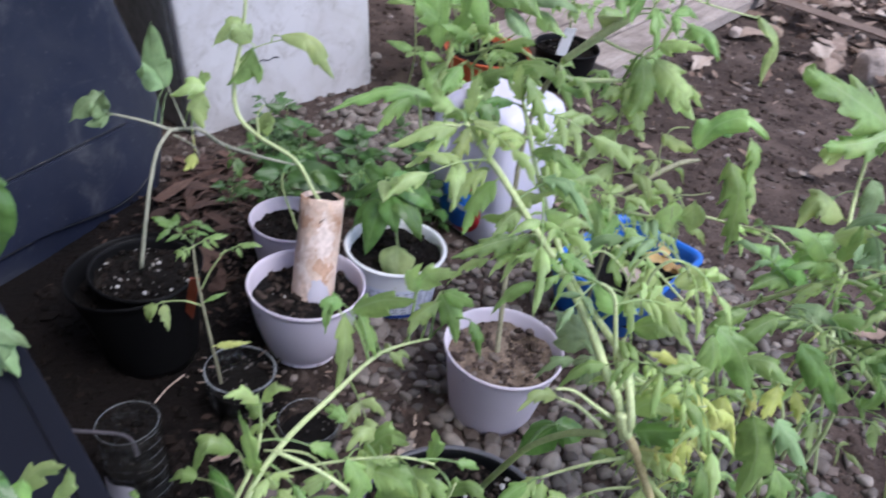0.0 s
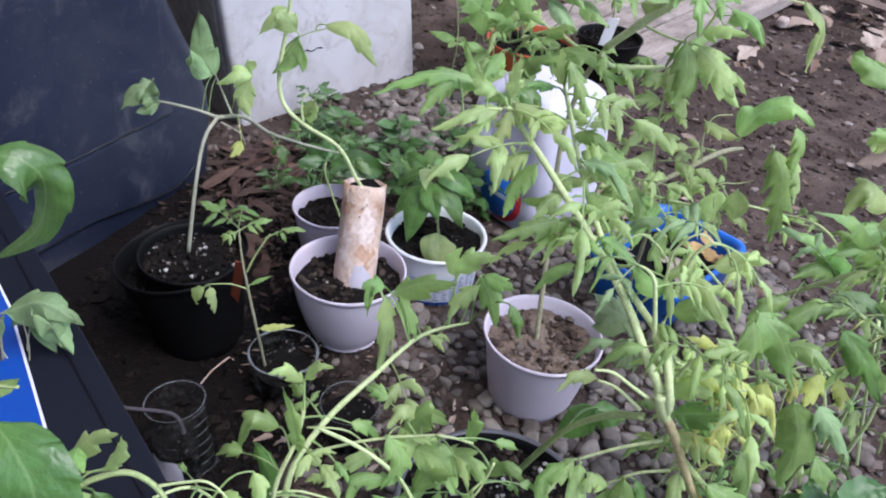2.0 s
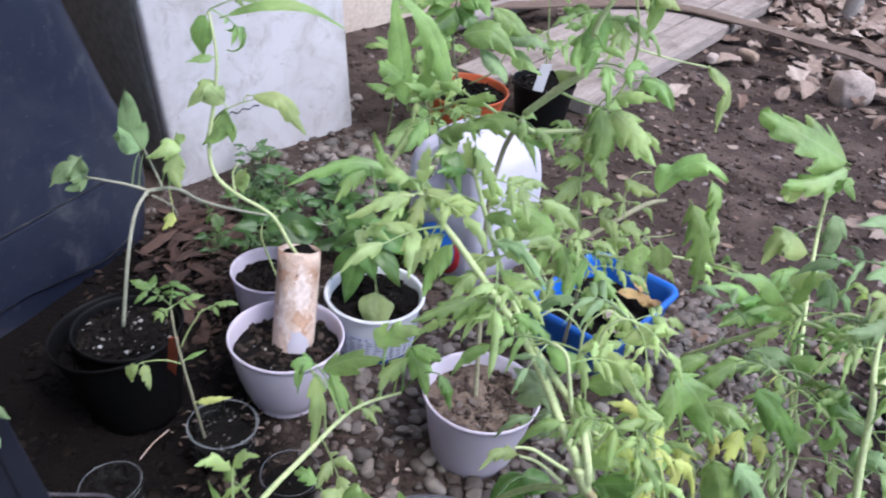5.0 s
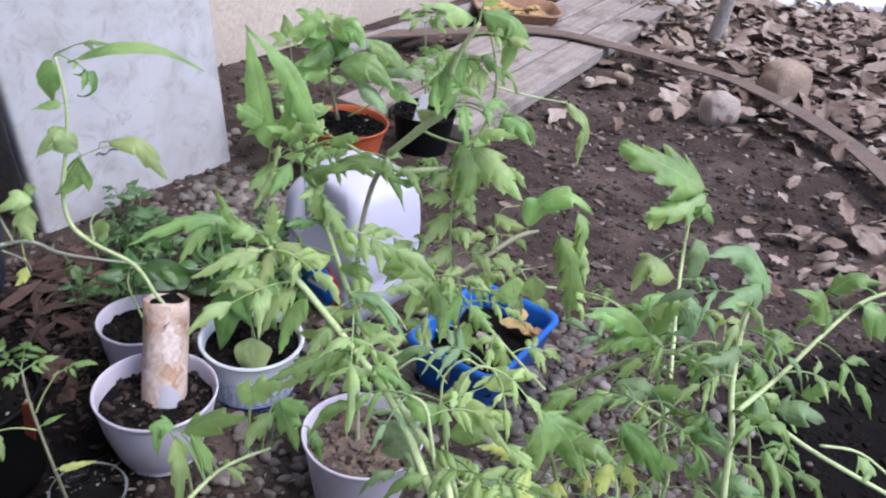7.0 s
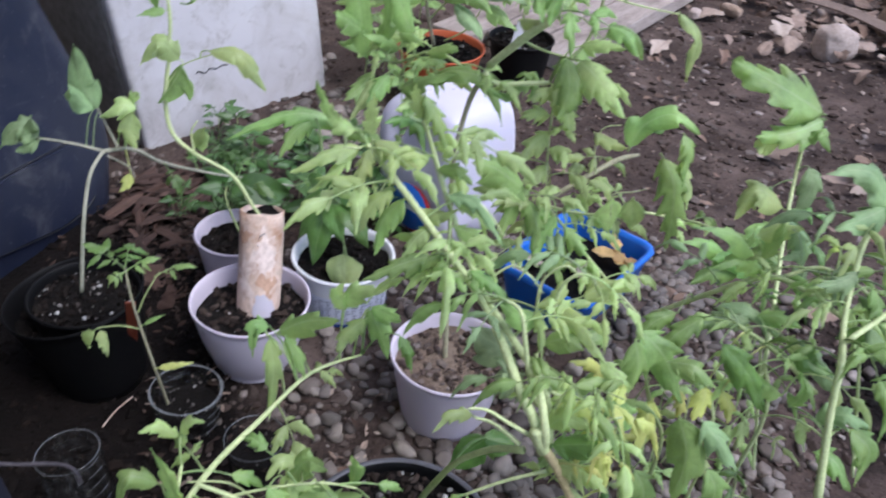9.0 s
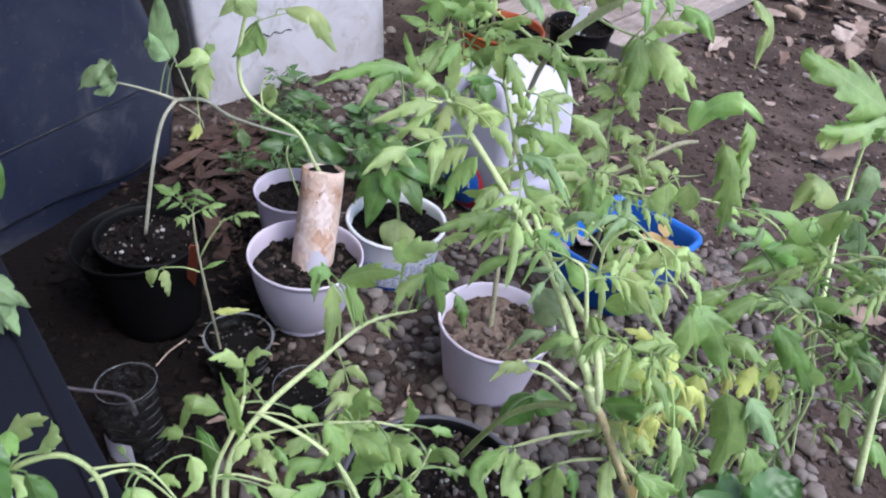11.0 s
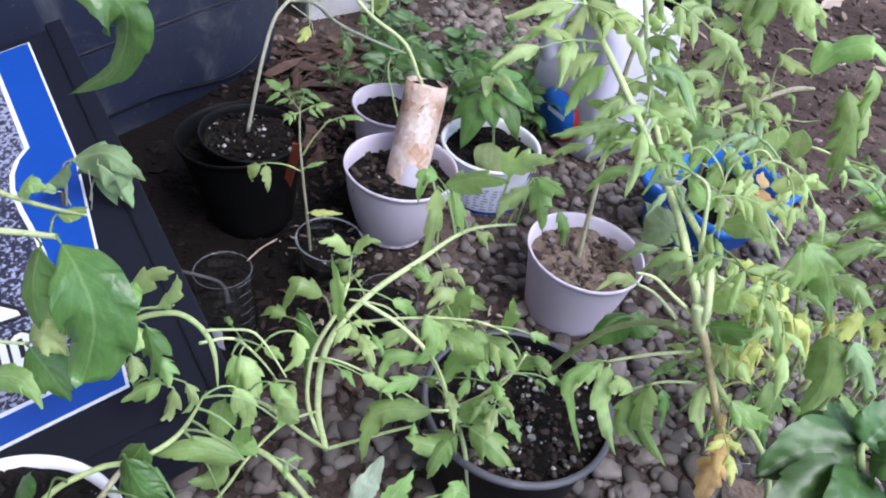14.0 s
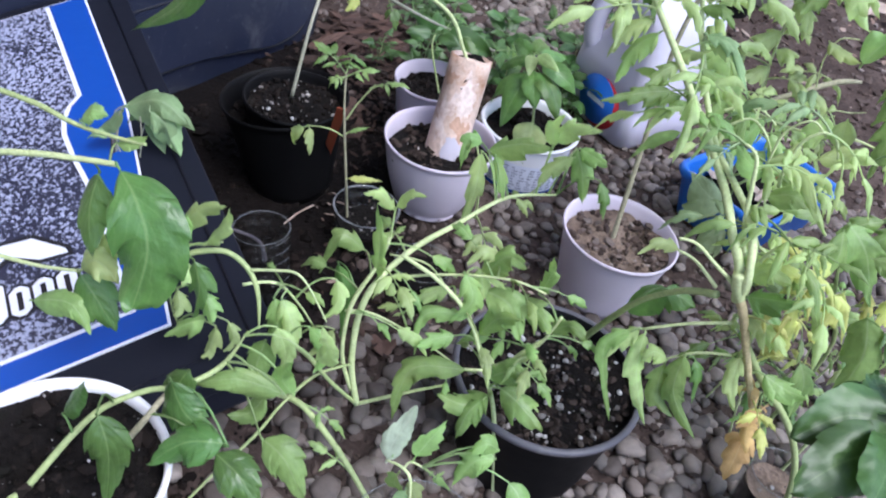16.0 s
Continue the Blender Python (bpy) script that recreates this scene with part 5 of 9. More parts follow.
def clear_cup(label, base, r, rb, h, fill, lean=(0, 0), ribs=0, soil="potting", perl=20, seed=1, crinkle=0.0):
    t = thing("plastic_cup", label, "cup", base, "clear plastic cups")
    n = max(8, ribs * 6)
    wall = [(rb + (r - rb) * k / n + (0.0009 * math.sin(k / n * ribs * 2 * math.pi) if ribs else 0), h * k / n) for k in range(1, n + 1)]
    P = [(0.001, 0.0), (rb, 0.0)] + wall + [(r + 0.0012, h + 0.0006), (r, h + 0.0012)]
    P += [(q - 0.0007, z) for q, z in wall[::-1]] + [(rb - 0.0007, 0.0008), (0.001, 0.0008)]
    V, F = lathe(P, base, lean, 44, crinkle)
    shell = mesh_ob("shell", V, F, M["clear"], t, "clear plastic wall")
    shell.visible_shadow = False
    # An opaque pale ring paints the highlight along the rim.
    ring = [(r - 0.0001, h), (r + 0.0002, h + 0.0003), (r + 0.0004, h + 0.0001), (r + 0.0002, h - 0.0002), (r - 0.0001, h)]
    V, F = lathe(ring, base, lean, 44, crinkle)
    mesh_ob("rim", V, F, M["edge_glint"], t, "pale ring painted as the highlight on the clear rim")
    # Glints are painted as short pale arcs on one side of the ribs.
    for q in range(1, 2 * ribs, 2):
        z = h * (q + 0.5) / (2 * ribs)
        rr = rb + (r - rb) * z / h + 0.0011
        V, F = [], []
        for k in range(13):
            a = radians(-42 + 34 * k / 12 + 5 * math.sin(q * 3))
            for dz in (-0.0003, 0.0003):
                V.append((base[0] + rr * math.cos(a) + lean[0] * z, base[1] + rr * math.sin(a) + lean[1] * z, base[2] + z + dz - (lean[0] * math.cos(a) + lean[1] * math.sin(a)) * rr))
        F = [(2 * k, 2 * k + 2, 2 * k + 3, 2 * k + 1) for k in range(12)]
        mesh_ob("rib", V, F, M["edge_glint"], t, "short pale strip painted as a glint on the rib")
    k = fill / h
    rs = (rb + (r - rb) * k) * (0.94 - 2 * crinkle)
    V, F = lathe([(0.001, 0.002), (rb * 0.9, 0.002), (rs, fill)], base, lean, 32)
    mesh_ob("root_ball", V, F, M["potting" if ribs == 7 else "dark_clod"], t, "dark soil seen through the wall")
    top = (base[0] + lean[0] * fill, base[1] + lean[1] * fill, base[2] + fill)
    disc = soil_disc(top, rs, M[soil], t, rings=8, segs=24, bumpy=0.002)
    granules(top, rs * 0.9, perl, disc, (0.0008, 0.002), 0.002, seed)


clear_cup("ribbed clear plastic bottle end with a dead seedling", (-0.238, 0.487, 0.0), 0.026, 0.027, 0.078, 0.03, (-0.10, 0.02), 7, perl=4, seed=3)
def bottle_strip():
    """Pale strip round the lower front of the bottle end."""
    V, F, n = [], [], 14
    for i in range(4):
        for k in range(n + 1):
            a = radians(225 + 60 * k / n)
            r = 0.0292 + 0.0006 * math.sin(5 * a + i)
            z = 0.006 + 0.0085 * i + 0.002 * math.sin(7 * a)
            V.append((-0.238 + r * math.cos(a) - 0.1 * z, 0.487 + r * math.sin(a), z))
    F = [(i * (n + 1) + k, i * (n + 1) + k + 1, (i + 1) * (n + 1) + k + 1, (i + 1) * (n + 1) + k) for i in range(3) for k in range(n)]
    cup = bpy.data.objects["plastic_cup"]
    mesh_ob("pale_strip", V, F, M["tape"], cup, "crumpled pale bluish strip")


bottle_strip()
clear_cup("crinkled clear plastic cup with soil and a seedling", (-0.180, 0.598, 0.006), 0.034, 0.029, 0.045, 0.024, (0.02, 0.0), 4, perl=30, seed=4, crinkle=0.03)
clear_cup("small clear plastic cup with brown soil", (0.240, 0.412, 0.0), 0.024, 0.021, 0.08, 0.062, (0, 0), 0, "sandy", 10, seed=5)
clear_cup("wide clear plastic tub with brown soil and a pale seedling", (-0.013, 0.222, 0.0), 0.047, 0.038, 0.115, 0.085, (0, 0), 0, "sandy", 14, seed=8)
clear_cup("small clear plastic cup half hidden under leaves", (-0.10, 0.545, 0.0), 0.028, 0.024, 0.05, 0.035, (0, 0), 3, seed=6)


def plant_tag(label, base, tip, w, mat):
    a, b = Vector(base), Vector(tip)
    t = part("plant_tag", slab_box(a, b - a, Vector((w, 0.15 * w, 0)), Vector((0, 0.0012, 0.0006)), 0.0003, 1), M[mat])
    tagged(t, label, "plant tag")


plant_tag("orange plastic plant tag leaning on a black pot", (-0.268, 0.680, 0.000), (-0.221, 0.592, 0.160), 0.009, "orange_tag")
plant_tag("white plastic plant tag stuck in a pot", (0.16, 1.49, 0.07), (0.17, 1.485, 0.13), 0.02, "white_tub")


def planks():
    d, w = Vector((0.565, 0.825, 0)), Vector((-0.825, 0.565, 0))
    start = Vector((0.27, 1.535, 0.005))
    g = random.Random(2)
    for k in range(3):
        s = start + w * (0.1 * k) + d * g.uniform(-0.03, 0.03)
        bm = slab_box((0, 0, 0), (0.094, 0, 0), (0, 1.95, 0), (0, 0, 0.032), 0.003, 2)
        ob = part("plank", bm, M["plank"])
        ob.matrix_world = Matrix.Translation(s + w * 0.094) @ Matrix.Rotation(math.atan2(d.y, d.x) - math.pi / 2, 4, 'Z')
        tagged(ob, "long grey weathered wooden plank lying on the soil", "plank", "planks of the walkway")


planks()


def flat_band(pts, width, mat, name, label, category):
    run = spline([Vector((*p, 0)) for p in pts], 8)
    V, F = [], []
    for i, p in enumerate(run):
        q, o = run[min(i + 1, len(run) - 1)].xyz, run[max(0, i - 1)].xyz
        s = (q - o).normalized().cross(Vector((0, 0, 1))) * width * 0.5
        for e in (-1, 1):
            for z in (0, 0.004):
                V.append((p[0] + s[0] * e, p[1] + s[1] * e, p[2] + z))
    for i in range(len(run) - 1):
        k = i * 4
        for a, b in ((0, 1), (1, 3), (3, 2), (2, 0)):
            F.append((k + a, k + b, k + 4 + b, k + 4 + a))
    ob = mesh_ob(name, V, F, M[mat], None, "", None, False)
    tagged(ob, label, category)


flat_band([(-0.02, 2.05, 0.045), (0.14, 2.12, 0.045), (0.52, 2.25, 0.045), (0.75, 2.16, 0.044), (0.88, 2.075, 0.04), (0.99, 1.95, 0.045), (1.08, 1.67, 0.05), (1.10, 1.45, 0.045), (1.09, 1.25, 0.03)], 0.052, "rust", "metal_strip", "bent rusty brown metal strip lying across planks and soil", "metal strip")


def stone(label, at, size, mat, turn, seed):
    bm = bmesh.new()
    bmesh.ops.create_icosphere(bm, subdivisions=4, radius=1.0)
    rot = Matrix.Rotation(turn, 3, 'Z')
    for v in bm.verts:
        n = v.co.copy()
        p = Vector([math.copysign(abs(k) ** 0.7, k) for k in n])
        p *= 1 + 0.14 * noise.noise(n * 1.6 + Vector((seed, 0, 0))) + 0.04 * noise.noise(n * 5 + Vector((seed, 3, 0)))
        v.co = rot @ Vector((p.x * size[0], p.y * size[1], p.z * size[2])) + Vector(at)
    tagged(part("stone", bm, M[mat], None, "", True), label, "stone")


stone("rounded pale grey stone half sunk in the soil", (0.885, 1.79, 0.03), (0.044, 0.036, 0.04), "stone", 0.3, 1)
stone("angular ochre-brown stone among dead leaves", (1.13, 1.99, 0.03), (0.07, 0.05, 0.064), "ochre_stone", 0.5, 4)
stone("small grey stone on the soil", (0.62, 1.97, 0.01), (0.018, 0.013, 0.012), "stone", 1.0, 6)
stone("flat reddish stone by the plank", (0.72, 2.02, 0.01), (0.03, 0.014, 0.013), "ochre_stone", 2.2, 8)


def posts():
    for x, y, r, h, lx in ((1.10, 2.42, 0.022, 0.5, 0.05), (1.15, 2.46, 0.012, 0.5, -0.06), (1.33, 2.85, 0.012, 0.5, 0.03), (1.92, 2.9, 0.013, 0.5, -0.02)):
        V, F = tube([(x, y, -0.03, r), (x + lx * 0.5, y, h * 0.5, r * 0.95), (x + lx, y, h, r * 0.9)], 10, 4, 0.03)
        ob = mesh_ob("garden_stake", V, F, M["post"])
        tagged(ob, "thin grey wooden stake standing in the soil", "stake", "garden stakes")


posts()


def back_bits():
    V, F = tube([(-0.05, 1.93, 0.03, 0.022), (0.10, 2.12, 0.03, 0.022), (0.45, 2.56, 0.03, 0.022)], 14, 6, 0.02)
    tagged(mesh_ob("pipe", V, F, M["pipe"]), "grey pipe lying along the foot of the wall", "pipe")
    t = thing("planter", "shallow brown plastic planter with dry leaves", "planter", (0.50, 2.42, 0))
    rings = []
    for k, (hx, hy_, z) in enumerate(((0.1, 0.07, 0.003), (0.12, 0.085, 0.06), (0.128, 0.093, 0.062), (0.126, 0.09, 0.068), (0.118, 0.082, 0.066), (0.108, 0.075, 0.03))):
        rings += [(0.50 + hx * math.copysign(abs(math.cos(q)) ** 0.5, math.cos(q)), 2.42 + hy_ * math.copysign(abs(math.sin(q)) ** 0.5, math.sin(q)), z) for q in [2 * math.pi * i / 40 for i in range(40)]]
    F = [(k * 40 + i, k * 40 + (i + 1) % 40, (k + 1) * 40 + (i + 1) % 40, (k + 1) * 40 + i) for k in range(5) for i in range(40)]
    mesh_ob("shell", rings, F, M["card_dark"], t)
    soil_disc((0.50, 2.42, 0.035), 0.085, M["soil"], t)
    g = random.Random(12)
    for k in range(30):
        V, F, UV = [], [], []
        q = g.uniform(0, 6.3)
        p = Vector((0.50 + g.uniform(-0.08, 0.08), 2.42 + g.uniform(-0.055, 0.055), 0.05))
        blade(V, F, UV, p, Vector((math.cos(q), math.sin(q), 0.2)), Vector((0.2, -0.2, 1)), 0.05, 0.028, 7, g.uniform(0, 0.8), g.uniform(0, 0.8), 0.3, 0.8)
        mesh_ob("dry_leaf", V, F, M["dry"], t, "", UV)


back_bits()


def twig(label, pts):
    V, F = tube(pts, 6, 5, 0.08)
    tagged(mesh_ob("twig", V, F, M["card"]), label, "twig", "dry twigs")


twig("thin pale dry twig lying between the cups", [(-0.262, 0.583, 0.004, 0.0007), (-0.255, 0.602, 0.008, 0.0008), (-0.246, 0.625, 0.006, 0.0008)])
twig("straw-coloured dry stalk lying on the pebbles", [(-0.153, 0.656, 0.008, 0.001), (-0.134, 0.673, 0.030, 0.0011), (-0.121, 0.735, 0.030, 0.001)])


# ---- plants ----
def plant(label, base, category="tomato plant", name="tomato_plant", group="potted seedlings"):
    return thing(name, label, category, base, group)


# seedling growing out of the card tube
p = plant("lanky tomato seedling with a curved pale stem in a card tube", (-0.126, 0.734, 0.168))
stem(p, [(-0.126, 0.734, 0.165, 0.0032), (-0.138, 0.738, 0.179, 0.0034), (-0.160, 0.750, 0.206, 0.0036), (-0.201, 0.765, 0.219, 0.0038), (-0.225, 0.775, 0.235, 0.004), (-0.230, 0.780, 0.267, 0.0042), (-0.223, 0.785, 0.314, 0.0036), (-0.219, 0.790, 0.358, 0.003), (-0.227, 0.800, 0.400, 0.002)], "stem_pale")
stem(p, [(-0.201, 0.765, 0.219, 0.002), (-0.204, 0.770, 0.240, 0.0016), (-0.198, 0.775, 0.251, 0.0012)], "stem_pale")
stem(p, [(-0.227, 0.782, 0.285, 0.0014), (-0.211, 0.790, 0.304, 0.0012), (-0.182, 0.800, 0.314, 0.0009)], "stem")
tomato_leaf(p, (-0.225, 0.800, 0.403), (-0.255, 0.790, 0.346), 0, 0.5, "green", droop=0.4)
tomato_leaf(p, (-0.225, 0.800, 0.403), (-0.178, 0.800, 0.368), 1, 0.4, "green", droop=0.5)
arched_leaf(p, [(-0.216, 0.800, 0.395), (-0.174, 0.800, 0.411), (-0.133, 0.810, 0.410), (-0.095, 0.820, 0.388)], 0.013, "green", 0.25)
tomato_leaf(p, (-0.225, 0.800, 0.403), (-0.184, 0.840, 0.407), 1, 0.3, "green")
tomato_leaf(p, (-0.219, 0.790, 0.358), (-0.243, 0.780, 0.356), 0, 0.5, "green")
lobed_leaf(p, [(-0.210, 0.785, 0.306), (-0.219, 0.781, 0.290), (-0.237, 0.777, 0.266)], 0.035, "green", 3, 0.22)
lobed_leaf(p, [(-0.212, 0.785, 0.310), (-0.230, 0.781, 0.329), (-0.250, 0.777, 0.305)], 0.028, "lime", 3, 0.22)
lobed_leaf(p, [(-0.194, 0.800, 0.316), (-0.160, 0.797, 0.318), (-0.143, 0.795, 0.299), (-0.130, 0.792, 0.281)], 0.023, "lime", 3, 0.22)
lobed_leaf(p, [(-0.205, 0.775, 0.220), (-0.199, 0.771, 0.236), (-0.188, 0.767, 0.250)], 0.016, "lime", 3, 0.22)
lobed_leaf(p, [(-0.203, 0.775, 0.221), (-0.193, 0.771, 0.230), (-0.188, 0.767, 0.244)], 0.015, "lime", 3, 0.22)

# grey forked plant in the black pot
p = plant("sparse tomato plant with a grey forked stem in a black pot", (-0.297, 0.665, 0.118))
stem(p, [(-0.297, 0.665, 0.105, 0.0035), (-0.293, 0.690, 0.174, 0.0034), (-0.292, 0.720, 0.211, 0.0034), (-0.286, 0.745, 0.224, 0.0034)], "stem_grey")
stem(p, [(-0.286, 0.745, 0.224, 0.0032), (-0.307, 0.740, 0.232, 0.0026), (-0.334, 0.735, 0.238, 0.002), (-0.347, 0.735, 0.238, 0.0014)], "stem_grey")
stem(p, [(-0.286, 0.745, 0.224, 0.0038), (-0.266, 0.770, 0.215, 0.0038), (-0.250, 0.800, 0.184, 0.0036), (-0.221, 0.830, 0.159, 0.003), (-0.185, 0.860, 0.136, 0.0026), (-0.127, 0.900, 0.106, 0.002)], "stem_grey")
tomato_leaf(p, (-0.247, 0.800, 0.183), (-0.225, 0.780, 0.161), 1, 0.45, "deep")
tomato_leaf(p, (-0.221, 0.830, 0.159), (-0.235, 0.850, 0.177), 1, 0.5, "deep")
tomato_leaf(p, (-0.185, 0.860, 0.136), (-0.142, 0.840, 0.129), 1, 0.45, "deep")
tomato_leaf(p, (-0.185, 0.860, 0.136), (-0.180, 0.900, 0.144), 1, 0.5, "deep")
tomato_leaf(p, (-0.127, 0.900, 0.106), (-0.081, 0.920, 0.107), 1, 0.4, "deep")
lobed_leaf(p, [(-0.290, 0.760, 0.261), (-0.301, 0.756, 0.291), (-0.300, 0.752, 0.332)], 0.034, "wilt", 2, 0.2)
lobed_leaf(p, [(-0.293, 0.755, 0.264), (-0.301, 0.751, 0.276), (-0.310, 0.747, 0.293)], 0.022, "wilt", 2, 0.2)
lobed_leaf(p, [(-0.342, 0.735, 0.239), (-0.360, 0.731, 0.250), (-0.381, 0.727, 0.227)], 0.029, "wilt", 2, 0.2)
lobed_leaf(p, [(-0.345, 0.735, 0.237), (-0.348, 0.731, 0.247), (-0.342, 0.727, 0.267)], 0.022, "wilt", 2, 0.2)
lobed_leaf(p, [(-0.340, 0.730, 0.239), (-0.351, 0.726, 0.235), (-0.362, 0.722, 0.229)], 0.016, "wilt", 2, 0.2)
lobed_leaf(p, [(-0.252, 0.760, 0.267), (-0.267, 0.756, 0.271), (-0.287, 0.752, 0.258)], 0.024, "lime", 2, 0.2)
lobed_leaf(p, [(-0.251, 0.750, 0.268), (-0.257, 0.746, 0.250), (-0.250, 0.742, 0.232)], 0.023, "lime", 2, 0.2)
lobed_leaf(p, [(-0.262, 0.745, 0.201), (-0.267, 0.741, 0.192), (-0.272, 0.737, 0.183)], 0.014, "yellow", 2, 0.2)
lobed_leaf(p, [(-0.262, 0.770, 0.267), (-0.258, 0.766, 0.276), (-0.249, 0.762, 0.283)], 0.018, "lime", 2, 0.2)
stem(p, [(-0.270, 0.745, 0.228, 0.0022), (-0.282, 0.755, 0.246, 0.0018), (-0.289, 0.755, 0.266, 0.0014)], "stem_grey")
stem(p, [(-0.283, 0.745, 0.219, 0.0016), (-0.263, 0.745, 0.209, 0.0013), (-0.258, 0.745, 0.196, 0.0010)], "stem_grey")

# small seedling in the crinkled cup
p = plant("young upright tomato seedling in a clear plastic cup", (-0.198, 0.599, 0.034), group="potted seedlings")
stem(p, [(-0.198, 0.599, 0.02, 0.0027), (-0.201, 0.592, 0.066, 0.0026), (-0.208, 0.590, 0.122, 0.0024), (-0.214, 0.592, 0.165, 0.0021), (-0.217, 0.596, 0.196, 0.0015)], "stem_old")
stem(p, [(-0.210, 0.591, 0.151, 0.0016), (-0.202, 0.595, 0.170, 0.0015), (-0.189, 0.600, 0.192, 0.001)], "stem")
stem(p, [(-0.210, 0.590, 0.132, 0.0013), (-0.225, 0.585, 0.139, 0.0012), (-0.243, 0.580, 0.139, 0.001)], "stem")
tomato_leaf(p, (-0.217, 0.596, 0.196), (-0.247, 0.600, 0.215), 2, 0.35, "deep", droop=0.15)
tomato_leaf(p, (-0.217, 0.596, 0.196), (-0.222, 0.630, 0.203), 2, 0.4, "deep")
tomato_leaf(p, (-0.217, 0.596, 0.193), (-0.192, 0.600, 0.207), 2, 0.4, "green")
tomato_leaf(p, (-0.216, 0.596, 0.193), (-0.227, 0.580, 0.193), 2, 0.45, "green")
tomato_leaf(p, (-0.194, 0.600, 0.186), (-0.165, 0.610, 0.197), 1, 0.4, "green")
tomato_leaf(p, (-0.243, 0.580, 0.139), (-0.270, 0.570, 0.113), 0, 0.45, "lime")
tomato_leaf(p, (-0.243, 0.580, 0.139), (-0.233, 0.570, 0.118), 0, 0.6, "lime")
tomato_leaf(p, (-0.203, 0.590, 0.083), (-0.174, 0.585, 0.096), 0, 0.3, "yellow")
tomato_leaf(p, (-0.208, 0.590, 0.136), (-0.193, 0.588, 0.151), 0, 0.3, "green")

# seedling in the small lilac pot
p = plant("broad-leaved pepper seedling in a small lilac pot", (-0.17, 0.82, 0.075), "pepper plant", "pepper_plant")
stem(p, [(-0.168, 0.815, 0.07, 0.0022), (-0.191, 0.830, 0.119, 0.002), (-0.193, 0.840, 0.135, 0.0016)], "stem")
for tip in ((-0.223, 0.820, 0.141), (-0.159, 0.830, 0.137), (-0.203, 0.880, 0.145), (-0.119, 0.860, 0.123), (-0.227, 0.870, 0.137), (-0.156, 0.880, 0.131)):
    plain_leaf(p, (-0.193, 0.840, 0.135), tip, 0.5, "gloss", 0.3)

# pepper in the white tub
p = plant("bushy pepper plant with glossy leaves in a white tub", (-0.045, 0.80, 0.07), "pepper plant", "pepper_plant")
stem(p, [(-0.045, 0.80, 0.06, 0.0025), (-0.056, 0.810, 0.106, 0.0024), (-0.064, 0.815, 0.135, 0.0022), (-0.071, 0.820, 0.153, 0.0016)], "stem")
for b, tip, w, m in (((-0.069, 0.820, 0.146), (-0.085, 0.770, 0.094), 0.45, "deep"), ((-0.069, 0.820, 0.146), (-0.056, 0.775, 0.126), 0.55, "deep"),
                     ((-0.069, 0.820, 0.146), (-0.018, 0.780, 0.127), 0.5, "deep"), ((-0.070, 0.820, 0.149), (-0.013, 0.810, 0.145), 0.45, "deep"),
                     ((-0.071, 0.820, 0.153), (-0.110, 0.820, 0.134), 0.4, "deep"), ((-0.071, 0.820, 0.153), (-0.067, 0.870, 0.162), 0.45, "deep"),
                     ((-0.071, 0.820, 0.153), (-0.104, 0.860, 0.149), 0.4, "deep"), ((-0.071, 0.820, 0.153), (-0.035, 0.850, 0.154), 0.42, "deep"),
                     ((-0.072, 0.825, 0.157), (-0.070, 0.790, 0.151), 0.45, "lime"), ((-0.072, 0.825, 0.157), (-0.045, 0.800, 0.163), 0.4, "lime"),
                     ((-0.052, 0.800, 0.093), (-0.042, 0.745, 0.077), 0.75, "lime"), ((-0.068, 0.820, 0.139), (-0.106, 0.790, 0.110), 0.4, "deep")):
    plain_leaf(p, b, Vector(b) + (Vector(tip) - Vector(b)) * 1.1, w * 0.9, m, 0.4)

# tall plant in the dry lilac pot
p = plant("tall leggy tomato plant with a woody stem in a lilac pot", (0.074, 0.655, 0.075))
stem(p, [(0.072, 0.652, 0.06, 0.0046), (0.068, 0.665, 0.137, 0.0044), (0.065, 0.680, 0.201, 0.0042), (0.062, 0.700, 0.270, 0.004), (0.071, 0.715, 0.327, 0.0042), (0.087, 0.710, 0.367, 0.0048)], "stem_old")
stem(p, [(0.085, 0.710, 0.365, 0.0056), (0.111, 0.690, 0.401, 0.0068), (0.132, 0.680, 0.428, 0.0062), (0.128, 0.670, 0.462, 0.0048), (0.144, 0.660, 0.503, 0.003)], "stem_pale")
stem(p, [(0.073, 0.712, 0.353, 0.003), (0.042, 0.720, 0.368, 0.003), (0.019, 0.730, 0.359, 0.0026), (0.005, 0.735, 0.336, 0.0022)], "stem")
stem(p, [(0.019, 0.730, 0.359, 0.002), (-0.004, 0.740, 0.347, 0.002), (-0.011, 0.750, 0.370, 0.0016), (-0.020, 0.760, 0.386, 0.0012)], "stem")
stem(p, [(0.081, 0.700, 0.363, 0.0042), (0.093, 0.700, 0.353, 0.0040), (0.115, 0.700, 0.355, 0.0038), (0.138, 0.700, 0.358, 0.0036)], "stem_pale")
lobed_leaf(p, [(0.025, 0.720, 0.330), (0.048, 0.711, 0.355), (0.076, 0.702, 0.358), (0.093, 0.694, 0.342), (0.101, 0.685, 0.320)], 0.025, "green", 4, 0.3)
lobed_leaf(p, [(-0.023, 0.730, 0.348), (-0.034, 0.730, 0.412), (-0.042, 0.730, 0.462)], 0.023, "green", 4, 0.05, fold=0.15)
lobed_leaf(p, [(0.018, 0.735, 0.369), (-0.008, 0.735, 0.426), (-0.044, 0.735, 0.464)], 0.022, "green", 4, 0.05, fold=0.15)
lobed_leaf(p, [(0.006, 0.730, 0.364), (-0.008, 0.720, 0.377), (-0.028, 0.710, 0.383)], 0.020, "green", 3, 0.34)
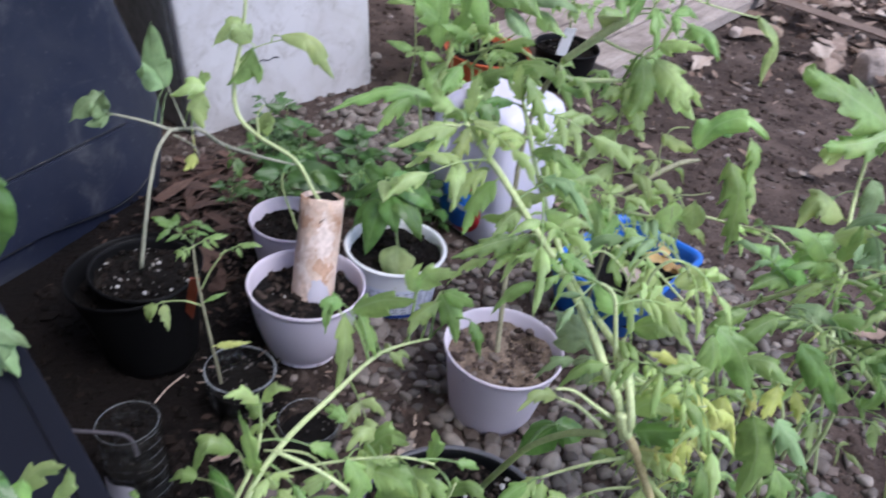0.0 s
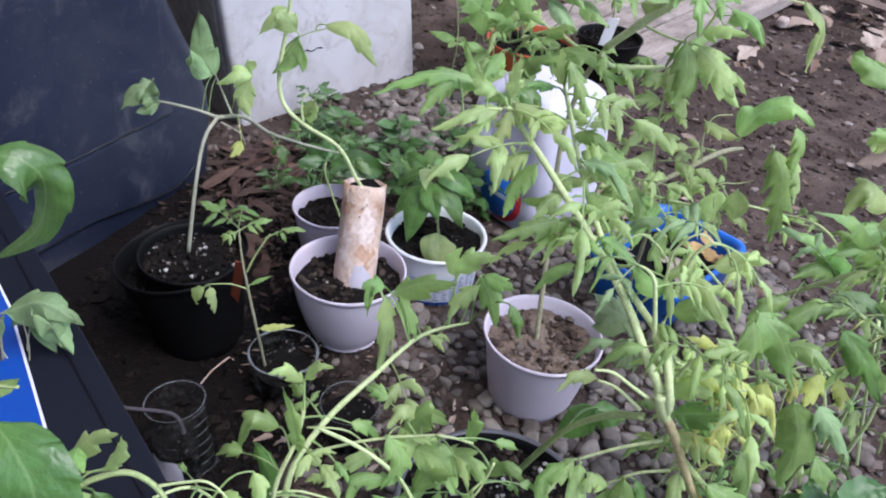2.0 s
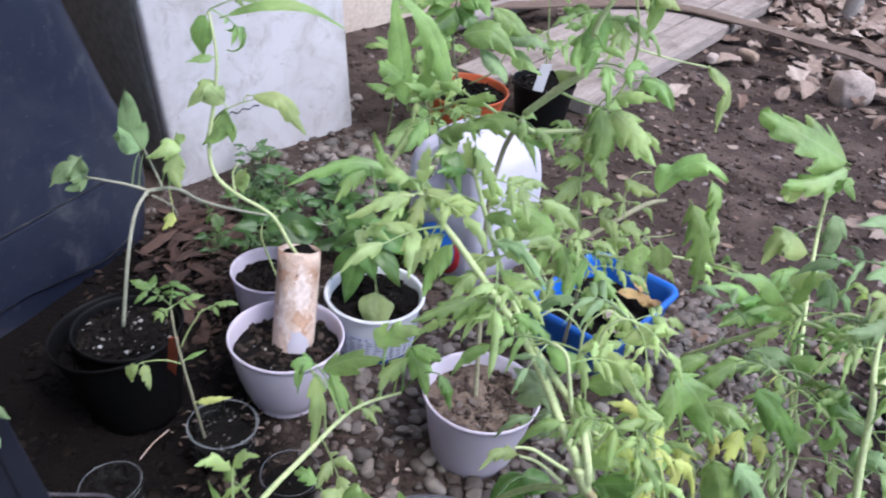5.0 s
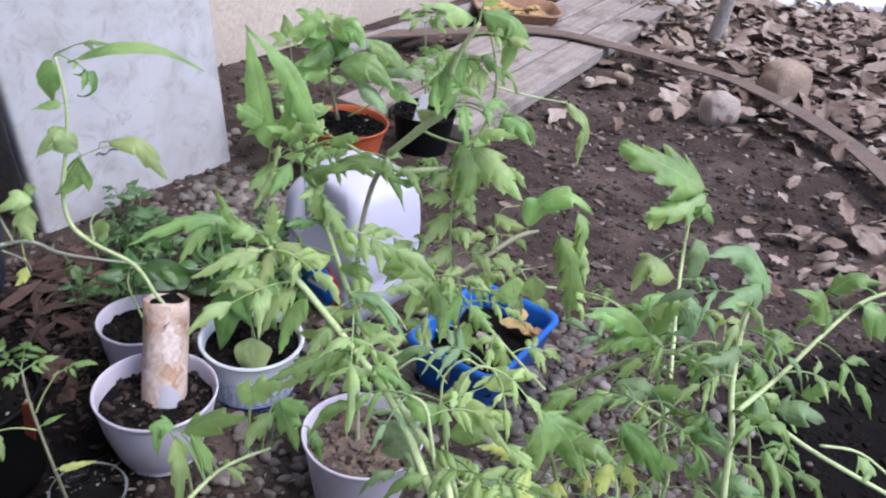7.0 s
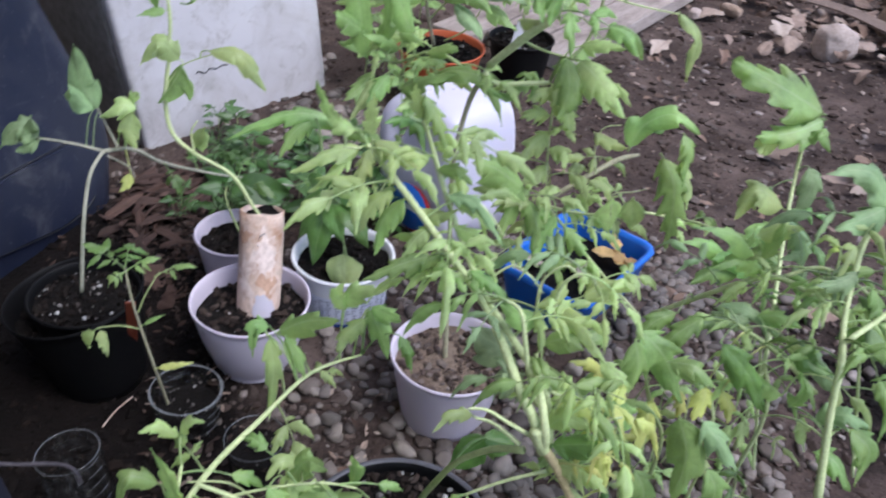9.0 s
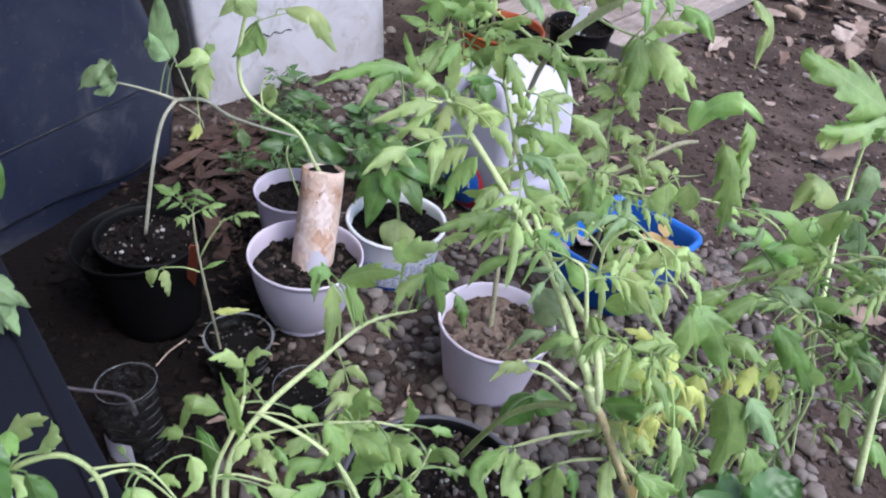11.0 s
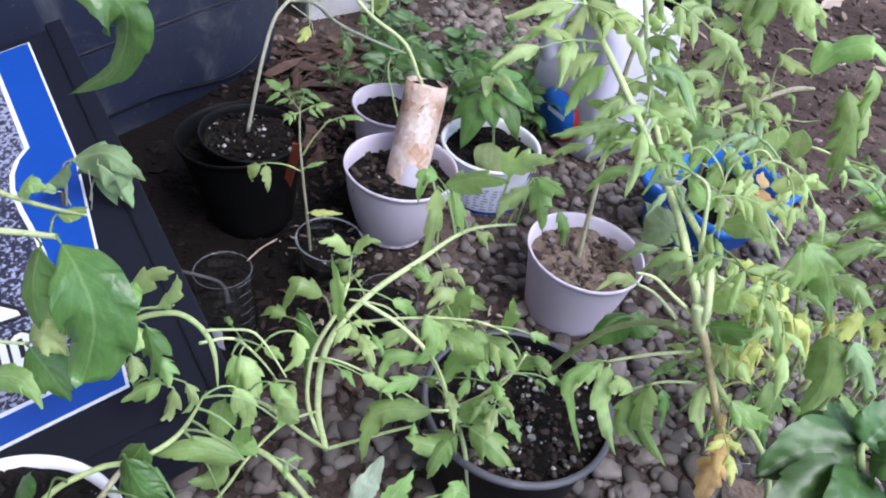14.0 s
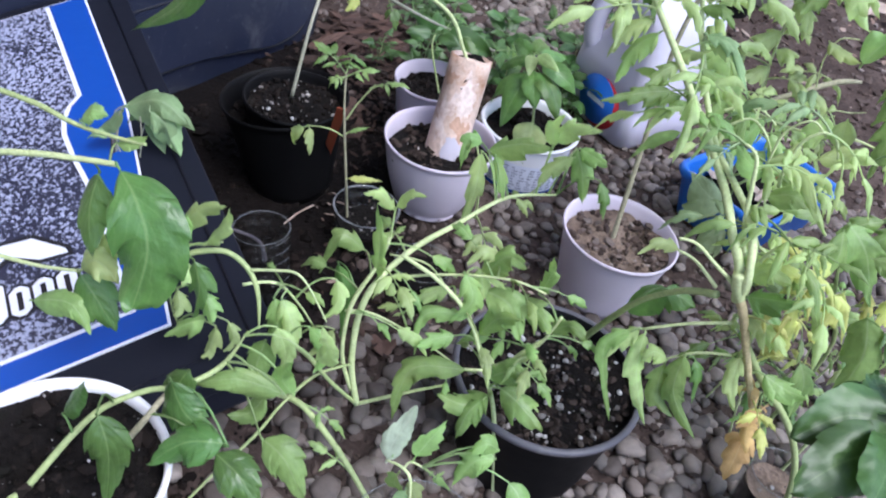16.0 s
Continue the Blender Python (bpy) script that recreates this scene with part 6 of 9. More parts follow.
lobed_leaf(p, [(-0.028, 0.730, 0.378), (-0.041, 0.720, 0.391), (-0.052, 0.710, 0.400)], 0.027, "green", 3, 0.34)
lobed_leaf(p, [(-0.019, 0.730, 0.366), (-0.007, 0.720, 0.393), (-0.006, 0.710, 0.425)], 0.022, "green", 3, 0.34)
lobed_leaf(p, [(-0.016, 0.720, 0.346), (-0.027, 0.710, 0.334), (-0.041, 0.700, 0.324)], 0.028, "green", 3, 0.34)
lobed_leaf(p, [(-0.008, 0.715, 0.343), (-0.022, 0.705, 0.331), (-0.034, 0.695, 0.307)], 0.021, "lime", 3, 0.34)
lobed_leaf(p, [(0.029, 0.720, 0.366), (0.047, 0.710, 0.378), (0.057, 0.700, 0.380)], 0.020, "green", 3, 0.34)
lobed_leaf(p, [(0.007, 0.710, 0.335), (0.028, 0.700, 0.351), (0.058, 0.690, 0.363)], 0.029, "green", 3, 0.34)
lobed_leaf(p, [(0.011, 0.700, 0.326), (0.026, 0.690, 0.318), (0.035, 0.680, 0.289)], 0.032, "deep", 3, 0.34)
lobed_leaf(p, [(0.104, 0.700, 0.411), (0.116, 0.690, 0.415), (0.127, 0.680, 0.420)], 0.016, "lime", 3, 0.34)
lobed_leaf(p, [(0.147, 0.690, 0.388), (0.153, 0.680, 0.362), (0.146, 0.670, 0.338)], 0.033, "green", 3, 0.34)
lobed_leaf(p, [(0.157, 0.690, 0.386), (0.180, 0.680, 0.370), (0.194, 0.670, 0.351)], 0.038, "lime", 3, 0.34)
lobed_leaf(p, [(0.157, 0.690, 0.397), (0.173, 0.680, 0.405), (0.191, 0.670, 0.406)], 0.021, "lime", 3, 0.34)
lobed_leaf(p, [(0.137, 0.680, 0.478), (0.129, 0.670, 0.453), (0.126, 0.660, 0.421)], 0.029, "green", 3, 0.34)
lobed_leaf(p, [(0.145, 0.670, 0.509), (0.172, 0.660, 0.503), (0.164, 0.650, 0.465)], 0.037, "green", 3, 0.34)
lobed_leaf(p, [(0.142, 0.670, 0.503), (0.122, 0.660, 0.513), (0.096, 0.650, 0.517)], 0.025, "lime", 3, 0.34)
lobed_leaf(p, [(0.128, 0.680, 0.458), (0.117, 0.670, 0.442), (0.120, 0.660, 0.424)], 0.022, "green", 3, 0.34)
lobed_leaf(p, [(0.147, 0.670, 0.512), (0.151, 0.660, 0.532), (0.156, 0.650, 0.551)], 0.019, "lime", 3, 0.34)
lobed_leaf(p, [(0.141, 0.680, 0.468), (0.153, 0.670, 0.458), (0.152, 0.660, 0.440)], 0.017, "lime", 3, 0.34)
lobed_leaf(p, [(0.118, 0.710, 0.357), (0.103, 0.700, 0.344), (0.077, 0.690, 0.357)], 0.016, "green", 3, 0.34)
lobed_leaf(p, [(-0.002, 0.715, 0.347), (-0.012, 0.705, 0.335), (-0.020, 0.695, 0.322)], 0.022, "green", 3, 0.34)
lobed_leaf(p, [(0.026, 0.710, 0.341), (0.018, 0.700, 0.329), (0.006, 0.690, 0.324)], 0.020, "lime", 3, 0.34)
lobed_leaf(p, [(0.004, 0.720, 0.382), (0.016, 0.710, 0.386), (0.028, 0.700, 0.381)], 0.015, "green", 3, 0.34)
lobed_leaf(p, [(0.231, 0.690, 0.433), (0.251, 0.690, 0.415), (0.252, 0.690, 0.374)], 0.021, "lime", 4, 0.22)
lobed_leaf(p, [(0.175, 0.690, 0.404), (0.187, 0.690, 0.416), (0.202, 0.690, 0.410), (0.211, 0.690, 0.390)], 0.018, "green", 4, 0.1)
stem(p, [(0.150, 0.690, 0.385, 0.0026), (0.165, 0.700, 0.401, 0.0024), (0.171, 0.700, 0.438, 0.0022), (0.164, 0.700, 0.472, 0.0020), (0.152, 0.700, 0.500, 0.0018)], "stem")
stem(p, [(0.171, 0.700, 0.438, 0.0016), (0.202, 0.700, 0.432, 0.0014), (0.235, 0.700, 0.428, 0.0011)], "stem_pale")
stem(p, [(0.105, 0.700, 0.396, 0.0024), (0.128, 0.700, 0.387, 0.0021), (0.156, 0.700, 0.381, 0.0018)], "stem")
bushy(p, [1], 6, 0.065, ("green", "lime"), 31, 0.5, 1.0)
bushy(p, [2, 3], 4, 0.05, ("green", "lime"), 32, 0.2, 1.0)
bushy(p, [5], 4, 0.05, ("green", "lime"), 33, 0.2, 1.0, (0, 1))


# plant sprawling over the blue tub, with a cut-off stem
p = plant("sprawling tomato plant with a cut stem in the blue tub", (0.19, 0.79, 0.055))
stem(p, [(0.175, 0.775, 0.05, 0.004), (0.173, 0.750, 0.164, 0.004), (0.159, 0.735, 0.211, 0.004), (0.169, 0.740, 0.222, 0.0042), (0.200, 0.760, 0.235, 0.0046), (0.232, 0.780, 0.246, 0.005), (0.254, 0.790, 0.248, 0.003)], "stem_old", segs=10)
stem(p, [(0.160, 0.735, 0.211, 0.0028), (0.202, 0.730, 0.208, 0.0026), (0.260, 0.730, 0.216, 0.0024), (0.311, 0.730, 0.205, 0.002), (0.349, 0.720, 0.202, 0.0012)], "stem_pale")
lobed_leaf(p, [(0.249, 0.700, 0.299), (0.266, 0.693, 0.273), (0.271, 0.687, 0.237), (0.271, 0.680, 0.205)], 0.045, "green", 5, 0.5)
lobed_leaf(p, [(0.269, 0.715, 0.314), (0.277, 0.705, 0.300), (0.274, 0.695, 0.269)], 0.027, "green", 3, 0.4)
lobed_leaf(p, [(0.222, 0.710, 0.293), (0.229, 0.703, 0.324), (0.252, 0.697, 0.340), (0.276, 0.690, 0.326)], 0.039, "green", 3, 0.4)
lobed_leaf(p, [(0.272, 0.710, 0.291), (0.281, 0.700, 0.267), (0.284, 0.690, 0.246)], 0.020, "lime", 3, 0.4)
lobed_leaf(p, [(0.166, 0.720, 0.373), (0.164, 0.710, 0.354), (0.165, 0.700, 0.332)], 0.032, "green", 3, 0.4)
lobed_leaf(p, [(0.172, 0.720, 0.368), (0.194, 0.710, 0.349), (0.211, 0.700, 0.330)], 0.034, "lime", 3, 0.4)
lobed_leaf(p, [(0.188, 0.715, 0.307), (0.202, 0.705, 0.304), (0.217, 0.695, 0.304)], 0.023, "lime", 3, 0.4)
lobed_leaf(p, [(0.129, 0.680, 0.259), (0.100, 0.670, 0.285), (0.076, 0.660, 0.295)], 0.043, "green", 3, 0.4)
lobed_leaf(p, [(0.126, 0.680, 0.264), (0.118, 0.670, 0.245), (0.109, 0.660, 0.213)], 0.031, "green", 3, 0.4)
lobed_leaf(p, [(0.131, 0.680, 0.252), (0.144, 0.670, 0.229), (0.142, 0.660, 0.203)], 0.029, "green", 3, 0.4)
lobed_leaf(p, [(0.148, 0.720, 0.302), (0.134, 0.710, 0.292), (0.122, 0.700, 0.277)], 0.029, "lime", 3, 0.4)
lobed_leaf(p, [(0.147, 0.720, 0.317), (0.132, 0.710, 0.324), (0.118, 0.700, 0.323)], 0.024, "lime", 3, 0.4)
lobed_leaf(p, [(0.147, 0.720, 0.332), (0.161, 0.710, 0.324), (0.164, 0.700, 0.306)], 0.026, "lime", 3, 0.4)
lobed_leaf(p, [(0.148, 0.720, 0.343), (0.132, 0.710, 0.343), (0.120, 0.700, 0.338)], 0.024, "lime", 3, 0.4)
lobed_leaf(p, [(0.150, 0.720, 0.284), (0.162, 0.710, 0.286), (0.165, 0.700, 0.274)], 0.024, "lime", 3, 0.4)
lobed_leaf(p, [(0.151, 0.720, 0.267), (0.139, 0.710, 0.259), (0.128, 0.700, 0.258)], 0.024, "lime", 3, 0.4)
lobed_leaf(p, [(0.149, 0.720, 0.354), (0.147, 0.710, 0.345), (0.143, 0.700, 0.335)], 0.021, "lime", 3, 0.4)
lobed_leaf(p, [(0.182, 0.710, 0.242), (0.192, 0.700, 0.246), (0.200, 0.690, 0.252)], 0.024, "lime", 3, 0.4)
lobed_leaf(p, [(0.174, 0.690, 0.218), (0.186, 0.680, 0.207), (0.197, 0.670, 0.198)], 0.027, "green", 3, 0.4)
lobed_leaf(p, [(0.164, 0.690, 0.230), (0.153, 0.680, 0.210), (0.145, 0.670, 0.183)], 0.025, "green", 3, 0.4)
lobed_leaf(p, [(0.175, 0.680, 0.205), (0.169, 0.670, 0.185), (0.177, 0.660, 0.166)], 0.024, "green", 3, 0.4)
lobed_leaf(p, [(0.137, 0.680, 0.246), (0.114, 0.670, 0.257), (0.100, 0.660, 0.254)], 0.024, "lime", 3, 0.4)
lobed_leaf(p, [(0.193, 0.670, 0.188), (0.208, 0.660, 0.177), (0.214, 0.650, 0.154)], 0.028, "green", 3, 0.4)
lobed_leaf(p, [(0.218, 0.710, 0.241), (0.219, 0.710, 0.224), (0.221, 0.710, 0.204)], 0.028, "lime", 2, 0.05)
lobed_leaf(p, [(0.236, 0.710, 0.243), (0.240, 0.710, 0.226), (0.243, 0.710, 0.209)], 0.025, "lime", 2, 0.05)
stem(p, [(0.153, 0.735, 0.219, 0.0028), (0.181, 0.710, 0.199, 0.0027), (0.211, 0.670, 0.183, 0.0025), (0.244, 0.620, 0.172, 0.0024)], "stem_pale")
stem(p, [(0.199, 0.720, 0.260, 0.0012), (0.193, 0.720, 0.287, 0.0011), (0.197, 0.720, 0.309, 0.0010), (0.213, 0.720, 0.314, 0.0009)], "stem_pale")
stem(p, [(0.156, 0.720, 0.230, 0.0022), (0.151, 0.720, 0.267, 0.0020), (0.148, 0.720, 0.312, 0.0018), (0.149, 0.720, 0.351, 0.0016), (0.159, 0.720, 0.371, 0.0014)], "stem_pale")
stem(p, [(0.220, 0.710, 0.220, 0.0010), (0.217, 0.710, 0.245, 0.0009), (0.235, 0.710, 0.250, 0.0009), (0.248, 0.710, 0.255, 0.0008)], "stem_pale")
stem(p, [(0.124, 0.690, 0.248, 0.0022), (0.139, 0.690, 0.215, 0.0018), (0.148, 0.690, 0.189, 0.0014)], "stem_pale")
bushy(p, [0, 1, 2], 5, 0.055, ("green", "lime", "lime"), 35, 0.2, 0.95)
bushy(p, [4, 6], 6, 0.055, ("lime", "lime", "green"), 34, 0.1, 1.0)


# the big front plant rooted in the small clear cup
p = plant("large pale-stemmed tomato plant leaning out of a small clear cup", (0.24, 0.412, 0.06))
for b, tip in (((0.157, 0.372, 0.212), (0.169, 0.350, 0.202)), ((0.171, 0.372, 0.189), (0.176, 0.340, 0.135)), ((0.173, 0.372, 0.190), (0.169, 0.340, 0.171)), ((0.186, 0.380, 0.178), (0.168, 0.350, 0.187))):
    tomato_leaf(p, b, tip, 1, 0.42, "dry", droop=0.3, limp=0.5)
stem(p, [(0.123, 0.355, 0.276, 0.0056), (0.115, 0.358, 0.299, 0.0052), (0.106, 0.367, 0.311, 0.0048), (0.096, 0.388, 0.324, 0.0046), (0.080, 0.420, 0.336, 0.0041), (0.042, 0.440, 0.377, 0.0038), (0.020, 0.450, 0.400, 0.0034), (0.005, 0.455, 0.416, 0.0031)], "stem_pale", segs=10)
stem(p, [(0.123, 0.354, 0.279, 0.0047), (0.121, 0.352, 0.299, 0.0045), (0.114, 0.372, 0.319, 0.0041), (0.099, 0.395, 0.329, 0.0038), (0.084, 0.420, 0.336, 0.0035), (0.068, 0.440, 0.358, 0.0032), (0.053, 0.455, 0.388, 0.0029), (0.044, 0.460, 0.412, 0.0026), (0.037, 0.465, 0.430, 0.0022)], "stem_pale", segs=10)
stem(p, [(0.122, 0.356, 0.280, 0.0056), (0.132, 0.356, 0.265, 0.0049), (0.149, 0.357, 0.230, 0.0043), (0.169, 0.360, 0.190, 0.0036)], "stem_tan", segs=10)
stem(p, [(0.143, 0.357, 0.243, 0.0042), (0.171, 0.370, 0.204, 0.0043), (0.201, 0.385, 0.168, 0.0044), (0.228, 0.397, 0.127, 0.0044), (0.245, 0.402, 0.088, 0.0045), (0.258, 0.408, 0.041, 0.0046)], "stem", segs=10)
stem(p, [(0.116, 0.353, 0.297, 0.0064), (0.120, 0.353, 0.286, 0.0073), (0.124, 0.353, 0.279, 0.0050)], "stem_pale")
stem(p, [(0.112, 0.357, 0.274, 0.0042), (0.095, 0.370, 0.258, 0.0039), (0.076, 0.385, 0.226, 0.0037), (0.062, 0.400, 0.182, 0.0040), (0.054, 0.415, 0.144, 0.0038)], "stem")
stem(p, [(0.129, 0.360, 0.254, 0.0022), (0.104, 0.360, 0.241, 0.0019), (0.081, 0.360, 0.225, 0.0015)], "stem_pale")
stem(p, [(0.140, 0.360, 0.228, 0.0018), (0.120, 0.360, 0.221, 0.0015), (0.103, 0.360, 0.206, 0.0012)], "stem_pale")
stem(p, [(0.109, 0.357, 0.279, 0.0022), (0.093, 0.362, 0.289, 0.0018), (0.081, 0.362, 0.293, 0.0014)], "stem_pale")
stem(p, [(0.019, 0.450, 0.400, 0.0012), (0.013, 0.450, 0.385, 0.0010), (0.007, 0.450, 0.374, 0.0008)], "stem_pale")
stem(p, [(0.002, 0.450, 0.416, 0.0014), (-0.011, 0.450, 0.415, 0.0011), (-0.021, 0.450, 0.411, 0.0008)], "stem_pale")
stem(p, [(0.054, 0.450, 0.389, 0.0016), (0.069, 0.450, 0.389, 0.0013), (0.083, 0.450, 0.376, 0.0011), (0.092, 0.450, 0.362, 0.0008)], "stem_pale")
stem(p, [(0.083, 0.430, 0.341, 0.0016), (0.097, 0.430, 0.355, 0.0014), (0.110, 0.430, 0.348, 0.0012), (0.119, 0.430, 0.336, 0.0010)], "stem_pale")
stem(p, [(0.100, 0.400, 0.323, 0.0016), (0.111, 0.400, 0.342, 0.0015), (0.112, 0.400, 0.367, 0.0013), (0.123, 0.400, 0.380, 0.0011), (0.134, 0.400, 0.373, 0.0010)], "stem_pale")
stem(p, [(0.128, 0.362, 0.274, 0.0036), (0.127, 0.368, 0.289, 0.0032), (0.123, 0.374, 0.303, 0.0028), (0.117, 0.380, 0.315, 0.0024), (0.114, 0.386, 0.325, 0.0020)], "stem_pale")
stem(p, [(0.118, 0.372, 0.297, 0.0028), (0.110, 0.376, 0.319, 0.0026), (0.105, 0.380, 0.341, 0.0023), (0.102, 0.384, 0.354, 0.0021), (0.098, 0.388, 0.358, 0.0019), (0.091, 0.392, 0.358, 0.0016), (0.083, 0.396, 0.352, 0.0014)], "stem_pale")
stem(p, [(0.119, 0.356, 0.285, 0.0024), (0.102, 0.356, 0.296, 0.0021), (0.087, 0.356, 0.306, 0.0017), (0.076, 0.356, 0.306, 0.0014)], "stem_pale")
stem(p, [(0.124, 0.400, 0.333, 0.0022), (0.122, 0.400, 0.350, 0.0020), (0.124, 0.400, 0.366, 0.0018), (0.132, 0.400, 0.375, 0.0016), (0.140, 0.400, 0.373, 0.0014), (0.146, 0.400, 0.362, 0.0012)], "stem_pale")
stem(p, [(0.130, 0.370, 0.283, 0.0026), (0.128, 0.370, 0.297, 0.0023), (0.133, 0.370, 0.311, 0.0020), (0.145, 0.370, 0.321, 0.0017), (0.159, 0.370, 0.317, 0.0014)], "stem_pale")
stem(p, [(0.126, 0.380, 0.301, 0.0020), (0.138, 0.380, 0.296, 0.0017), (0.153, 0.380, 0.291, 0.0015), (0.168, 0.380, 0.293, 0.0012)], "stem_pale")
stem(p, [(0.081, 0.430, 0.355, 0.0018), (0.088, 0.430, 0.360, 0.0015), (0.101, 0.430, 0.363, 0.0013), (0.113, 0.430, 0.356, 0.0010)], "stem_pale")
stem(p, [(0.146, 0.365, 0.225, 0.0022), (0.146, 0.365, 0.247, 0.0020), (0.151, 0.365, 0.273, 0.0017), (0.158, 0.365, 0.294, 0.0014), (0.167, 0.365, 0.300, 0.0012)], "stem_pale")
lobed_leaf(p, [(0.002, 0.452, 0.416), (-0.017, 0.446, 0.413), (-0.038, 0.440, 0.401)], 0.017, "lime", 4, 0.4)
lobed_leaf(p, [(-0.004, 0.450, 0.413), (-0.014, 0.444, 0.403), (-0.027, 0.438, 0.390)], 0.014, "lime", 4, 0.4)
lobed_leaf(p, [(0.007, 0.448, 0.418), (0.004, 0.442, 0.406), (-0.001, 0.436, 0.392)], 0.015, "lime", 4, 0.4)
lobed_leaf(p, [(-0.000, 0.470, 0.417), (-0.032, 0.466, 0.427), (-0.054, 0.462, 0.423), (-0.079, 0.458, 0.409)], 0.018, "green", 4, 0.4)
lobed_leaf(p, [(-0.027, 0.465, 0.425), (-0.039, 0.459, 0.418), (-0.048, 0.453, 0.402)], 0.016, "green", 4, 0.4)
lobed_leaf(p, [(0.008, 0.455, 0.419), (0.022, 0.449, 0.417), (0.037, 0.443, 0.409)], 0.019, "lime", 4, 0.4)
lobed_leaf(p, [(0.006, 0.460, 0.420), (0.008, 0.454, 0.436), (0.008, 0.448, 0.453)], 0.015, "lime", 4, 0.4)
lobed_leaf(p, [(-0.007, 0.465, 0.422), (-0.016, 0.459, 0.431), (-0.025, 0.453, 0.455)], 0.015, "green", 4, 0.4)
lobed_leaf(p, [(-0.002, 0.458, 0.423), (-0.012, 0.452, 0.431), (-0.016, 0.446, 0.444)], 0.015, "lime", 4, 0.4)
lobed_leaf(p, [(0.023, 0.450, 0.390), (0.010, 0.444, 0.382), (0.002, 0.438, 0.362)], 0.019, "lime", 4, 0.4)
lobed_leaf(p, [(0.029, 0.455, 0.381), (0.016, 0.449, 0.367), (0.013, 0.443, 0.345)], 0.022, "green", 4, 0.4)
lobed_leaf(p, [(0.047, 0.440, 0.372), (0.038, 0.434, 0.367), (0.030, 0.428, 0.353)], 0.016, "lime", 4, 0.4)
lobed_leaf(p, [(0.048, 0.430, 0.358), (0.029, 0.424, 0.353), (0.007, 0.418, 0.343)], 0.019, "green", 4, 0.4)
lobed_leaf(p, [(0.071, 0.425, 0.344), (0.058, 0.419, 0.354), (0.045, 0.413, 0.354)], 0.012, "lime", 4, 0.4)
lobed_leaf(p, [(0.036, 0.460, 0.449), (0.045, 0.454, 0.436), (0.052, 0.448, 0.419)], 0.016, "green", 4, 0.4)
lobed_leaf(p, [(0.037, 0.466, 0.429), (0.033, 0.460, 0.444), (0.031, 0.454, 0.458)], 0.014, "lime", 4, 0.4)
lobed_leaf(p, [(0.032, 0.468, 0.427), (0.022, 0.462, 0.431), (0.014, 0.456, 0.430)], 0.011, "deep", 4, 0.4)
lobed_leaf(p, [(0.039, 0.450, 0.378), (0.051, 0.444, 0.379), (0.062, 0.438, 0.387)], 0.014, "lime", 4, 0.4)
lobed_leaf(p, [(0.054, 0.445, 0.392), (0.072, 0.439, 0.391), (0.092, 0.433, 0.365)], 0.013, "wilt", 4, 0.4)
lobed_leaf(p, [(0.059, 0.445, 0.370), (0.075, 0.439, 0.368), (0.089, 0.433, 0.352)], 0.015, "lime", 4, 0.4)
lobed_leaf(p, [(0.071, 0.420, 0.356), (0.085, 0.414, 0.353), (0.098, 0.408, 0.342)], 0.014, "green", 4, 0.4)
lobed_leaf(p, [(0.043, 0.458, 0.411), (0.030, 0.452, 0.409), (0.019, 0.446, 0.417)], 0.013, "lime", 4, 0.4)
lobed_leaf(p, [(0.047, 0.457, 0.402), (0.059, 0.451, 0.407), (0.069, 0.445, 0.400)], 0.014, "green", 4, 0.4)
lobed_leaf(p, [(0.107, 0.425, 0.290), (0.092, 0.421, 0.300), (0.076, 0.417, 0.314)], 0.028, "soft", 3, 0.12)
lobed_leaf(p, [(0.114, 0.415, 0.281), (0.106, 0.411, 0.277), (0.099, 0.407, 0.264)], 0.024, "soft", 3, 0.12)
lobed_leaf(p, [(0.114, 0.400, 0.342), (0.102, 0.395, 0.345), (0.087, 0.390, 0.360)], 0.015, "green", 3, 0.12)
lobed_leaf(p, [(0.117, 0.390, 0.329), (0.129, 0.385, 0.339), (0.140, 0.380, 0.336)], 0.015, "green", 3, 0.12)
lobed_leaf(p, [(0.075, 0.355, 0.226), (0.062, 0.349, 0.207), (0.085, 0.343, 0.149)], 0.015, "green", 3, 0.35)
lobed_leaf(p, [(0.083, 0.358, 0.226), (0.089, 0.352, 0.192), (0.109, 0.346, 0.153)], 0.021, "lime", 3, 0.35)
lobed_leaf(p, [(0.080, 0.360, 0.226), (0.070, 0.354, 0.216), (0.062, 0.348, 0.196)], 0.018, "lime", 3, 0.35)
lobed_leaf(p, [(0.112, 0.355, 0.221), (0.116, 0.349, 0.189), (0.142, 0.343, 0.160)], 0.022, "green", 3, 0.35)
lobed_leaf(p, [(0.120, 0.360, 0.215), (0.126, 0.354, 0.206), (0.129, 0.348, 0.187)], 0.013, "deep", 3, 0.35)
lobed_leaf(p, [(0.105, 0.360, 0.206), (0.093, 0.354, 0.215), (0.087, 0.348, 0.207)], 0.017, "lime", 3, 0.35)
lobed_leaf(p, [(0.081, 0.365, 0.291), (0.068, 0.359, 0.297), (0.057, 0.353, 0.287)], 0.012, "lime", 3, 0.35)
lobed_leaf(p, [(0.142, 0.352, 0.238), (0.144, 0.346, 0.218), (0.153, 0.340, 0.200)], 0.016, "lime", 3, 0.35)
lobed_leaf(p, [(0.104, 0.360, 0.204), (0.108, 0.354, 0.179), (0.123, 0.348, 0.168)], 0.021, "green", 3, 0.35)
lobed_leaf(p, [(0.096, 0.410, 0.224), (0.083, 0.410, 0.207), (0.072, 0.410, 0.193)], 0.023, "deep", 2, 0.08)
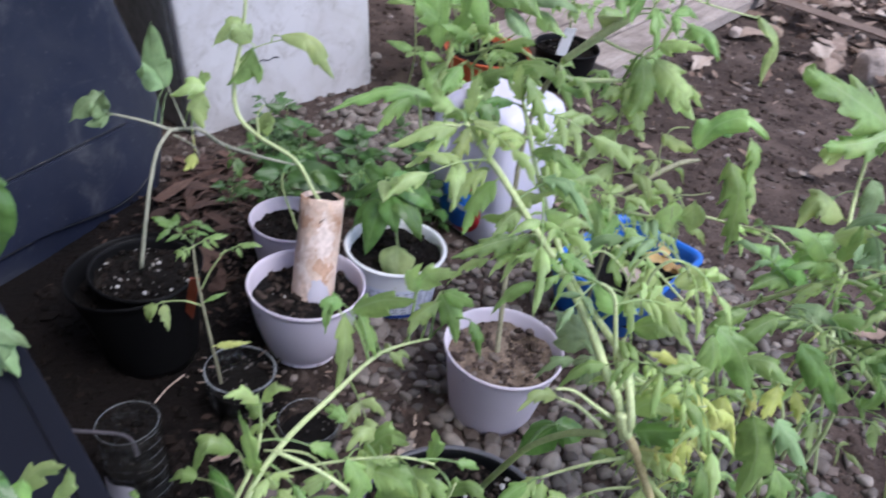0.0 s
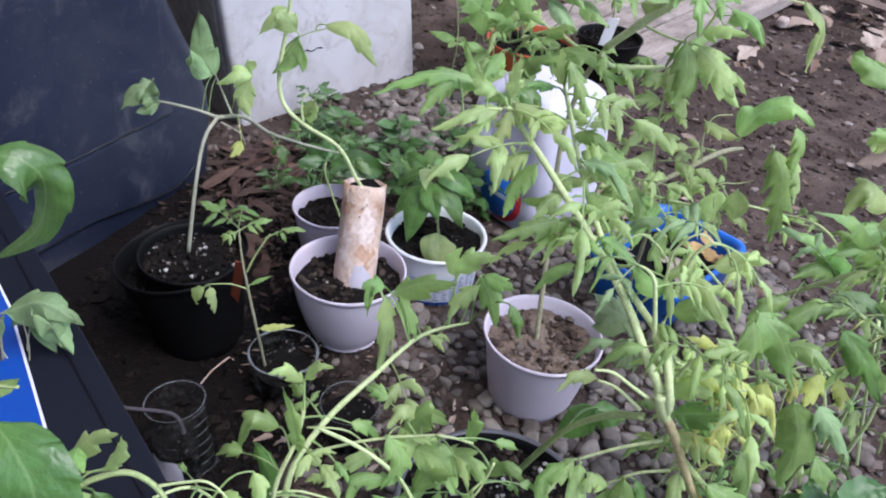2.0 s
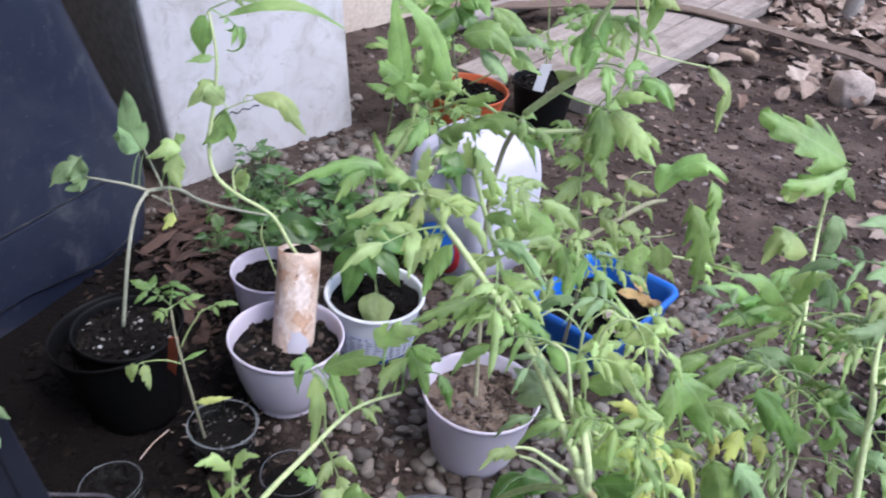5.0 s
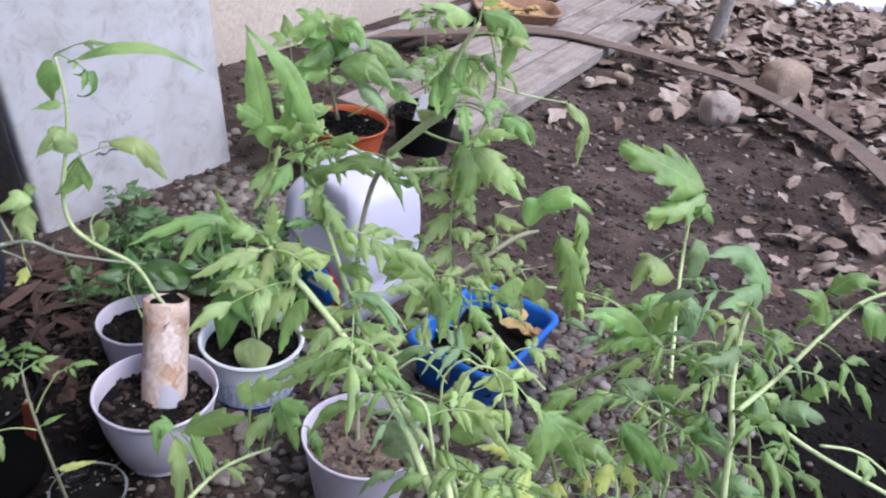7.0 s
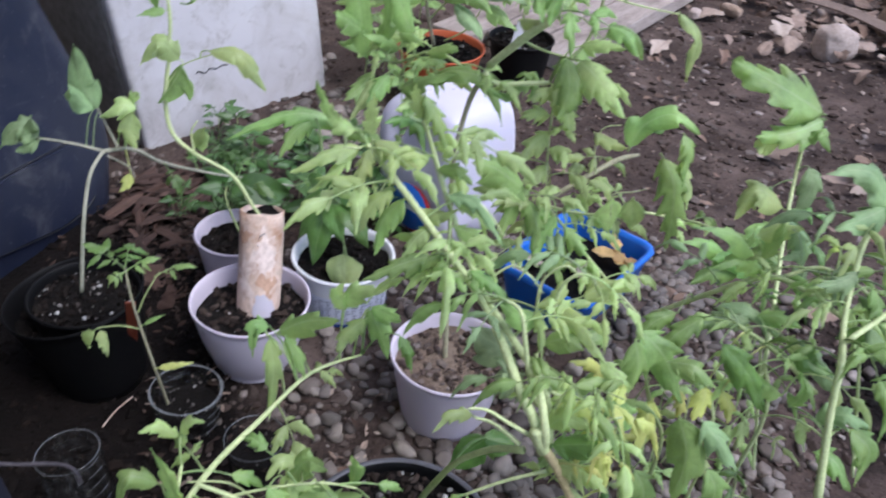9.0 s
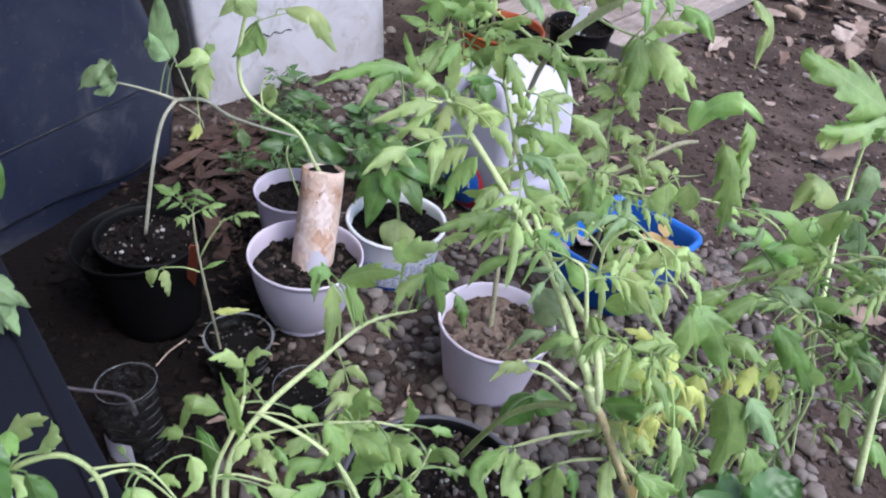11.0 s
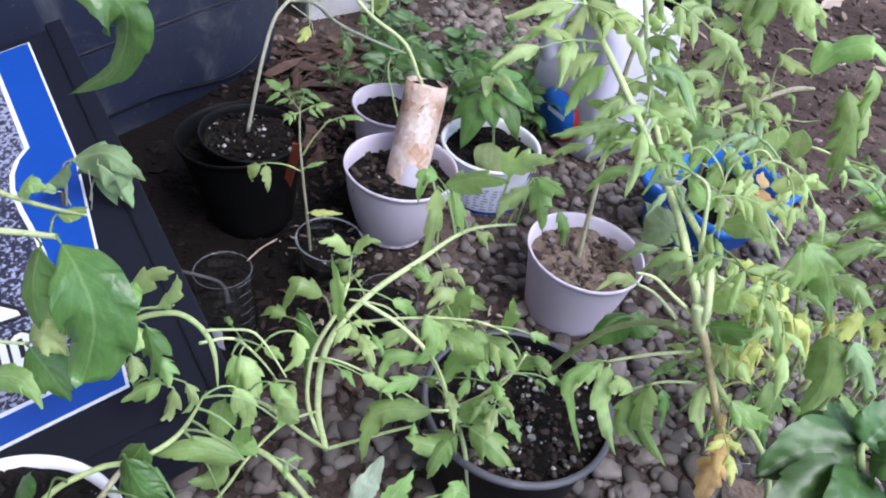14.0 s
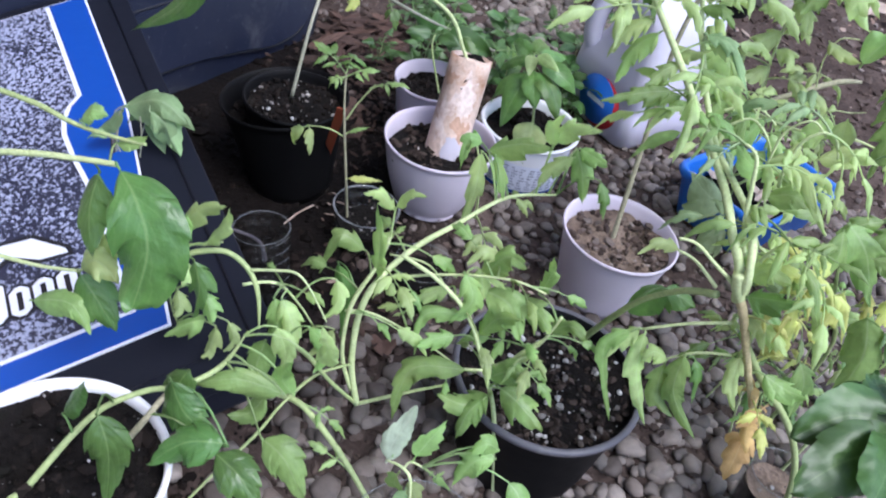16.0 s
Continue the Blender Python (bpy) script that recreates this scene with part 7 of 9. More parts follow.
lobed_leaf(p, [(0.092, 0.412, 0.221), (0.105, 0.412, 0.219), (0.118, 0.412, 0.213)], 0.021, "deep", 2, 0.08)
lobed_leaf(p, [(0.167, 0.360, 0.239), (0.159, 0.355, 0.269), (0.152, 0.350, 0.296)], 0.015, "yellow", 3, 0.3)
lobed_leaf(p, [(0.133, 0.370, 0.303), (0.147, 0.365, 0.301), (0.155, 0.360, 0.300)], 0.012, "yellow", 3, 0.3)
lobed_leaf(p, [(0.125, 0.365, 0.286), (0.133, 0.360, 0.301), (0.147, 0.355, 0.299)], 0.020, "lime", 3, 0.3)
lobed_leaf(p, [(0.145, 0.360, 0.258), (0.155, 0.355, 0.259), (0.166, 0.350, 0.250)], 0.019, "lime", 3, 0.3)
lobed_leaf(p, [(0.128, 0.360, 0.277), (0.142, 0.355, 0.285), (0.160, 0.350, 0.292)], 0.022, "deep", 3, 0.3)
lobed_leaf(p, [(0.161, 0.355, 0.226), (0.176, 0.350, 0.224), (0.189, 0.345, 0.227)], 0.022, "green", 3, 0.3)
lobed_leaf(p, [(0.130, 0.360, 0.262), (0.144, 0.355, 0.262), (0.153, 0.350, 0.245)], 0.016, "lime", 3, 0.3)
bushy(p, [0], 6, 0.066, ("lime", "lime", "green"), 36, 0.45, 1.0, slim=0.74)
bushy(p, [1], 6, 0.066, ("lime", "green", "lime"), 37, 0.45, 1.0, slim=0.74)
bushy(p, [2], 3, 0.04, ("green", "lime", "yellow"), 38, 0.2, 0.9, (0, 1))
bushy(p, [14, 15, 17], 3, 0.052, ("green", "lime", "wilt"), 51, 0.45, 1.0, (1, 2), 0.6, 0.7)
bushy(p, [18, 19, 21], 3, 0.05, ("lime", "green", "yellow"), 52, 0.4, 1.0, (1, 2), 0.6, 0.7)


# pale seedling in the clear tub
p = plant("small pale seedling with curled leaves in the clear tub", (-0.02, 0.23, 0.085))
stem(p, [(-0.02, 0.23, 0.08, 0.0022), (-0.028, 0.242, 0.141, 0.002), (-0.036, 0.247, 0.151, 0.0018), (-0.048, 0.250, 0.149, 0.0012)], "stem_pale")
stem(p, [(-0.036, 0.247, 0.151, 0.0014), (-0.033, 0.250, 0.156, 0.0013), (-0.025, 0.250, 0.155, 0.001)], "stem_pale")
arched_leaf(p, [(-0.048, 0.250, 0.147), (-0.047, 0.253, 0.164), (-0.043, 0.257, 0.179), (-0.039, 0.262, 0.195)], 0.016, "pale", 0.25)
for b, tip, n, w, m in (((-0.032, 0.250, 0.157), (-0.024, 0.257, 0.184), 0, 0.5, "green"), ((-0.038, 0.247, 0.147), (-0.043, 0.240, 0.124), 0, 0.7, "green"), ((-0.031, 0.245, 0.148), (-0.020, 0.235, 0.134), 0, 0.7, "lime"),
                        ((-0.025, 0.250, 0.155), (-0.007, 0.242, 0.154), 1, 0.6, "green"), ((-0.031, 0.243, 0.140), (-0.030, 0.232, 0.118), 0, 0.6, "wilt")):
    tomato_leaf(p, b, tip, n, w * 1.35, m)
lobed_leaf(p, [(0.016, 0.255, 0.182), (0.004, 0.250, 0.178), (-0.004, 0.245, 0.154)], 0.020, "green", 3, 0.2)
lobed_leaf(p, [(0.027, 0.250, 0.171), (0.037, 0.245, 0.164), (0.036, 0.240, 0.137)], 0.018, "green", 3, 0.2)
lobed_leaf(p, [(0.016, 0.260, 0.184), (0.008, 0.255, 0.192), (0.000, 0.250, 0.185)], 0.015, "green", 3, 0.2)


# tomato in the wide black pot
p = plant("tomato seedling in the wide black pot with drooping leaves", (0.03, 0.41, 0.09))
stem(p, [(-0.002, 0.340, 0.159, 0.002), (0.016, 0.360, 0.174, 0.0018), (0.032, 0.380, 0.177, 0.0012)], "stem")
stem(p, [(0.033, 0.360, -0.018, 0.0036), (0.020, 0.352, 0.054, 0.0034), (0.006, 0.345, 0.118, 0.0031), (-0.010, 0.342, 0.160, 0.0029), (-0.029, 0.342, 0.201, 0.0027), (-0.055, 0.345, 0.221, 0.0024), (-0.084, 0.350, 0.228, 0.0022)], "stem_pale", segs=10)
stem(p, [(-0.088, 0.350, 0.205, 0.0018), (-0.050, 0.350, 0.225, 0.0016), (-0.010, 0.350, 0.238, 0.0014), (0.014, 0.350, 0.236, 0.0012)], "stem_pale")
stem(p, [(-0.009, 0.350, 0.148, 0.0020), (0.007, 0.350, 0.168, 0.0018), (0.021, 0.350, 0.189, 0.0016), (0.029, 0.350, 0.221, 0.0014)], "stem_pale")
stem(p, [(-0.009, 0.335, 0.164, 0.0016), (-0.037, 0.335, 0.150, 0.0014), (-0.055, 0.335, 0.126, 0.0012)], "stem_pale")
lobed_leaf(p, [(-0.013, 0.335, 0.160), (-0.052, 0.328, 0.154), (-0.061, 0.322, 0.132), (-0.061, 0.315, 0.104)], 0.020, "green", 4, 0.25)
lobed_leaf(p, [(-0.032, 0.345, 0.199), (-0.058, 0.338, 0.194), (-0.058, 0.331, 0.159)], 0.016, "green", 3, 0.34)
lobed_leaf(p, [(0.001, 0.335, 0.142), (-0.014, 0.328, 0.131), (-0.034, 0.321, 0.141)], 0.031, "green", 3, 0.34)
lobed_leaf(p, [(-0.003, 0.330, 0.140), (-0.010, 0.323, 0.129), (-0.013, 0.316, 0.106)], 0.025, "green", 3, 0.34)
lobed_leaf(p, [(0.005, 0.335, 0.153), (0.022, 0.328, 0.151), (0.043, 0.321, 0.139)], 0.034, "green", 3, 0.34)
lobed_leaf(p, [(-0.004, 0.340, 0.153), (0.011, 0.333, 0.176), (0.024, 0.326, 0.172)], 0.025, "green", 3, 0.34)
lobed_leaf(p, [(-0.029, 0.360, 0.224), (-0.017, 0.353, 0.253), (-0.003, 0.346, 0.255)], 0.024, "green", 3, 0.34)
lobed_leaf(p, [(-0.025, 0.355, 0.217), (-0.006, 0.348, 0.218), (0.008, 0.341, 0.197)], 0.033, "green", 3, 0.34)
lobed_leaf(p, [(-0.006, 0.355, 0.219), (0.013, 0.348, 0.220), (0.025, 0.341, 0.212)], 0.027, "green", 3, 0.34)
lobed_leaf(p, [(0.010, 0.360, 0.225), (0.013, 0.353, 0.249), (0.011, 0.346, 0.271)], 0.014, "green", 3, 0.34)
lobed_leaf(p, [(0.026, 0.370, 0.184), (0.038, 0.363, 0.204), (0.056, 0.356, 0.197)], 0.019, "green", 3, 0.34)
lobed_leaf(p, [(-0.048, 0.360, 0.206), (-0.062, 0.353, 0.198), (-0.077, 0.346, 0.186)], 0.016, "lime", 3, 0.34)
lobed_leaf(p, [(0.013, 0.345, 0.192), (0.018, 0.338, 0.193), (0.022, 0.331, 0.191)], 0.012, "green", 3, 0.34)
lobed_leaf(p, [(-0.041, 0.350, 0.232), (-0.030, 0.343, 0.216), (-0.041, 0.336, 0.195)], 0.020, "green", 3, 0.34)
lobed_leaf(p, [(-0.034, 0.360, 0.230), (-0.027, 0.353, 0.223), (-0.027, 0.346, 0.203)], 0.019, "lime", 3, 0.34)
lobed_leaf(p, [(-0.020, 0.350, 0.178), (-0.011, 0.343, 0.207), (0.004, 0.336, 0.220)], 0.021, "green", 3, 0.34)
lobed_leaf(p, [(-0.034, 0.340, 0.183), (-0.048, 0.333, 0.179), (-0.057, 0.326, 0.174)], 0.018, "green", 3, 0.34)
lobed_leaf(p, [(-0.021, 0.360, 0.243), (-0.032, 0.353, 0.251), (-0.040, 0.346, 0.241)], 0.016, "lime", 3, 0.34)
bushy(p, [0, 1, 2, 3], 4, 0.042, ("green", "lime"), 39, 0.3, 0.9, (0, 1))


# tomato rooted in the tall white pot and sprawling forward
p = plant("vigorous tomato plant sprawling out of the white pot", (-0.2, 0.13, 0.2))
stem(p, [(-0.225, 0.100, 0.176, 0.0036), (-0.205, 0.118, 0.204, 0.0034), (-0.206, 0.120, 0.198, 0.0034), (-0.198, 0.135, 0.212, 0.0032), (-0.192, 0.151, 0.222, 0.003), (-0.183, 0.165, 0.232, 0.0028), (-0.168, 0.178, 0.238, 0.0027), (-0.157, 0.184, 0.240, 0.0026), (-0.147, 0.194, 0.240, 0.0025), (-0.141, 0.214, 0.236, 0.0023), (-0.150, 0.260, 0.211, 0.0008)], "stem", segs=10)
stem(p, [(-0.092, 0.330, 0.087, 0.0042), (-0.102, 0.333, 0.131, 0.0042), (-0.102, 0.343, 0.184, 0.004), (-0.085, 0.370, 0.212, 0.0036), (-0.061, 0.420, 0.212, 0.0032), (-0.034, 0.470, 0.212, 0.0026), (0.001, 0.500, 0.207, 0.0016)], "stem_pale", segs=10)
stem(p, [(-0.098, 0.330, 0.101, 0.0028), (-0.109, 0.330, 0.137, 0.003), (-0.109, 0.335, 0.182, 0.0028), (-0.099, 0.350, 0.212, 0.0024), (-0.096, 0.360, 0.231, 0.002)], "stem_pale")
stem(p, [(-0.092, 0.330, 0.087, 0.0026), (-0.057, 0.335, 0.114, 0.0022), (-0.031, 0.340, 0.131, 0.0014)], "stem_pale")
stem(p, [(-0.178, 0.163, 0.198, 0.0032), (-0.164, 0.170, 0.225, 0.003), (-0.158, 0.181, 0.236, 0.0026), (-0.151, 0.188, 0.240, 0.002)], "stem_old")
stem(p, [(-0.138, 0.295, 0.114, 0.0036), (-0.119, 0.290, 0.116, 0.004), (-0.087, 0.280, 0.095, 0.0038), (-0.057, 0.265, 0.074, 0.0034), (-0.048, 0.260, 0.065, 0.0034)], "stem", segs=10)
stem(p, [(-0.186, 0.165, 0.05, 0.0018), (-0.162, 0.210, 0.095, 0.0018), (-0.138, 0.250, 0.123, 0.0018), (-0.134, 0.285, 0.118, 0.002), (-0.120, 0.310, 0.129, 0.002), (-0.101, 0.330, 0.129, 0.0016)], "stem")
stem(p, [(-0.143, 0.258, 0.173, 0.0026), (-0.142, 0.265, 0.188, 0.0026), (-0.135, 0.280, 0.185, 0.0026), (-0.125, 0.295, 0.166, 0.0025), (-0.109, 0.315, 0.120, 0.0026), (-0.093, 0.330, 0.088, 0.003)], "stem")
stem(p, [(-0.166, 0.285, 0.221, 0.0018), (-0.150, 0.300, 0.216, 0.0016), (-0.135, 0.305, 0.198, 0.0014), (-0.124, 0.310, 0.174, 0.001)], "stem_pale")
stem(p, [(-0.113, 0.335, 0.175, 0.0016), (-0.094, 0.340, 0.176, 0.0015), (-0.062, 0.345, 0.163, 0.0014), (-0.033, 0.350, 0.145, 0.001)], "stem_pale")
stem(p, [(-0.143, 0.258, 0.173, 0.0028), (-0.139, 0.270, 0.149, 0.003), (-0.134, 0.290, 0.120, 0.0034)], "stem")
stem(p, [(-0.094, 0.360, 0.216, 0.0012), (-0.066, 0.360, 0.218, 0.0011), (-0.045, 0.360, 0.195, 0.0009)], "stem_pale")
plain_leaf(p, (-0.045, 0.250, 0.154), (-0.044, 0.270, 0.180), 0.35, "wilt", 0.1)
lobed_leaf(p, [(-0.147, 0.290, 0.214), (-0.141, 0.284, 0.196), (-0.155, 0.278, 0.163)], 0.021, "green", 3, 0.3)
lobed_leaf(p, [(-0.142, 0.290, 0.216), (-0.132, 0.284, 0.205), (-0.124, 0.278, 0.192)], 0.020, "lime", 3, 0.3)
lobed_leaf(p, [(-0.119, 0.280, 0.210), (-0.105, 0.274, 0.203), (-0.108, 0.268, 0.184)], 0.017, "green", 3, 0.3)
lobed_leaf(p, [(-0.104, 0.285, 0.210), (-0.109, 0.279, 0.199), (-0.116, 0.273, 0.192)], 0.015, "lime", 3, 0.3)
lobed_leaf(p, [(-0.130, 0.360, 0.194), (-0.119, 0.354, 0.166), (-0.118, 0.348, 0.130)], 0.017, "deep", 3, 0.3)
lobed_leaf(p, [(-0.111, 0.360, 0.212), (-0.130, 0.354, 0.223), (-0.139, 0.348, 0.188)], 0.018, "green", 3, 0.3)
lobed_leaf(p, [(-0.097, 0.350, 0.200), (-0.099, 0.344, 0.239), (-0.103, 0.338, 0.273)], 0.014, "green", 3, 0.3)
lobed_leaf(p, [(-0.098, 0.370, 0.245), (-0.109, 0.364, 0.261), (-0.118, 0.358, 0.261)], 0.013, "lime", 3, 0.3)
lobed_leaf(p, [(-0.098, 0.370, 0.248), (-0.090, 0.364, 0.268), (-0.077, 0.358, 0.275)], 0.011, "lime", 3, 0.3)
lobed_leaf(p, [(-0.114, 0.310, 0.227), (-0.110, 0.304, 0.214), (-0.116, 0.298, 0.201)], 0.015, "lime", 3, 0.3)
lobed_leaf(p, [(-0.065, 0.480, 0.246), (-0.075, 0.474, 0.250), (-0.076, 0.468, 0.224)], 0.018, "green", 3, 0.3)
lobed_leaf(p, [(-0.063, 0.470, 0.246), (-0.060, 0.464, 0.215), (-0.064, 0.458, 0.171)], 0.019, "lime", 3, 0.3)
lobed_leaf(p, [(-0.060, 0.480, 0.240), (-0.037, 0.474, 0.259), (-0.012, 0.468, 0.267)], 0.026, "green", 3, 0.3)
lobed_leaf(p, [(-0.053, 0.475, 0.243), (-0.043, 0.469, 0.228), (-0.037, 0.463, 0.212)], 0.015, "green", 3, 0.3)
lobed_leaf(p, [(-0.014, 0.500, 0.254), (-0.004, 0.494, 0.274), (0.018, 0.488, 0.282)], 0.023, "lime", 3, 0.3)
lobed_leaf(p, [(0.004, 0.500, 0.254), (0.014, 0.494, 0.239), (0.022, 0.488, 0.215)], 0.025, "green", 3, 0.3)
lobed_leaf(p, [(0.029, 0.490, 0.239), (0.037, 0.484, 0.229), (0.041, 0.478, 0.212)], 0.014, "deep", 3, 0.3)
lobed_leaf(p, [(0.005, 0.490, 0.253), (-0.009, 0.484, 0.242), (-0.016, 0.478, 0.227)], 0.019, "lime", 3, 0.3)
lobed_leaf(p, [(0.006, 0.500, 0.255), (0.020, 0.494, 0.255), (0.030, 0.488, 0.255)], 0.019, "green", 3, 0.3)
lobed_leaf(p, [(-0.013, 0.500, 0.249), (-0.017, 0.494, 0.270), (-0.012, 0.488, 0.286)], 0.017, "lime", 3, 0.3)
stem(p, [(-0.056, 0.480, 0.174, 0.0020), (-0.059, 0.480, 0.209, 0.0018), (-0.066, 0.480, 0.235, 0.0016), (-0.073, 0.480, 0.248, 0.0014), (-0.082, 0.480, 0.241, 0.0012)], "stem_pale")
stem(p, [(-0.019, 0.490, 0.207, 0.0014), (-0.008, 0.490, 0.230, 0.0013), (0.001, 0.490, 0.252, 0.0011), (0.004, 0.490, 0.261, 0.0010)], "stem_pale")
lobed_leaf(p, [(-0.104, 0.210, 0.232), (-0.129, 0.204, 0.239), (-0.152, 0.198, 0.229)], 0.016, "green", 5, 0.09)
lobed_leaf(p, [(-0.154, 0.180, 0.254), (-0.142, 0.174, 0.237), (-0.116, 0.168, 0.232)], 0.023, "broad", 5, 0.09)
lobed_leaf(p, [(-0.115, 0.165, 0.240), (-0.134, 0.159, 0.238), (-0.152, 0.153, 0.217)], 0.022, "broad", 5, 0.09)
lobed_leaf(p, [(-0.167, 0.140, 0.267), (-0.159, 0.134, 0.249), (-0.159, 0.128, 0.214)], 0.022, "broad", 5, 0.09)
lobed_leaf(p, [(-0.195, 0.150, 0.238), (-0.180, 0.144, 0.266), (-0.169, 0.138, 0.291)], 0.012, "broad", 5, 0.09)
lobed_leaf(p, [(-0.125, 0.170, 0.221), (-0.107, 0.164, 0.217), (-0.094, 0.158, 0.205)], 0.023, "broad", 5, 0.09)
lobed_leaf(p, [(-0.112, 0.200, 0.201), (-0.095, 0.194, 0.198), (-0.079, 0.188, 0.173)], 0.024, "green", 5, 0.09)
lobed_leaf(p, [(-0.149, 0.190, 0.252), (-0.154, 0.184, 0.240), (-0.159, 0.178, 0.220)], 0.016, "broad", 5, 0.09)
lobed_leaf(p, [(-0.119, 0.220, 0.212), (-0.126, 0.214, 0.199), (-0.137, 0.208, 0.198)], 0.013, "green", 5, 0.09)
lobed_leaf(p, [(-0.106, 0.230, 0.207), (-0.112, 0.224, 0.226), (-0.104, 0.218, 0.251)], 0.014, "green", 5, 0.09)
lobed_leaf(p, [(-0.102, 0.250, 0.218), (-0.094, 0.244, 0.238), (-0.097, 0.238, 0.261)], 0.015, "lime", 5, 0.09)
lobed_leaf(p, [(-0.138, 0.260, 0.209), (-0.140, 0.254, 0.194), (-0.142, 0.248, 0.172)], 0.018, "green", 5, 0.09)
lobed_leaf(p, [(-0.132, 0.260, 0.223), (-0.123, 0.254, 0.213), (-0.121, 0.248, 0.200)], 0.016, "lime", 5, 0.09)
bushy(p, [1, 2], 4, 0.045, ("green", "lime"), 42, 0.35, 0.95, (0, 1))
bushy(p, [5, 8, 9], 3, 0.038, ("green", "lime"), 43, 0.2, 1.0, (0, 1))


# leafy arching shoot with big soft leaves nearest the case
p = plant("soft broad-leaved tomato shoot arching over the printed case", (-0.2, 0.13, 0.2))
lobed_leaf(p, [(-0.241, 0.300, 0.425), (-0.218, 0.305, 0.428), (-0.208, 0.310, 0.413), (-0.221, 0.315, 0.380), (-0.253, 0.320, 0.352)], 0.027, "broad", 5, 0.07, fold=0.1)
stem(p, [(-0.294, 0.240, 0.357, 0.003), (-0.31, 0.262, 0.42, 0.0026), (-0.285, 0.275, 0.445, 0.002)], "stem_pale")
stem(p, [(-0.203, 0.262, 0.239, 0.0012), (-0.201, 0.260, 0.212, 0.0011), (-0.195, 0.258, 0.195, 0.001)], "stem")
stem(p, [(-0.36, 0.250, 0.262, 0.0034), (-0.315, 0.250, 0.288, 0.0033), (-0.277, 0.250, 0.302, 0.0032), (-0.246, 0.250, 0.310, 0.0029), (-0.223, 0.250, 0.315, 0.0026)], "stem_pale")
stem(p, [(-0.37, 0.260, 0.315, 0.003), (-0.32, 0.260, 0.328, 0.0028), (-0.278, 0.260, 0.329, 0.0026), (-0.253, 0.260, 0.324, 0.0023), (-0.227, 0.260, 0.324, 0.0019), (-0.211, 0.260, 0.326, 0.0016)], "stem")
lobed_leaf(p, [(-0.220, 0.246, 0.319), (-0.202, 0.234, 0.311), (-0.190, 0.223, 0.290), (-0.194, 0.211, 0.255)], 0.044, "broad", 5, 0.03, fold=0.12, lop=0.1, blunt=0.8)
lobed_leaf(p, [(-0.233, 0.250, 0.307), (-0.235, 0.240, 0.286), (-0.230, 0.230, 0.258)], 0.023, "broad", 4, 0.08)
lobed_leaf(p, [(-0.223, 0.245, 0.268), (-0.232, 0.240, 0.256), (-0.234, 0.235, 0.247)], 0.021, "lime", 4, 0.1)
lobed_leaf(p, [(-0.267, 0.220, 0.220), (-0.236, 0.215, 0.237), (-0.221, 0.210, 0.223)], 0.016, "green", 4, 0.12)
stem(p, [(-0.341, 0.235, 0.228, 0.0028), (-0.314, 0.235, 0.229, 0.0025), (-0.292, 0.235, 0.231, 0.0022), (-0.269, 0.235, 0.234, 0.0019), (-0.244, 0.235, 0.241, 0.0016)], "stem_pale")
lobed_leaf(p, [(-0.244, 0.236, 0.239), (-0.232, 0.233, 0.225), (-0.219, 0.230, 0.206)], 0.026, "broad", 4, 0.08)
lobed_leaf(p, [(-0.240, 0.232, 0.245), (-0.229, 0.230, 0.260), (-0.218, 0.228, 0.259), (-0.212, 0.226, 0.253)], 0.018, "lime", 3, 0.1, fold=0.5)
lobed_leaf(p, [(-0.205, 0.240, 0.280), (-0.198, 0.235, 0.261), (-0.192, 0.230, 0.245)], 0.020, "broad", 4, 0.1)
lobed_leaf(p, [(-0.229, 0.260, 0.320), (-0.219, 0.260, 0.325), (-0.209, 0.260, 0.332)], 0.008, "green", 4, 0.05)
lobed_leaf(p, [(-0.249, 0.260, 0.327), (-0.241, 0.260, 0.337), (-0.232, 0.260, 0.336)], 0.012, "green", 4, 0.1)
lobed_leaf(p, [(-0.204, 0.270, 0.259), (-0.183, 0.265, 0.289), (-0.165, 0.260, 0.302)], 0.017, "lime", 3, 0.35, fold=-0.3)
lobed_leaf(p, [(-0.183, 0.270, 0.260), (-0.169, 0.265, 0.283), (-0.163, 0.260, 0.302)], 0.013, "lime", 3, 0.35, fold=-0.3)
lobed_leaf(p, [(-0.191, 0.265, 0.282), (-0.194, 0.260, 0.272), (-0.196, 0.255, 0.260)], 0.016, "green", 3, 0.35, fold=-0.3)
lobed_leaf(p, [(-0.185, 0.260, 0.255), (-0.179, 0.255, 0.238), (-0.181, 0.250, 0.217)], 0.022, "broad", 3, 0.35, fold=-0.3)
lobed_leaf(p, [(-0.195, 0.258, 0.228), (-0.191, 0.253, 0.220), (-0.193, 0.248, 0.215)], 0.016, "lime", 3, 0.35, fold=-0.3)
lobed_leaf(p, [(-0.180, 0.260, 0.232), (-0.173, 0.255, 0.225), (-0.169, 0.250, 0.217)], 0.018, "green", 3, 0.35, fold=-0.3)
lobed_leaf(p, [(-0.197, 0.262, 0.248), (-0.188, 0.257, 0.245), (-0.189, 0.252, 0.237)], 0.012, "lime", 3, 0.35, fold=-0.3)
lobed_leaf(p, [(-0.175, 0.255, 0.214), (-0.185, 0.250, 0.210), (-0.197, 0.245, 0.198)], 0.019, "green", 3, 0.35, fold=-0.3)
lobed_leaf(p, [(-0.171, 0.260, 0.205), (-0.173, 0.255, 0.188), (-0.176, 0.250, 0.184)], 0.014, "lime", 3, 0.35, fold=-0.3)
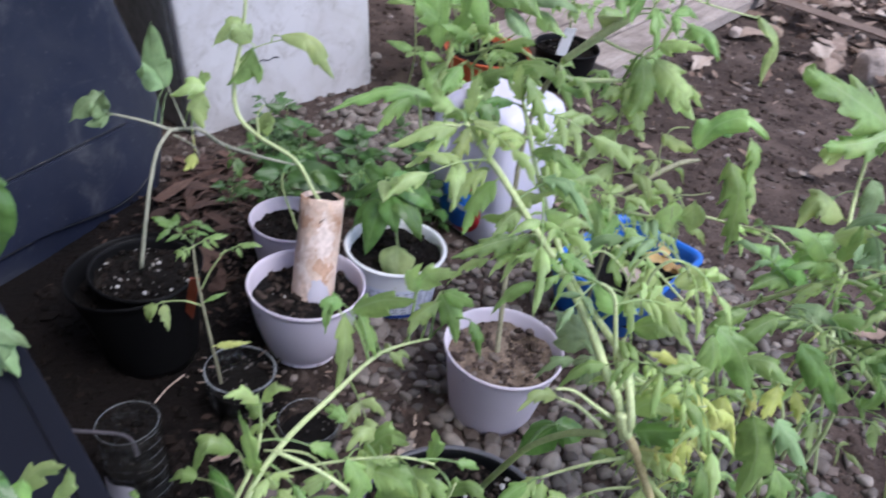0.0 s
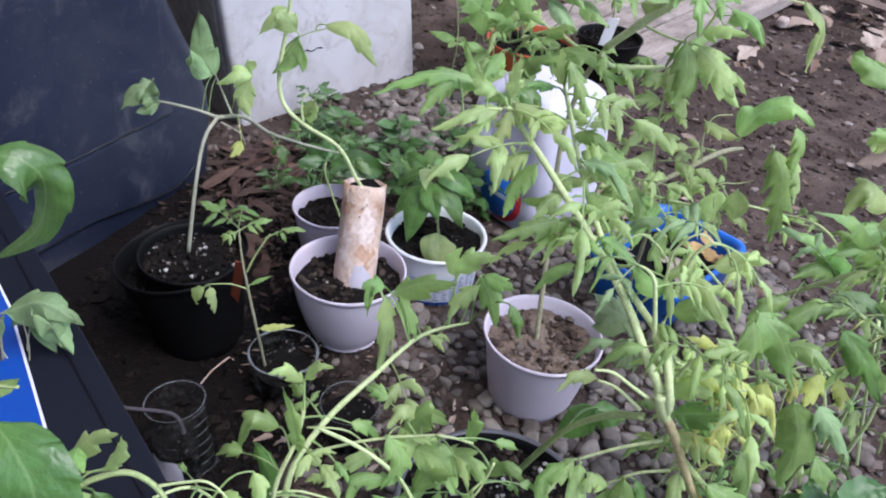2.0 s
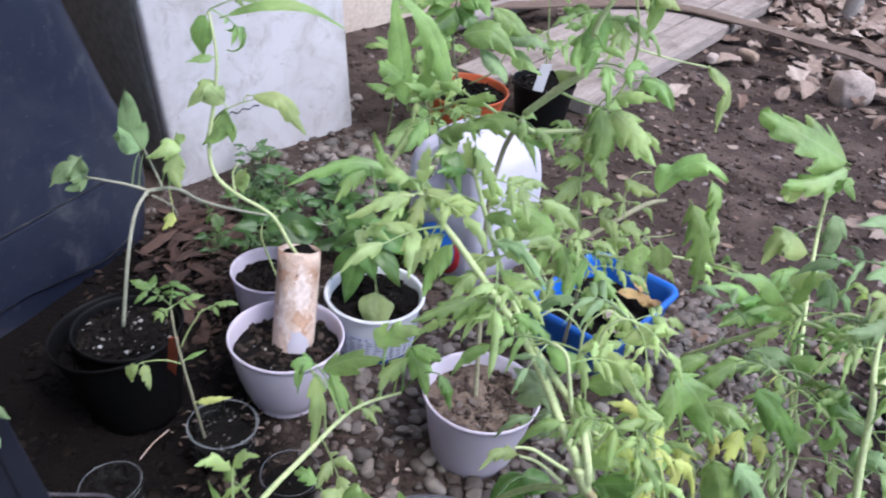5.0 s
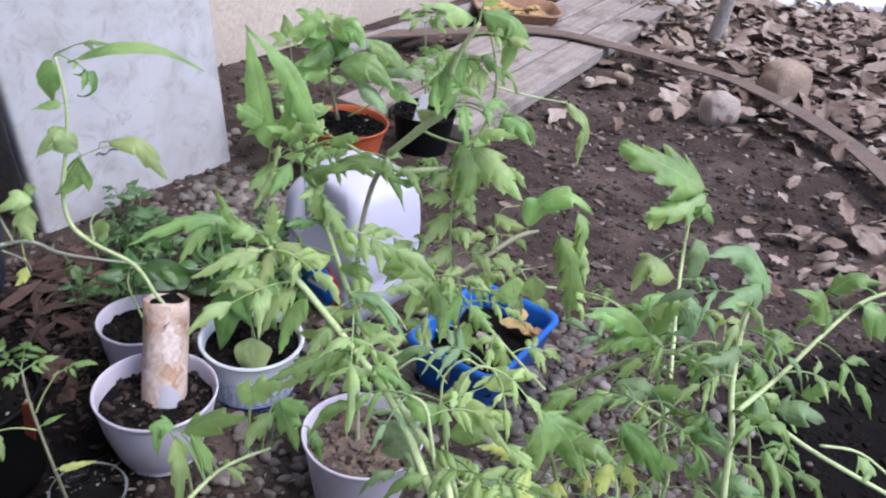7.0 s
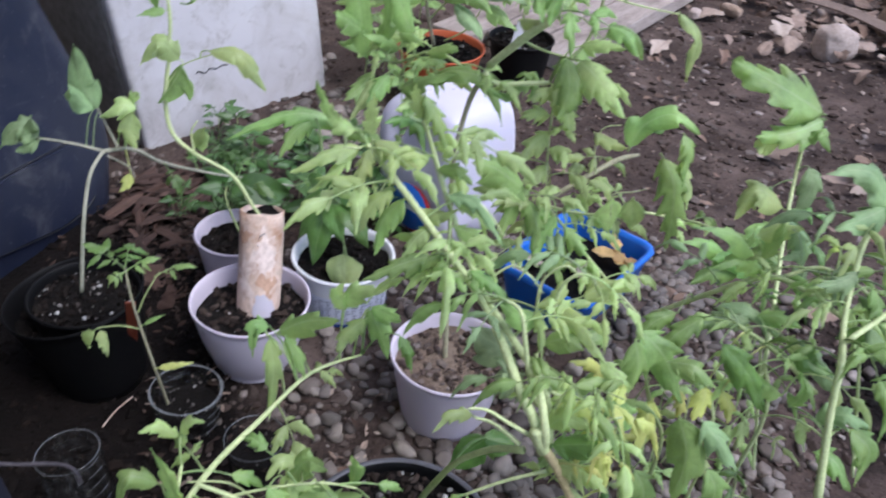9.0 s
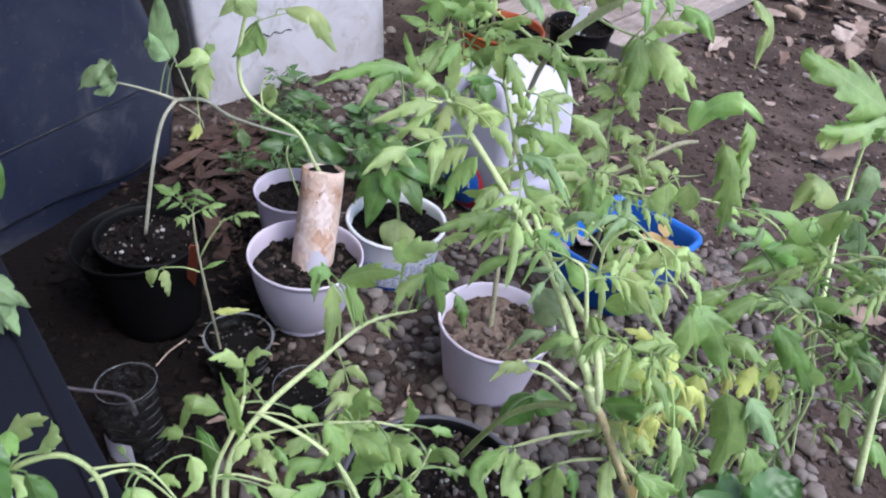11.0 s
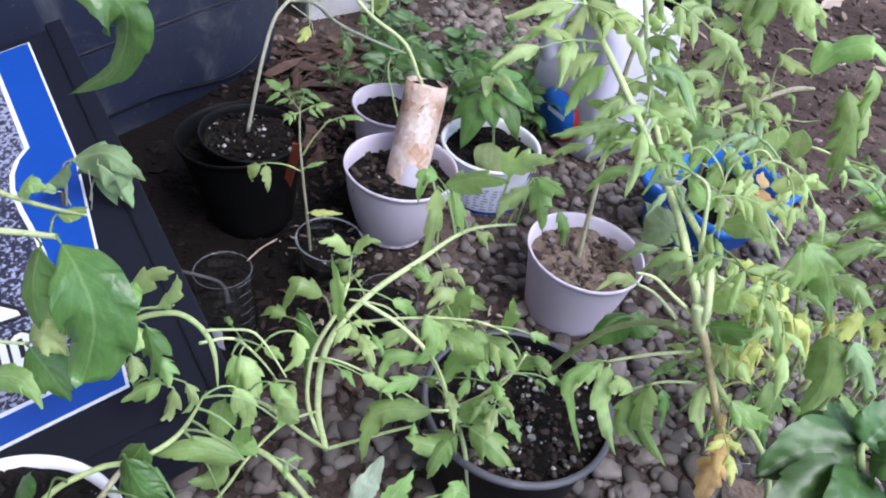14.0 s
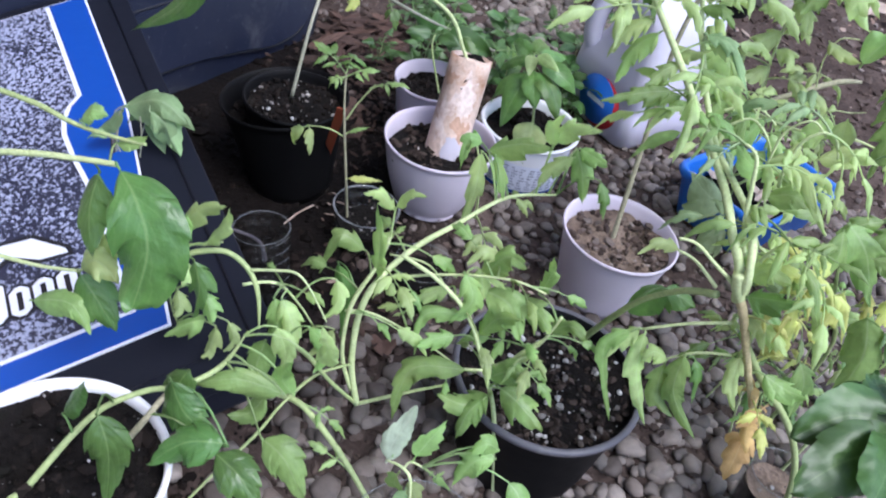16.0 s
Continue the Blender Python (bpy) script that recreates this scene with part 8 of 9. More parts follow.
lobed_leaf(p, [(-0.164, 0.262, 0.211), (-0.158, 0.257, 0.203), (-0.162, 0.252, 0.194)], 0.012, "lime", 3, 0.35, fold=-0.3)
stem(p, [(-0.215, 0.262, 0.236, 0.0033), (-0.203, 0.265, 0.242, 0.0032), (-0.189, 0.270, 0.251, 0.0031), (-0.172, 0.275, 0.254, 0.0029), (-0.158, 0.275, 0.246, 0.0028), (-0.150, 0.272, 0.232, 0.0027), (-0.145, 0.265, 0.210, 0.0008)], "stem", segs=10)
stem(p, [(-0.157, 0.275, 0.246, 0.0016), (-0.141, 0.277, 0.251, 0.0014), (-0.129, 0.277, 0.254, 0.0013), (-0.120, 0.277, 0.246, 0.0011), (-0.107, 0.277, 0.223, 0.0009)], "stem_pale")
stem(p, [(-0.207, 0.270, 0.251, 0.0012), (-0.183, 0.270, 0.259, 0.0010), (-0.172, 0.270, 0.266, 0.0009)], "stem")

# wilted seedling in the ribbed bottle end
p = plant("wilted seedling with a blackened stem hanging over the case", (-0.245, 0.487, 0.045), "seedling", "seedling")
stem(p, [(-0.24, 0.487, 0.04, 0.0042), (-0.248, 0.485, 0.065, 0.003), (-0.282, 0.460, 0.092, 0.003), (-0.313, 0.440, 0.120, 0.0042), (-0.340, 0.420, 0.154, 0.0039), (-0.345, 0.420, 0.184, 0.0033)], "stem_dead")
stem(p, [(-0.344, 0.420, 0.159, 0.0016), (-0.340, 0.420, 0.191, 0.0014), (-0.340, 0.430, 0.209, 0.001)], "stem_grey")
stem(p, [(-0.331, 0.430, 0.138, 0.0016), (-0.328, 0.430, 0.177, 0.0014), (-0.326, 0.440, 0.198, 0.001)], "stem_grey")
stem(p, [(-0.321, 0.440, 0.121, 0.0014), (-0.321, 0.440, 0.142, 0.001)], "stem_grey")
for b, tip, w in (((-0.317, 0.435, 0.220), (-0.344, 0.425, 0.203), 0.5), ((-0.317, 0.435, 0.220), (-0.279, 0.425, 0.215), 0.42), ((-0.316, 0.435, 0.221), (-0.283, 0.410, 0.197), 0.55), ((-0.317, 0.435, 0.219), (-0.316, 0.420, 0.196), 0.45)):
    plain_leaf(p, b, tip, w, "wilt", 0.45, fold=-0.6, teeth=0.3, neck=0.03)
stem(p, [(-0.340, 0.420, 0.191, 0.0012), (-0.347, 0.430, 0.203, 0.0011), (-0.330, 0.434, 0.214, 0.0011), (-0.316, 0.435, 0.221, 0.001)], "stem_grey")
for b, tip, w in ( ((-0.326, 0.440, 0.198), (-0.299, 0.420, 0.191), 0.4), ((-0.321, 0.440, 0.142), (-0.297, 0.440, 0.160), 0.7), ((-0.345, 0.420, 0.184), (-0.361, 0.410, 0.191), 0.5), ((-0.330, 0.440, 0.166), (-0.291, 0.430, 0.189), 0.25)):
    plain_leaf(p, b, tip, w, "wilt", 0.5, fold=0.7)
lobed_leaf(p, [(-0.336, 0.425, 0.213), (-0.305, 0.425, 0.230), (-0.281, 0.425, 0.215)], 0.029, "wilt", 2, 0.15, fold=-0.5)
lobed_leaf(p, [(-0.311, 0.425, 0.164), (-0.294, 0.425, 0.178), (-0.279, 0.425, 0.171)], 0.023, "wilt", 2, 0.15, fold=-0.5)
lobed_leaf(p, [(-0.311, 0.420, 0.221), (-0.298, 0.420, 0.214), (-0.293, 0.420, 0.194)], 0.020, "wilt", 2, 0.15, fold=-0.5)
lobed_leaf(p, [(-0.308, 0.420, 0.169), (-0.301, 0.420, 0.160), (-0.300, 0.420, 0.145)], 0.016, "wilt", 2, 0.15, fold=-0.5)
lobed_leaf(p, [(-0.333, 0.420, 0.214), (-0.350, 0.420, 0.195), (-0.363, 0.420, 0.177)], 0.015, "wilt", 2, 0.15, fold=-0.5)
stem(p, [(-0.298, 0.420, 0.152, 0.0012), (-0.322, 0.420, 0.156, 0.0011), (-0.319, 0.420, 0.191, 0.0009), (-0.319, 0.420, 0.213, 0.0008)], "stem_grey")
stem(p, [(-0.335, 0.420, 0.163, 0.0012), (-0.342, 0.420, 0.184, 0.0010), (-0.336, 0.420, 0.212, 0.0008)], "stem_grey")
stem(p, [(-0.298, 0.420, 0.142, 0.0012), (-0.306, 0.420, 0.155, 0.0010), (-0.307, 0.420, 0.172, 0.0008)], "stem_grey")


# group at the open end of the bed
p = plant("upright tomato plant with a broad toothed leaf, in soil", (0.40, 0.66, 0.0), group="bed tomatoes")
stem(p, [(0.385, 0.63, -0.01, 0.0034), (0.342, 0.560, 0.175, 0.0034), (0.372, 0.650, 0.202, 0.0034), (0.385, 0.700, 0.233, 0.0034), (0.397, 0.740, 0.261, 0.003), (0.398, 0.750, 0.293, 0.0026), (0.398, 0.750, 0.324, 0.0018)], "stem_pale")
lobed_leaf(p, [(0.409, 0.750, 0.328), (0.355, 0.740, 0.356), (0.300, 0.730, 0.382)], 0.073, "green", 5, 0.55, fold=0.04, lop=0.0)
lobed_leaf(p, [(0.410, 0.750, 0.324), (0.378, 0.735, 0.315), (0.337, 0.720, 0.314)], 0.046, "green", 4, 0.45, fold=0.04, lop=0.0)
lobed_leaf(p, [(0.405, 0.740, 0.278), (0.412, 0.732, 0.261), (0.403, 0.725, 0.228)], 0.029, "wilt", 3, 0.15)
lobed_leaf(p, [(0.388, 0.720, 0.239), (0.353, 0.712, 0.263), (0.338, 0.705, 0.232)], 0.033, "lime", 3, 0.15)
lobed_leaf(p, [(0.393, 0.720, 0.231), (0.414, 0.712, 0.211), (0.421, 0.705, 0.184)], 0.027, "wilt", 3, 0.15)
lobed_leaf(p, [(0.392, 0.720, 0.312), (0.391, 0.712, 0.328), (0.403, 0.705, 0.312)], 0.017, "green", 3, 0.15)
lobed_leaf(p, [(0.371, 0.740, 0.299), (0.354, 0.732, 0.302), (0.349, 0.725, 0.293)], 0.020, "lime", 3, 0.15)
lobed_leaf(p, [(0.389, 0.710, 0.222), (0.362, 0.702, 0.221), (0.345, 0.695, 0.206)], 0.026, "green", 3, 0.15)
lobed_leaf(p, [(0.391, 0.710, 0.207), (0.372, 0.702, 0.196), (0.370, 0.695, 0.177)], 0.024, "green", 3, 0.15)
lobed_leaf(p, [(0.390, 0.700, 0.200), (0.379, 0.692, 0.191), (0.376, 0.685, 0.175)], 0.023, "green", 3, 0.15)
lobed_leaf(p, [(0.353, 0.690, 0.183), (0.314, 0.680, 0.217), (0.280, 0.670, 0.225)], 0.028, "green", 3, 0.35)
lobed_leaf(p, [(0.346, 0.690, 0.189), (0.347, 0.680, 0.223), (0.345, 0.670, 0.249)], 0.026, "green", 3, 0.35)
lobed_leaf(p, [(0.350, 0.680, 0.183), (0.323, 0.670, 0.195), (0.296, 0.660, 0.183)], 0.031, "green", 3, 0.35)
lobed_leaf(p, [(0.361, 0.680, 0.184), (0.329, 0.670, 0.212), (0.310, 0.660, 0.214)], 0.025, "deep", 3, 0.35)
stem(p, [(0.298, 0.740, 0.206, 0.0022), (0.317, 0.700, 0.223, 0.0021), (0.344, 0.700, 0.202, 0.0019), (0.365, 0.700, 0.170, 0.0018)], "stem_pale")
bushy(p, [0], 5, 0.05, ("green", "deep"), 45, 0.3, 0.75, (0, 1))

p = plant("spreading tomato plant with many thin leaves in the soil bed", (0.33, 0.42, 0.0), group="bed tomatoes")
stem(p, [(0.328, 0.400, 0.200, 0.0050), (0.323, 0.420, 0.258, 0.0045), (0.326, 0.440, 0.292, 0.0040), (0.327, 0.460, 0.316, 0.0036), (0.337, 0.490, 0.353, 0.0031), (0.354, 0.510, 0.371, 0.0026)], "stem_pale", segs=10)
stem(p, [(0.327, 0.445, 0.306, 0.0034), (0.367, 0.470, 0.322, 0.0031), (0.400, 0.490, 0.343, 0.0028), (0.435, 0.510, 0.360, 0.0025), (0.472, 0.520, 0.368, 0.0022)], "stem_pale")
stem(p, [(0.234, 0.560, 0.223, 0.0036), (0.266, 0.540, 0.264, 0.0035), (0.287, 0.530, 0.286, 0.0035), (0.309, 0.520, 0.298, 0.0034), (0.344, 0.490, 0.291, 0.0033), (0.398, 0.460, 0.263, 0.0033), (0.470, 0.430, 0.237, 0.0032)], "stem_pale")
stem(p, [(0.404, 0.450, 0.272, 0.0020), (0.439, 0.450, 0.265, 0.0019), (0.483, 0.450, 0.232, 0.0018)], "stem_pale")
stem(p, [(0.299, 0.500, 0.315, 0.0026), (0.322, 0.500, 0.325, 0.0024), (0.357, 0.500, 0.309, 0.0022), (0.385, 0.500, 0.282, 0.0020)], "stem_pale")
stem(p, [(0.346, 0.460, 0.292, 0.0020), (0.360, 0.460, 0.250, 0.0021), (0.374, 0.440, 0.181, 0.0022)], "stem_pale")
stem(p, [(0.300, 0.500, 0.253, 0.0020), (0.313, 0.500, 0.204, 0.0021), (0.318, 0.470, 0.146, 0.0022)], "stem_pale")
stem(p, [(0.265, 0.470, 0.291, 0.0030), (0.299, 0.470, 0.269, 0.0032), (0.338, 0.470, 0.234, 0.0034)], "stem")
lobed_leaf(p, [(0.363, 0.510, 0.363), (0.331, 0.504, 0.400), (0.298, 0.498, 0.400)], 0.028, "wilt", 3, 0.3)
lobed_leaf(p, [(0.348, 0.500, 0.378), (0.333, 0.494, 0.372), (0.313, 0.488, 0.364)], 0.026, "wilt", 3, 0.3)
lobed_leaf(p, [(0.399, 0.490, 0.352), (0.383, 0.484, 0.378), (0.355, 0.478, 0.389)], 0.022, "green", 3, 0.3)
lobed_leaf(p, [(0.403, 0.505, 0.369), (0.412, 0.499, 0.387), (0.433, 0.493, 0.388)], 0.021, "green", 3, 0.3)
lobed_leaf(p, [(0.428, 0.500, 0.364), (0.447, 0.494, 0.357), (0.465, 0.488, 0.332)], 0.034, "green", 3, 0.3)
lobed_leaf(p, [(0.381, 0.485, 0.332), (0.361, 0.479, 0.344), (0.354, 0.473, 0.326)], 0.024, "green", 3, 0.3)
lobed_leaf(p, [(0.364, 0.460, 0.296), (0.380, 0.454, 0.305), (0.399, 0.448, 0.297)], 0.032, "wilt", 3, 0.3)
lobed_leaf(p, [(0.342, 0.470, 0.333), (0.349, 0.464, 0.323), (0.343, 0.458, 0.315)], 0.018, "green", 3, 0.3)
lobed_leaf(p, [(0.345, 0.460, 0.311), (0.357, 0.454, 0.295), (0.362, 0.448, 0.283)], 0.020, "wilt", 3, 0.3)
lobed_leaf(p, [(0.292, 0.530, 0.304), (0.265, 0.524, 0.331), (0.230, 0.518, 0.339)], 0.021, "green", 3, 0.3)
lobed_leaf(p, [(0.298, 0.530, 0.298), (0.276, 0.524, 0.311), (0.253, 0.518, 0.304)], 0.023, "green", 3, 0.3)
lobed_leaf(p, [(0.294, 0.530, 0.306), (0.298, 0.524, 0.332), (0.292, 0.518, 0.357)], 0.019, "green", 3, 0.3)
lobed_leaf(p, [(0.287, 0.540, 0.321), (0.301, 0.534, 0.333), (0.313, 0.528, 0.338)], 0.020, "lime", 3, 0.3)
lobed_leaf(p, [(0.307, 0.530, 0.336), (0.315, 0.524, 0.322), (0.299, 0.518, 0.316)], 0.020, "wilt", 3, 0.3)
lobed_leaf(p, [(0.314, 0.520, 0.293), (0.334, 0.514, 0.298), (0.350, 0.508, 0.314)], 0.020, "green", 3, 0.3)
lobed_leaf(p, [(0.257, 0.500, 0.281), (0.281, 0.494, 0.286), (0.311, 0.488, 0.264)], 0.021, "wilt", 3, 0.3)
lobed_leaf(p, [(0.320, 0.500, 0.259), (0.345, 0.494, 0.241), (0.375, 0.488, 0.209)], 0.027, "wilt", 3, 0.3)
lobed_leaf(p, [(0.234, 0.505, 0.271), (0.216, 0.499, 0.264), (0.204, 0.493, 0.247)], 0.021, "green", 3, 0.3)
lobed_leaf(p, [(0.395, 0.480, 0.294), (0.404, 0.474, 0.305), (0.405, 0.468, 0.319)], 0.018, "green", 3, 0.3)
lobed_leaf(p, [(0.437, 0.450, 0.263), (0.446, 0.444, 0.255), (0.441, 0.438, 0.249)], 0.016, "lime", 3, 0.3)
lobed_leaf(p, [(0.194, 0.460, 0.288), (0.214, 0.453, 0.272), (0.233, 0.446, 0.237)], 0.041, "green", 3, 0.36)
lobed_leaf(p, [(0.190, 0.450, 0.288), (0.195, 0.443, 0.270), (0.191, 0.436, 0.249)], 0.030, "green", 3, 0.36)
lobed_leaf(p, [(0.247, 0.450, 0.292), (0.271, 0.443, 0.270), (0.288, 0.436, 0.242)], 0.029, "deep", 3, 0.36)
lobed_leaf(p, [(0.223, 0.420, 0.250), (0.235, 0.413, 0.217), (0.231, 0.406, 0.177)], 0.038, "green", 3, 0.36)
lobed_leaf(p, [(0.239, 0.420, 0.247), (0.254, 0.413, 0.234), (0.269, 0.406, 0.215)], 0.027, "wilt", 3, 0.36)
lobed_leaf(p, [(0.208, 0.430, 0.182), (0.218, 0.423, 0.166), (0.220, 0.416, 0.136)], 0.028, "green", 3, 0.36)
lobed_leaf(p, [(0.260, 0.430, 0.188), (0.269, 0.423, 0.173), (0.265, 0.416, 0.142)], 0.032, "green", 3, 0.36)
lobed_leaf(p, [(0.150, 0.430, 0.256), (0.163, 0.423, 0.251), (0.177, 0.416, 0.257)], 0.023, "wilt", 3, 0.36)
lobed_leaf(p, [(0.130, 0.440, 0.265), (0.147, 0.433, 0.252), (0.164, 0.426, 0.261)], 0.020, "green", 3, 0.36)
lobed_leaf(p, [(0.212, 0.440, 0.279), (0.229, 0.433, 0.283), (0.245, 0.426, 0.271)], 0.024, "green", 3, 0.36)
lobed_leaf(p, [(0.315, 0.460, 0.289), (0.312, 0.453, 0.279), (0.329, 0.446, 0.274)], 0.021, "deep", 3, 0.36)
lobed_leaf(p, [(0.309, 0.460, 0.238), (0.288, 0.453, 0.254), (0.274, 0.446, 0.251)], 0.020, "green", 3, 0.36)
lobed_leaf(p, [(0.320, 0.430, 0.245), (0.332, 0.423, 0.260), (0.350, 0.416, 0.256)], 0.026, "wilt", 3, 0.36)
lobed_leaf(p, [(0.345, 0.430, 0.240), (0.363, 0.423, 0.227), (0.359, 0.416, 0.199)], 0.030, "green", 3, 0.36)
lobed_leaf(p, [(0.323, 0.420, 0.225), (0.337, 0.413, 0.224), (0.350, 0.406, 0.204)], 0.027, "green", 3, 0.36)
lobed_leaf(p, [(0.329, 0.470, 0.345), (0.317, 0.463, 0.340), (0.296, 0.456, 0.341)], 0.020, "wilt", 3, 0.36)
lobed_leaf(p, [(0.335, 0.470, 0.287), (0.344, 0.463, 0.299), (0.358, 0.456, 0.296)], 0.019, "green", 3, 0.36)
lobed_leaf(p, [(0.305, 0.440, 0.247), (0.306, 0.433, 0.265), (0.295, 0.426, 0.292)], 0.019, "green", 3, 0.36)
lobed_leaf(p, [(0.245, 0.480, 0.289), (0.226, 0.473, 0.277), (0.210, 0.466, 0.255)], 0.023, "green", 3, 0.36)
lobed_leaf(p, [(0.283, 0.490, 0.280), (0.255, 0.483, 0.285), (0.229, 0.476, 0.270)], 0.020, "wilt", 3, 0.36)
lobed_leaf(p, [(0.285, 0.490, 0.285), (0.297, 0.483, 0.292), (0.312, 0.476, 0.289)], 0.019, "green", 3, 0.36)
lobed_leaf(p, [(0.170, 0.440, 0.295), (0.160, 0.433, 0.305), (0.138, 0.426, 0.304)], 0.021, "green", 3, 0.36)
lobed_leaf(p, [(0.177, 0.430, 0.254), (0.189, 0.423, 0.246), (0.188, 0.416, 0.231)], 0.020, "green", 3, 0.36)
lobed_leaf(p, [(0.154, 0.420, 0.223), (0.170, 0.413, 0.221), (0.177, 0.406, 0.201)], 0.023, "deep", 3, 0.36)
lobed_leaf(p, [(0.206, 0.430, 0.254), (0.205, 0.425, 0.232), (0.201, 0.420, 0.210)], 0.025, "yellow", 3, 0.4)
lobed_leaf(p, [(0.229, 0.450, 0.246), (0.233, 0.445, 0.236), (0.233, 0.440, 0.224)], 0.017, "yellow", 3, 0.4)
lobed_leaf(p, [(0.248, 0.450, 0.251), (0.248, 0.445, 0.238), (0.242, 0.440, 0.226)], 0.024, "yellow", 3, 0.4)
lobed_leaf(p, [(0.260, 0.450, 0.248), (0.267, 0.445, 0.237), (0.268, 0.440, 0.225)], 0.015, "yellow", 3, 0.4)
lobed_leaf(p, [(0.180, 0.450, 0.251), (0.163, 0.445, 0.267), (0.147, 0.440, 0.272)], 0.014, "yellow", 3, 0.4)
lobed_leaf(p, [(0.277, 0.440, 0.232), (0.278, 0.435, 0.221), (0.279, 0.430, 0.209)], 0.017, "lime", 3, 0.4)
lobed_leaf(p, [(0.309, 0.430, 0.250), (0.313, 0.425, 0.239), (0.316, 0.420, 0.225)], 0.016, "lime", 3, 0.4)
lobed_leaf(p, [(0.275, 0.460, 0.278), (0.267, 0.455, 0.293), (0.264, 0.450, 0.307)], 0.015, "lime", 3, 0.4)
lobed_leaf(p, [(0.177, 0.420, 0.184), (0.182, 0.415, 0.197), (0.191, 0.410, 0.192)], 0.013, "yellow", 3, 0.4)
lobed_leaf(p, [(0.164, 0.430, 0.283), (0.175, 0.425, 0.279), (0.188, 0.420, 0.270)], 0.017, "lime", 3, 0.4)
bushy(p, [0, 1], 8, 0.06, ("green", "wilt", "lime"), 46, 0.25, 1.0, (1, 2), 0.6, 0.7)
bushy(p, [2, 4], 8, 0.058, ("green", "wilt", "lime"), 48, 0.1, 0.9, (1, 2), 0.7, 0.66)
bushy(p, [6, 7], 6, 0.05, ("green", "lime", "lime"), 47, 0.0, 0.8, (0, 1), 0.7, 0.7)

p = plant("low bushy tomato with green and yellow leaves beside the pebbles", (0.24, 0.50, 0.0), group="bed tomatoes")
stem(p, [(0.235, 0.49, -0.01, 0.003), (0.235, 0.460, 0.169, 0.003), (0.218, 0.460, 0.216, 0.0028), (0.207, 0.470, 0.251, 0.002)], "stem")
stem(p, [(0.30, 0.50, -0.01, 0.003), (0.309, 0.470, 0.192, 0.003), (0.309, 0.500, 0.234, 0.0026), (0.314, 0.520, 0.246, 0.002)], "stem_pale")
stem(p, [(0.26, 0.46, -0.01, 0.0024), (0.260, 0.440, 0.207, 0.0022), (0.250, 0.480, 0.246, 0.0018)], "stem_pale")
g = random.Random(21)
for k in range(9):
    foot = Vector((g.uniform(0.17, 0.35), g.uniform(0.41, 0.60), -0.005))
    top = foot + Vector((g.uniform(-0.03, 0.03), g.uniform(-0.03, 0.02), g.uniform(0.09, 0.17)))
    mid = foot.lerp(top, 0.5) + Vector((g.uniform(-0.012, 0.012), g.uniform(-0.01, 0.01), 0))
    stem(p, [(*foot, 0.0018), (*mid, 0.0016), (*top, 0.001)], g.choice(("stem", "stem_pale")), "shoot", 6)
    for q in range(5):
        s = (0.3, 0.55, 0.75, 0.9, 1.0)[q]
        b = foot.lerp(mid, s * 2) if s < 0.5 else mid.lerp(top, s * 2 - 1)
        a = 2.4 * q + g.uniform(0, 1.5) + k
        L = g.uniform(0.035, 0.062)
        m = g.choice(("yellow", "lime", "green")) if q == 0 else g.choice(("green", "green", "lime", "deep"))
        feather_leaf(p, b, (math.cos(a), math.sin(a) - 0.2, g.uniform(-0.2, 0.4)), L * 1.1, m, g.choice((0, 1, 1)), 0.6, 900 + k * 7 + q, 0.8)

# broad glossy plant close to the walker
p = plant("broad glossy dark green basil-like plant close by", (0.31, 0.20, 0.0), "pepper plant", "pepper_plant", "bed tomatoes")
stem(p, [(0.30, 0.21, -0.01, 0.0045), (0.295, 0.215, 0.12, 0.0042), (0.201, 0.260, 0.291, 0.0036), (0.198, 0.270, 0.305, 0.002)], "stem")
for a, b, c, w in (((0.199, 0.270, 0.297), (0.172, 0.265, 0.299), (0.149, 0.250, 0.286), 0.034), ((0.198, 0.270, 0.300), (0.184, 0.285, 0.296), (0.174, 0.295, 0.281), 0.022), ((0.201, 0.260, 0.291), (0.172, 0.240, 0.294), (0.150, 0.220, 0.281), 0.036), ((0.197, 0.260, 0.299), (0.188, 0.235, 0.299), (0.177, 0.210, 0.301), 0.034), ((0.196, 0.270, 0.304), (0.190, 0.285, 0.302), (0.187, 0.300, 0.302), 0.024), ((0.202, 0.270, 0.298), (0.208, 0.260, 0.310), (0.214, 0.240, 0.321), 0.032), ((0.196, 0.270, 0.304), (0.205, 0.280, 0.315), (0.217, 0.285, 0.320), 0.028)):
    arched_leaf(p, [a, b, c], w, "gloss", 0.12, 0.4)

# plants standing by the wall
p = plant("bushy pepper plant in the orange-red pot", (0.05, 1.43, 0.085), "pepper plant", "pepper_plant")
stem(p, [(0.023, 1.430, 0.092, 0.0060), (0.007, 1.430, 0.157, 0.0050), (0.002, 1.430, 0.212, 0.0040), (0.006, 1.430, 0.249, 0.0030)], "stem_old")
stem(p, [(0.011, 1.430, 0.136, 0.0030), (0.049, 1.430, 0.180, 0.0025), (0.087, 1.430, 0.202, 0.0020)], "stem")
stem(p, [(0.041, 1.430, 0.101, 0.0030), (0.082, 1.430, 0.129, 0.0025), (0.103, 1.430, 0.172, 0.0020)], "stem")
lobed_leaf(p, [(0.006, 1.420, 0.250), (-0.026, 1.405, 0.271), (-0.065, 1.390, 0.247)], 0.045, "green", 3, 0.08)
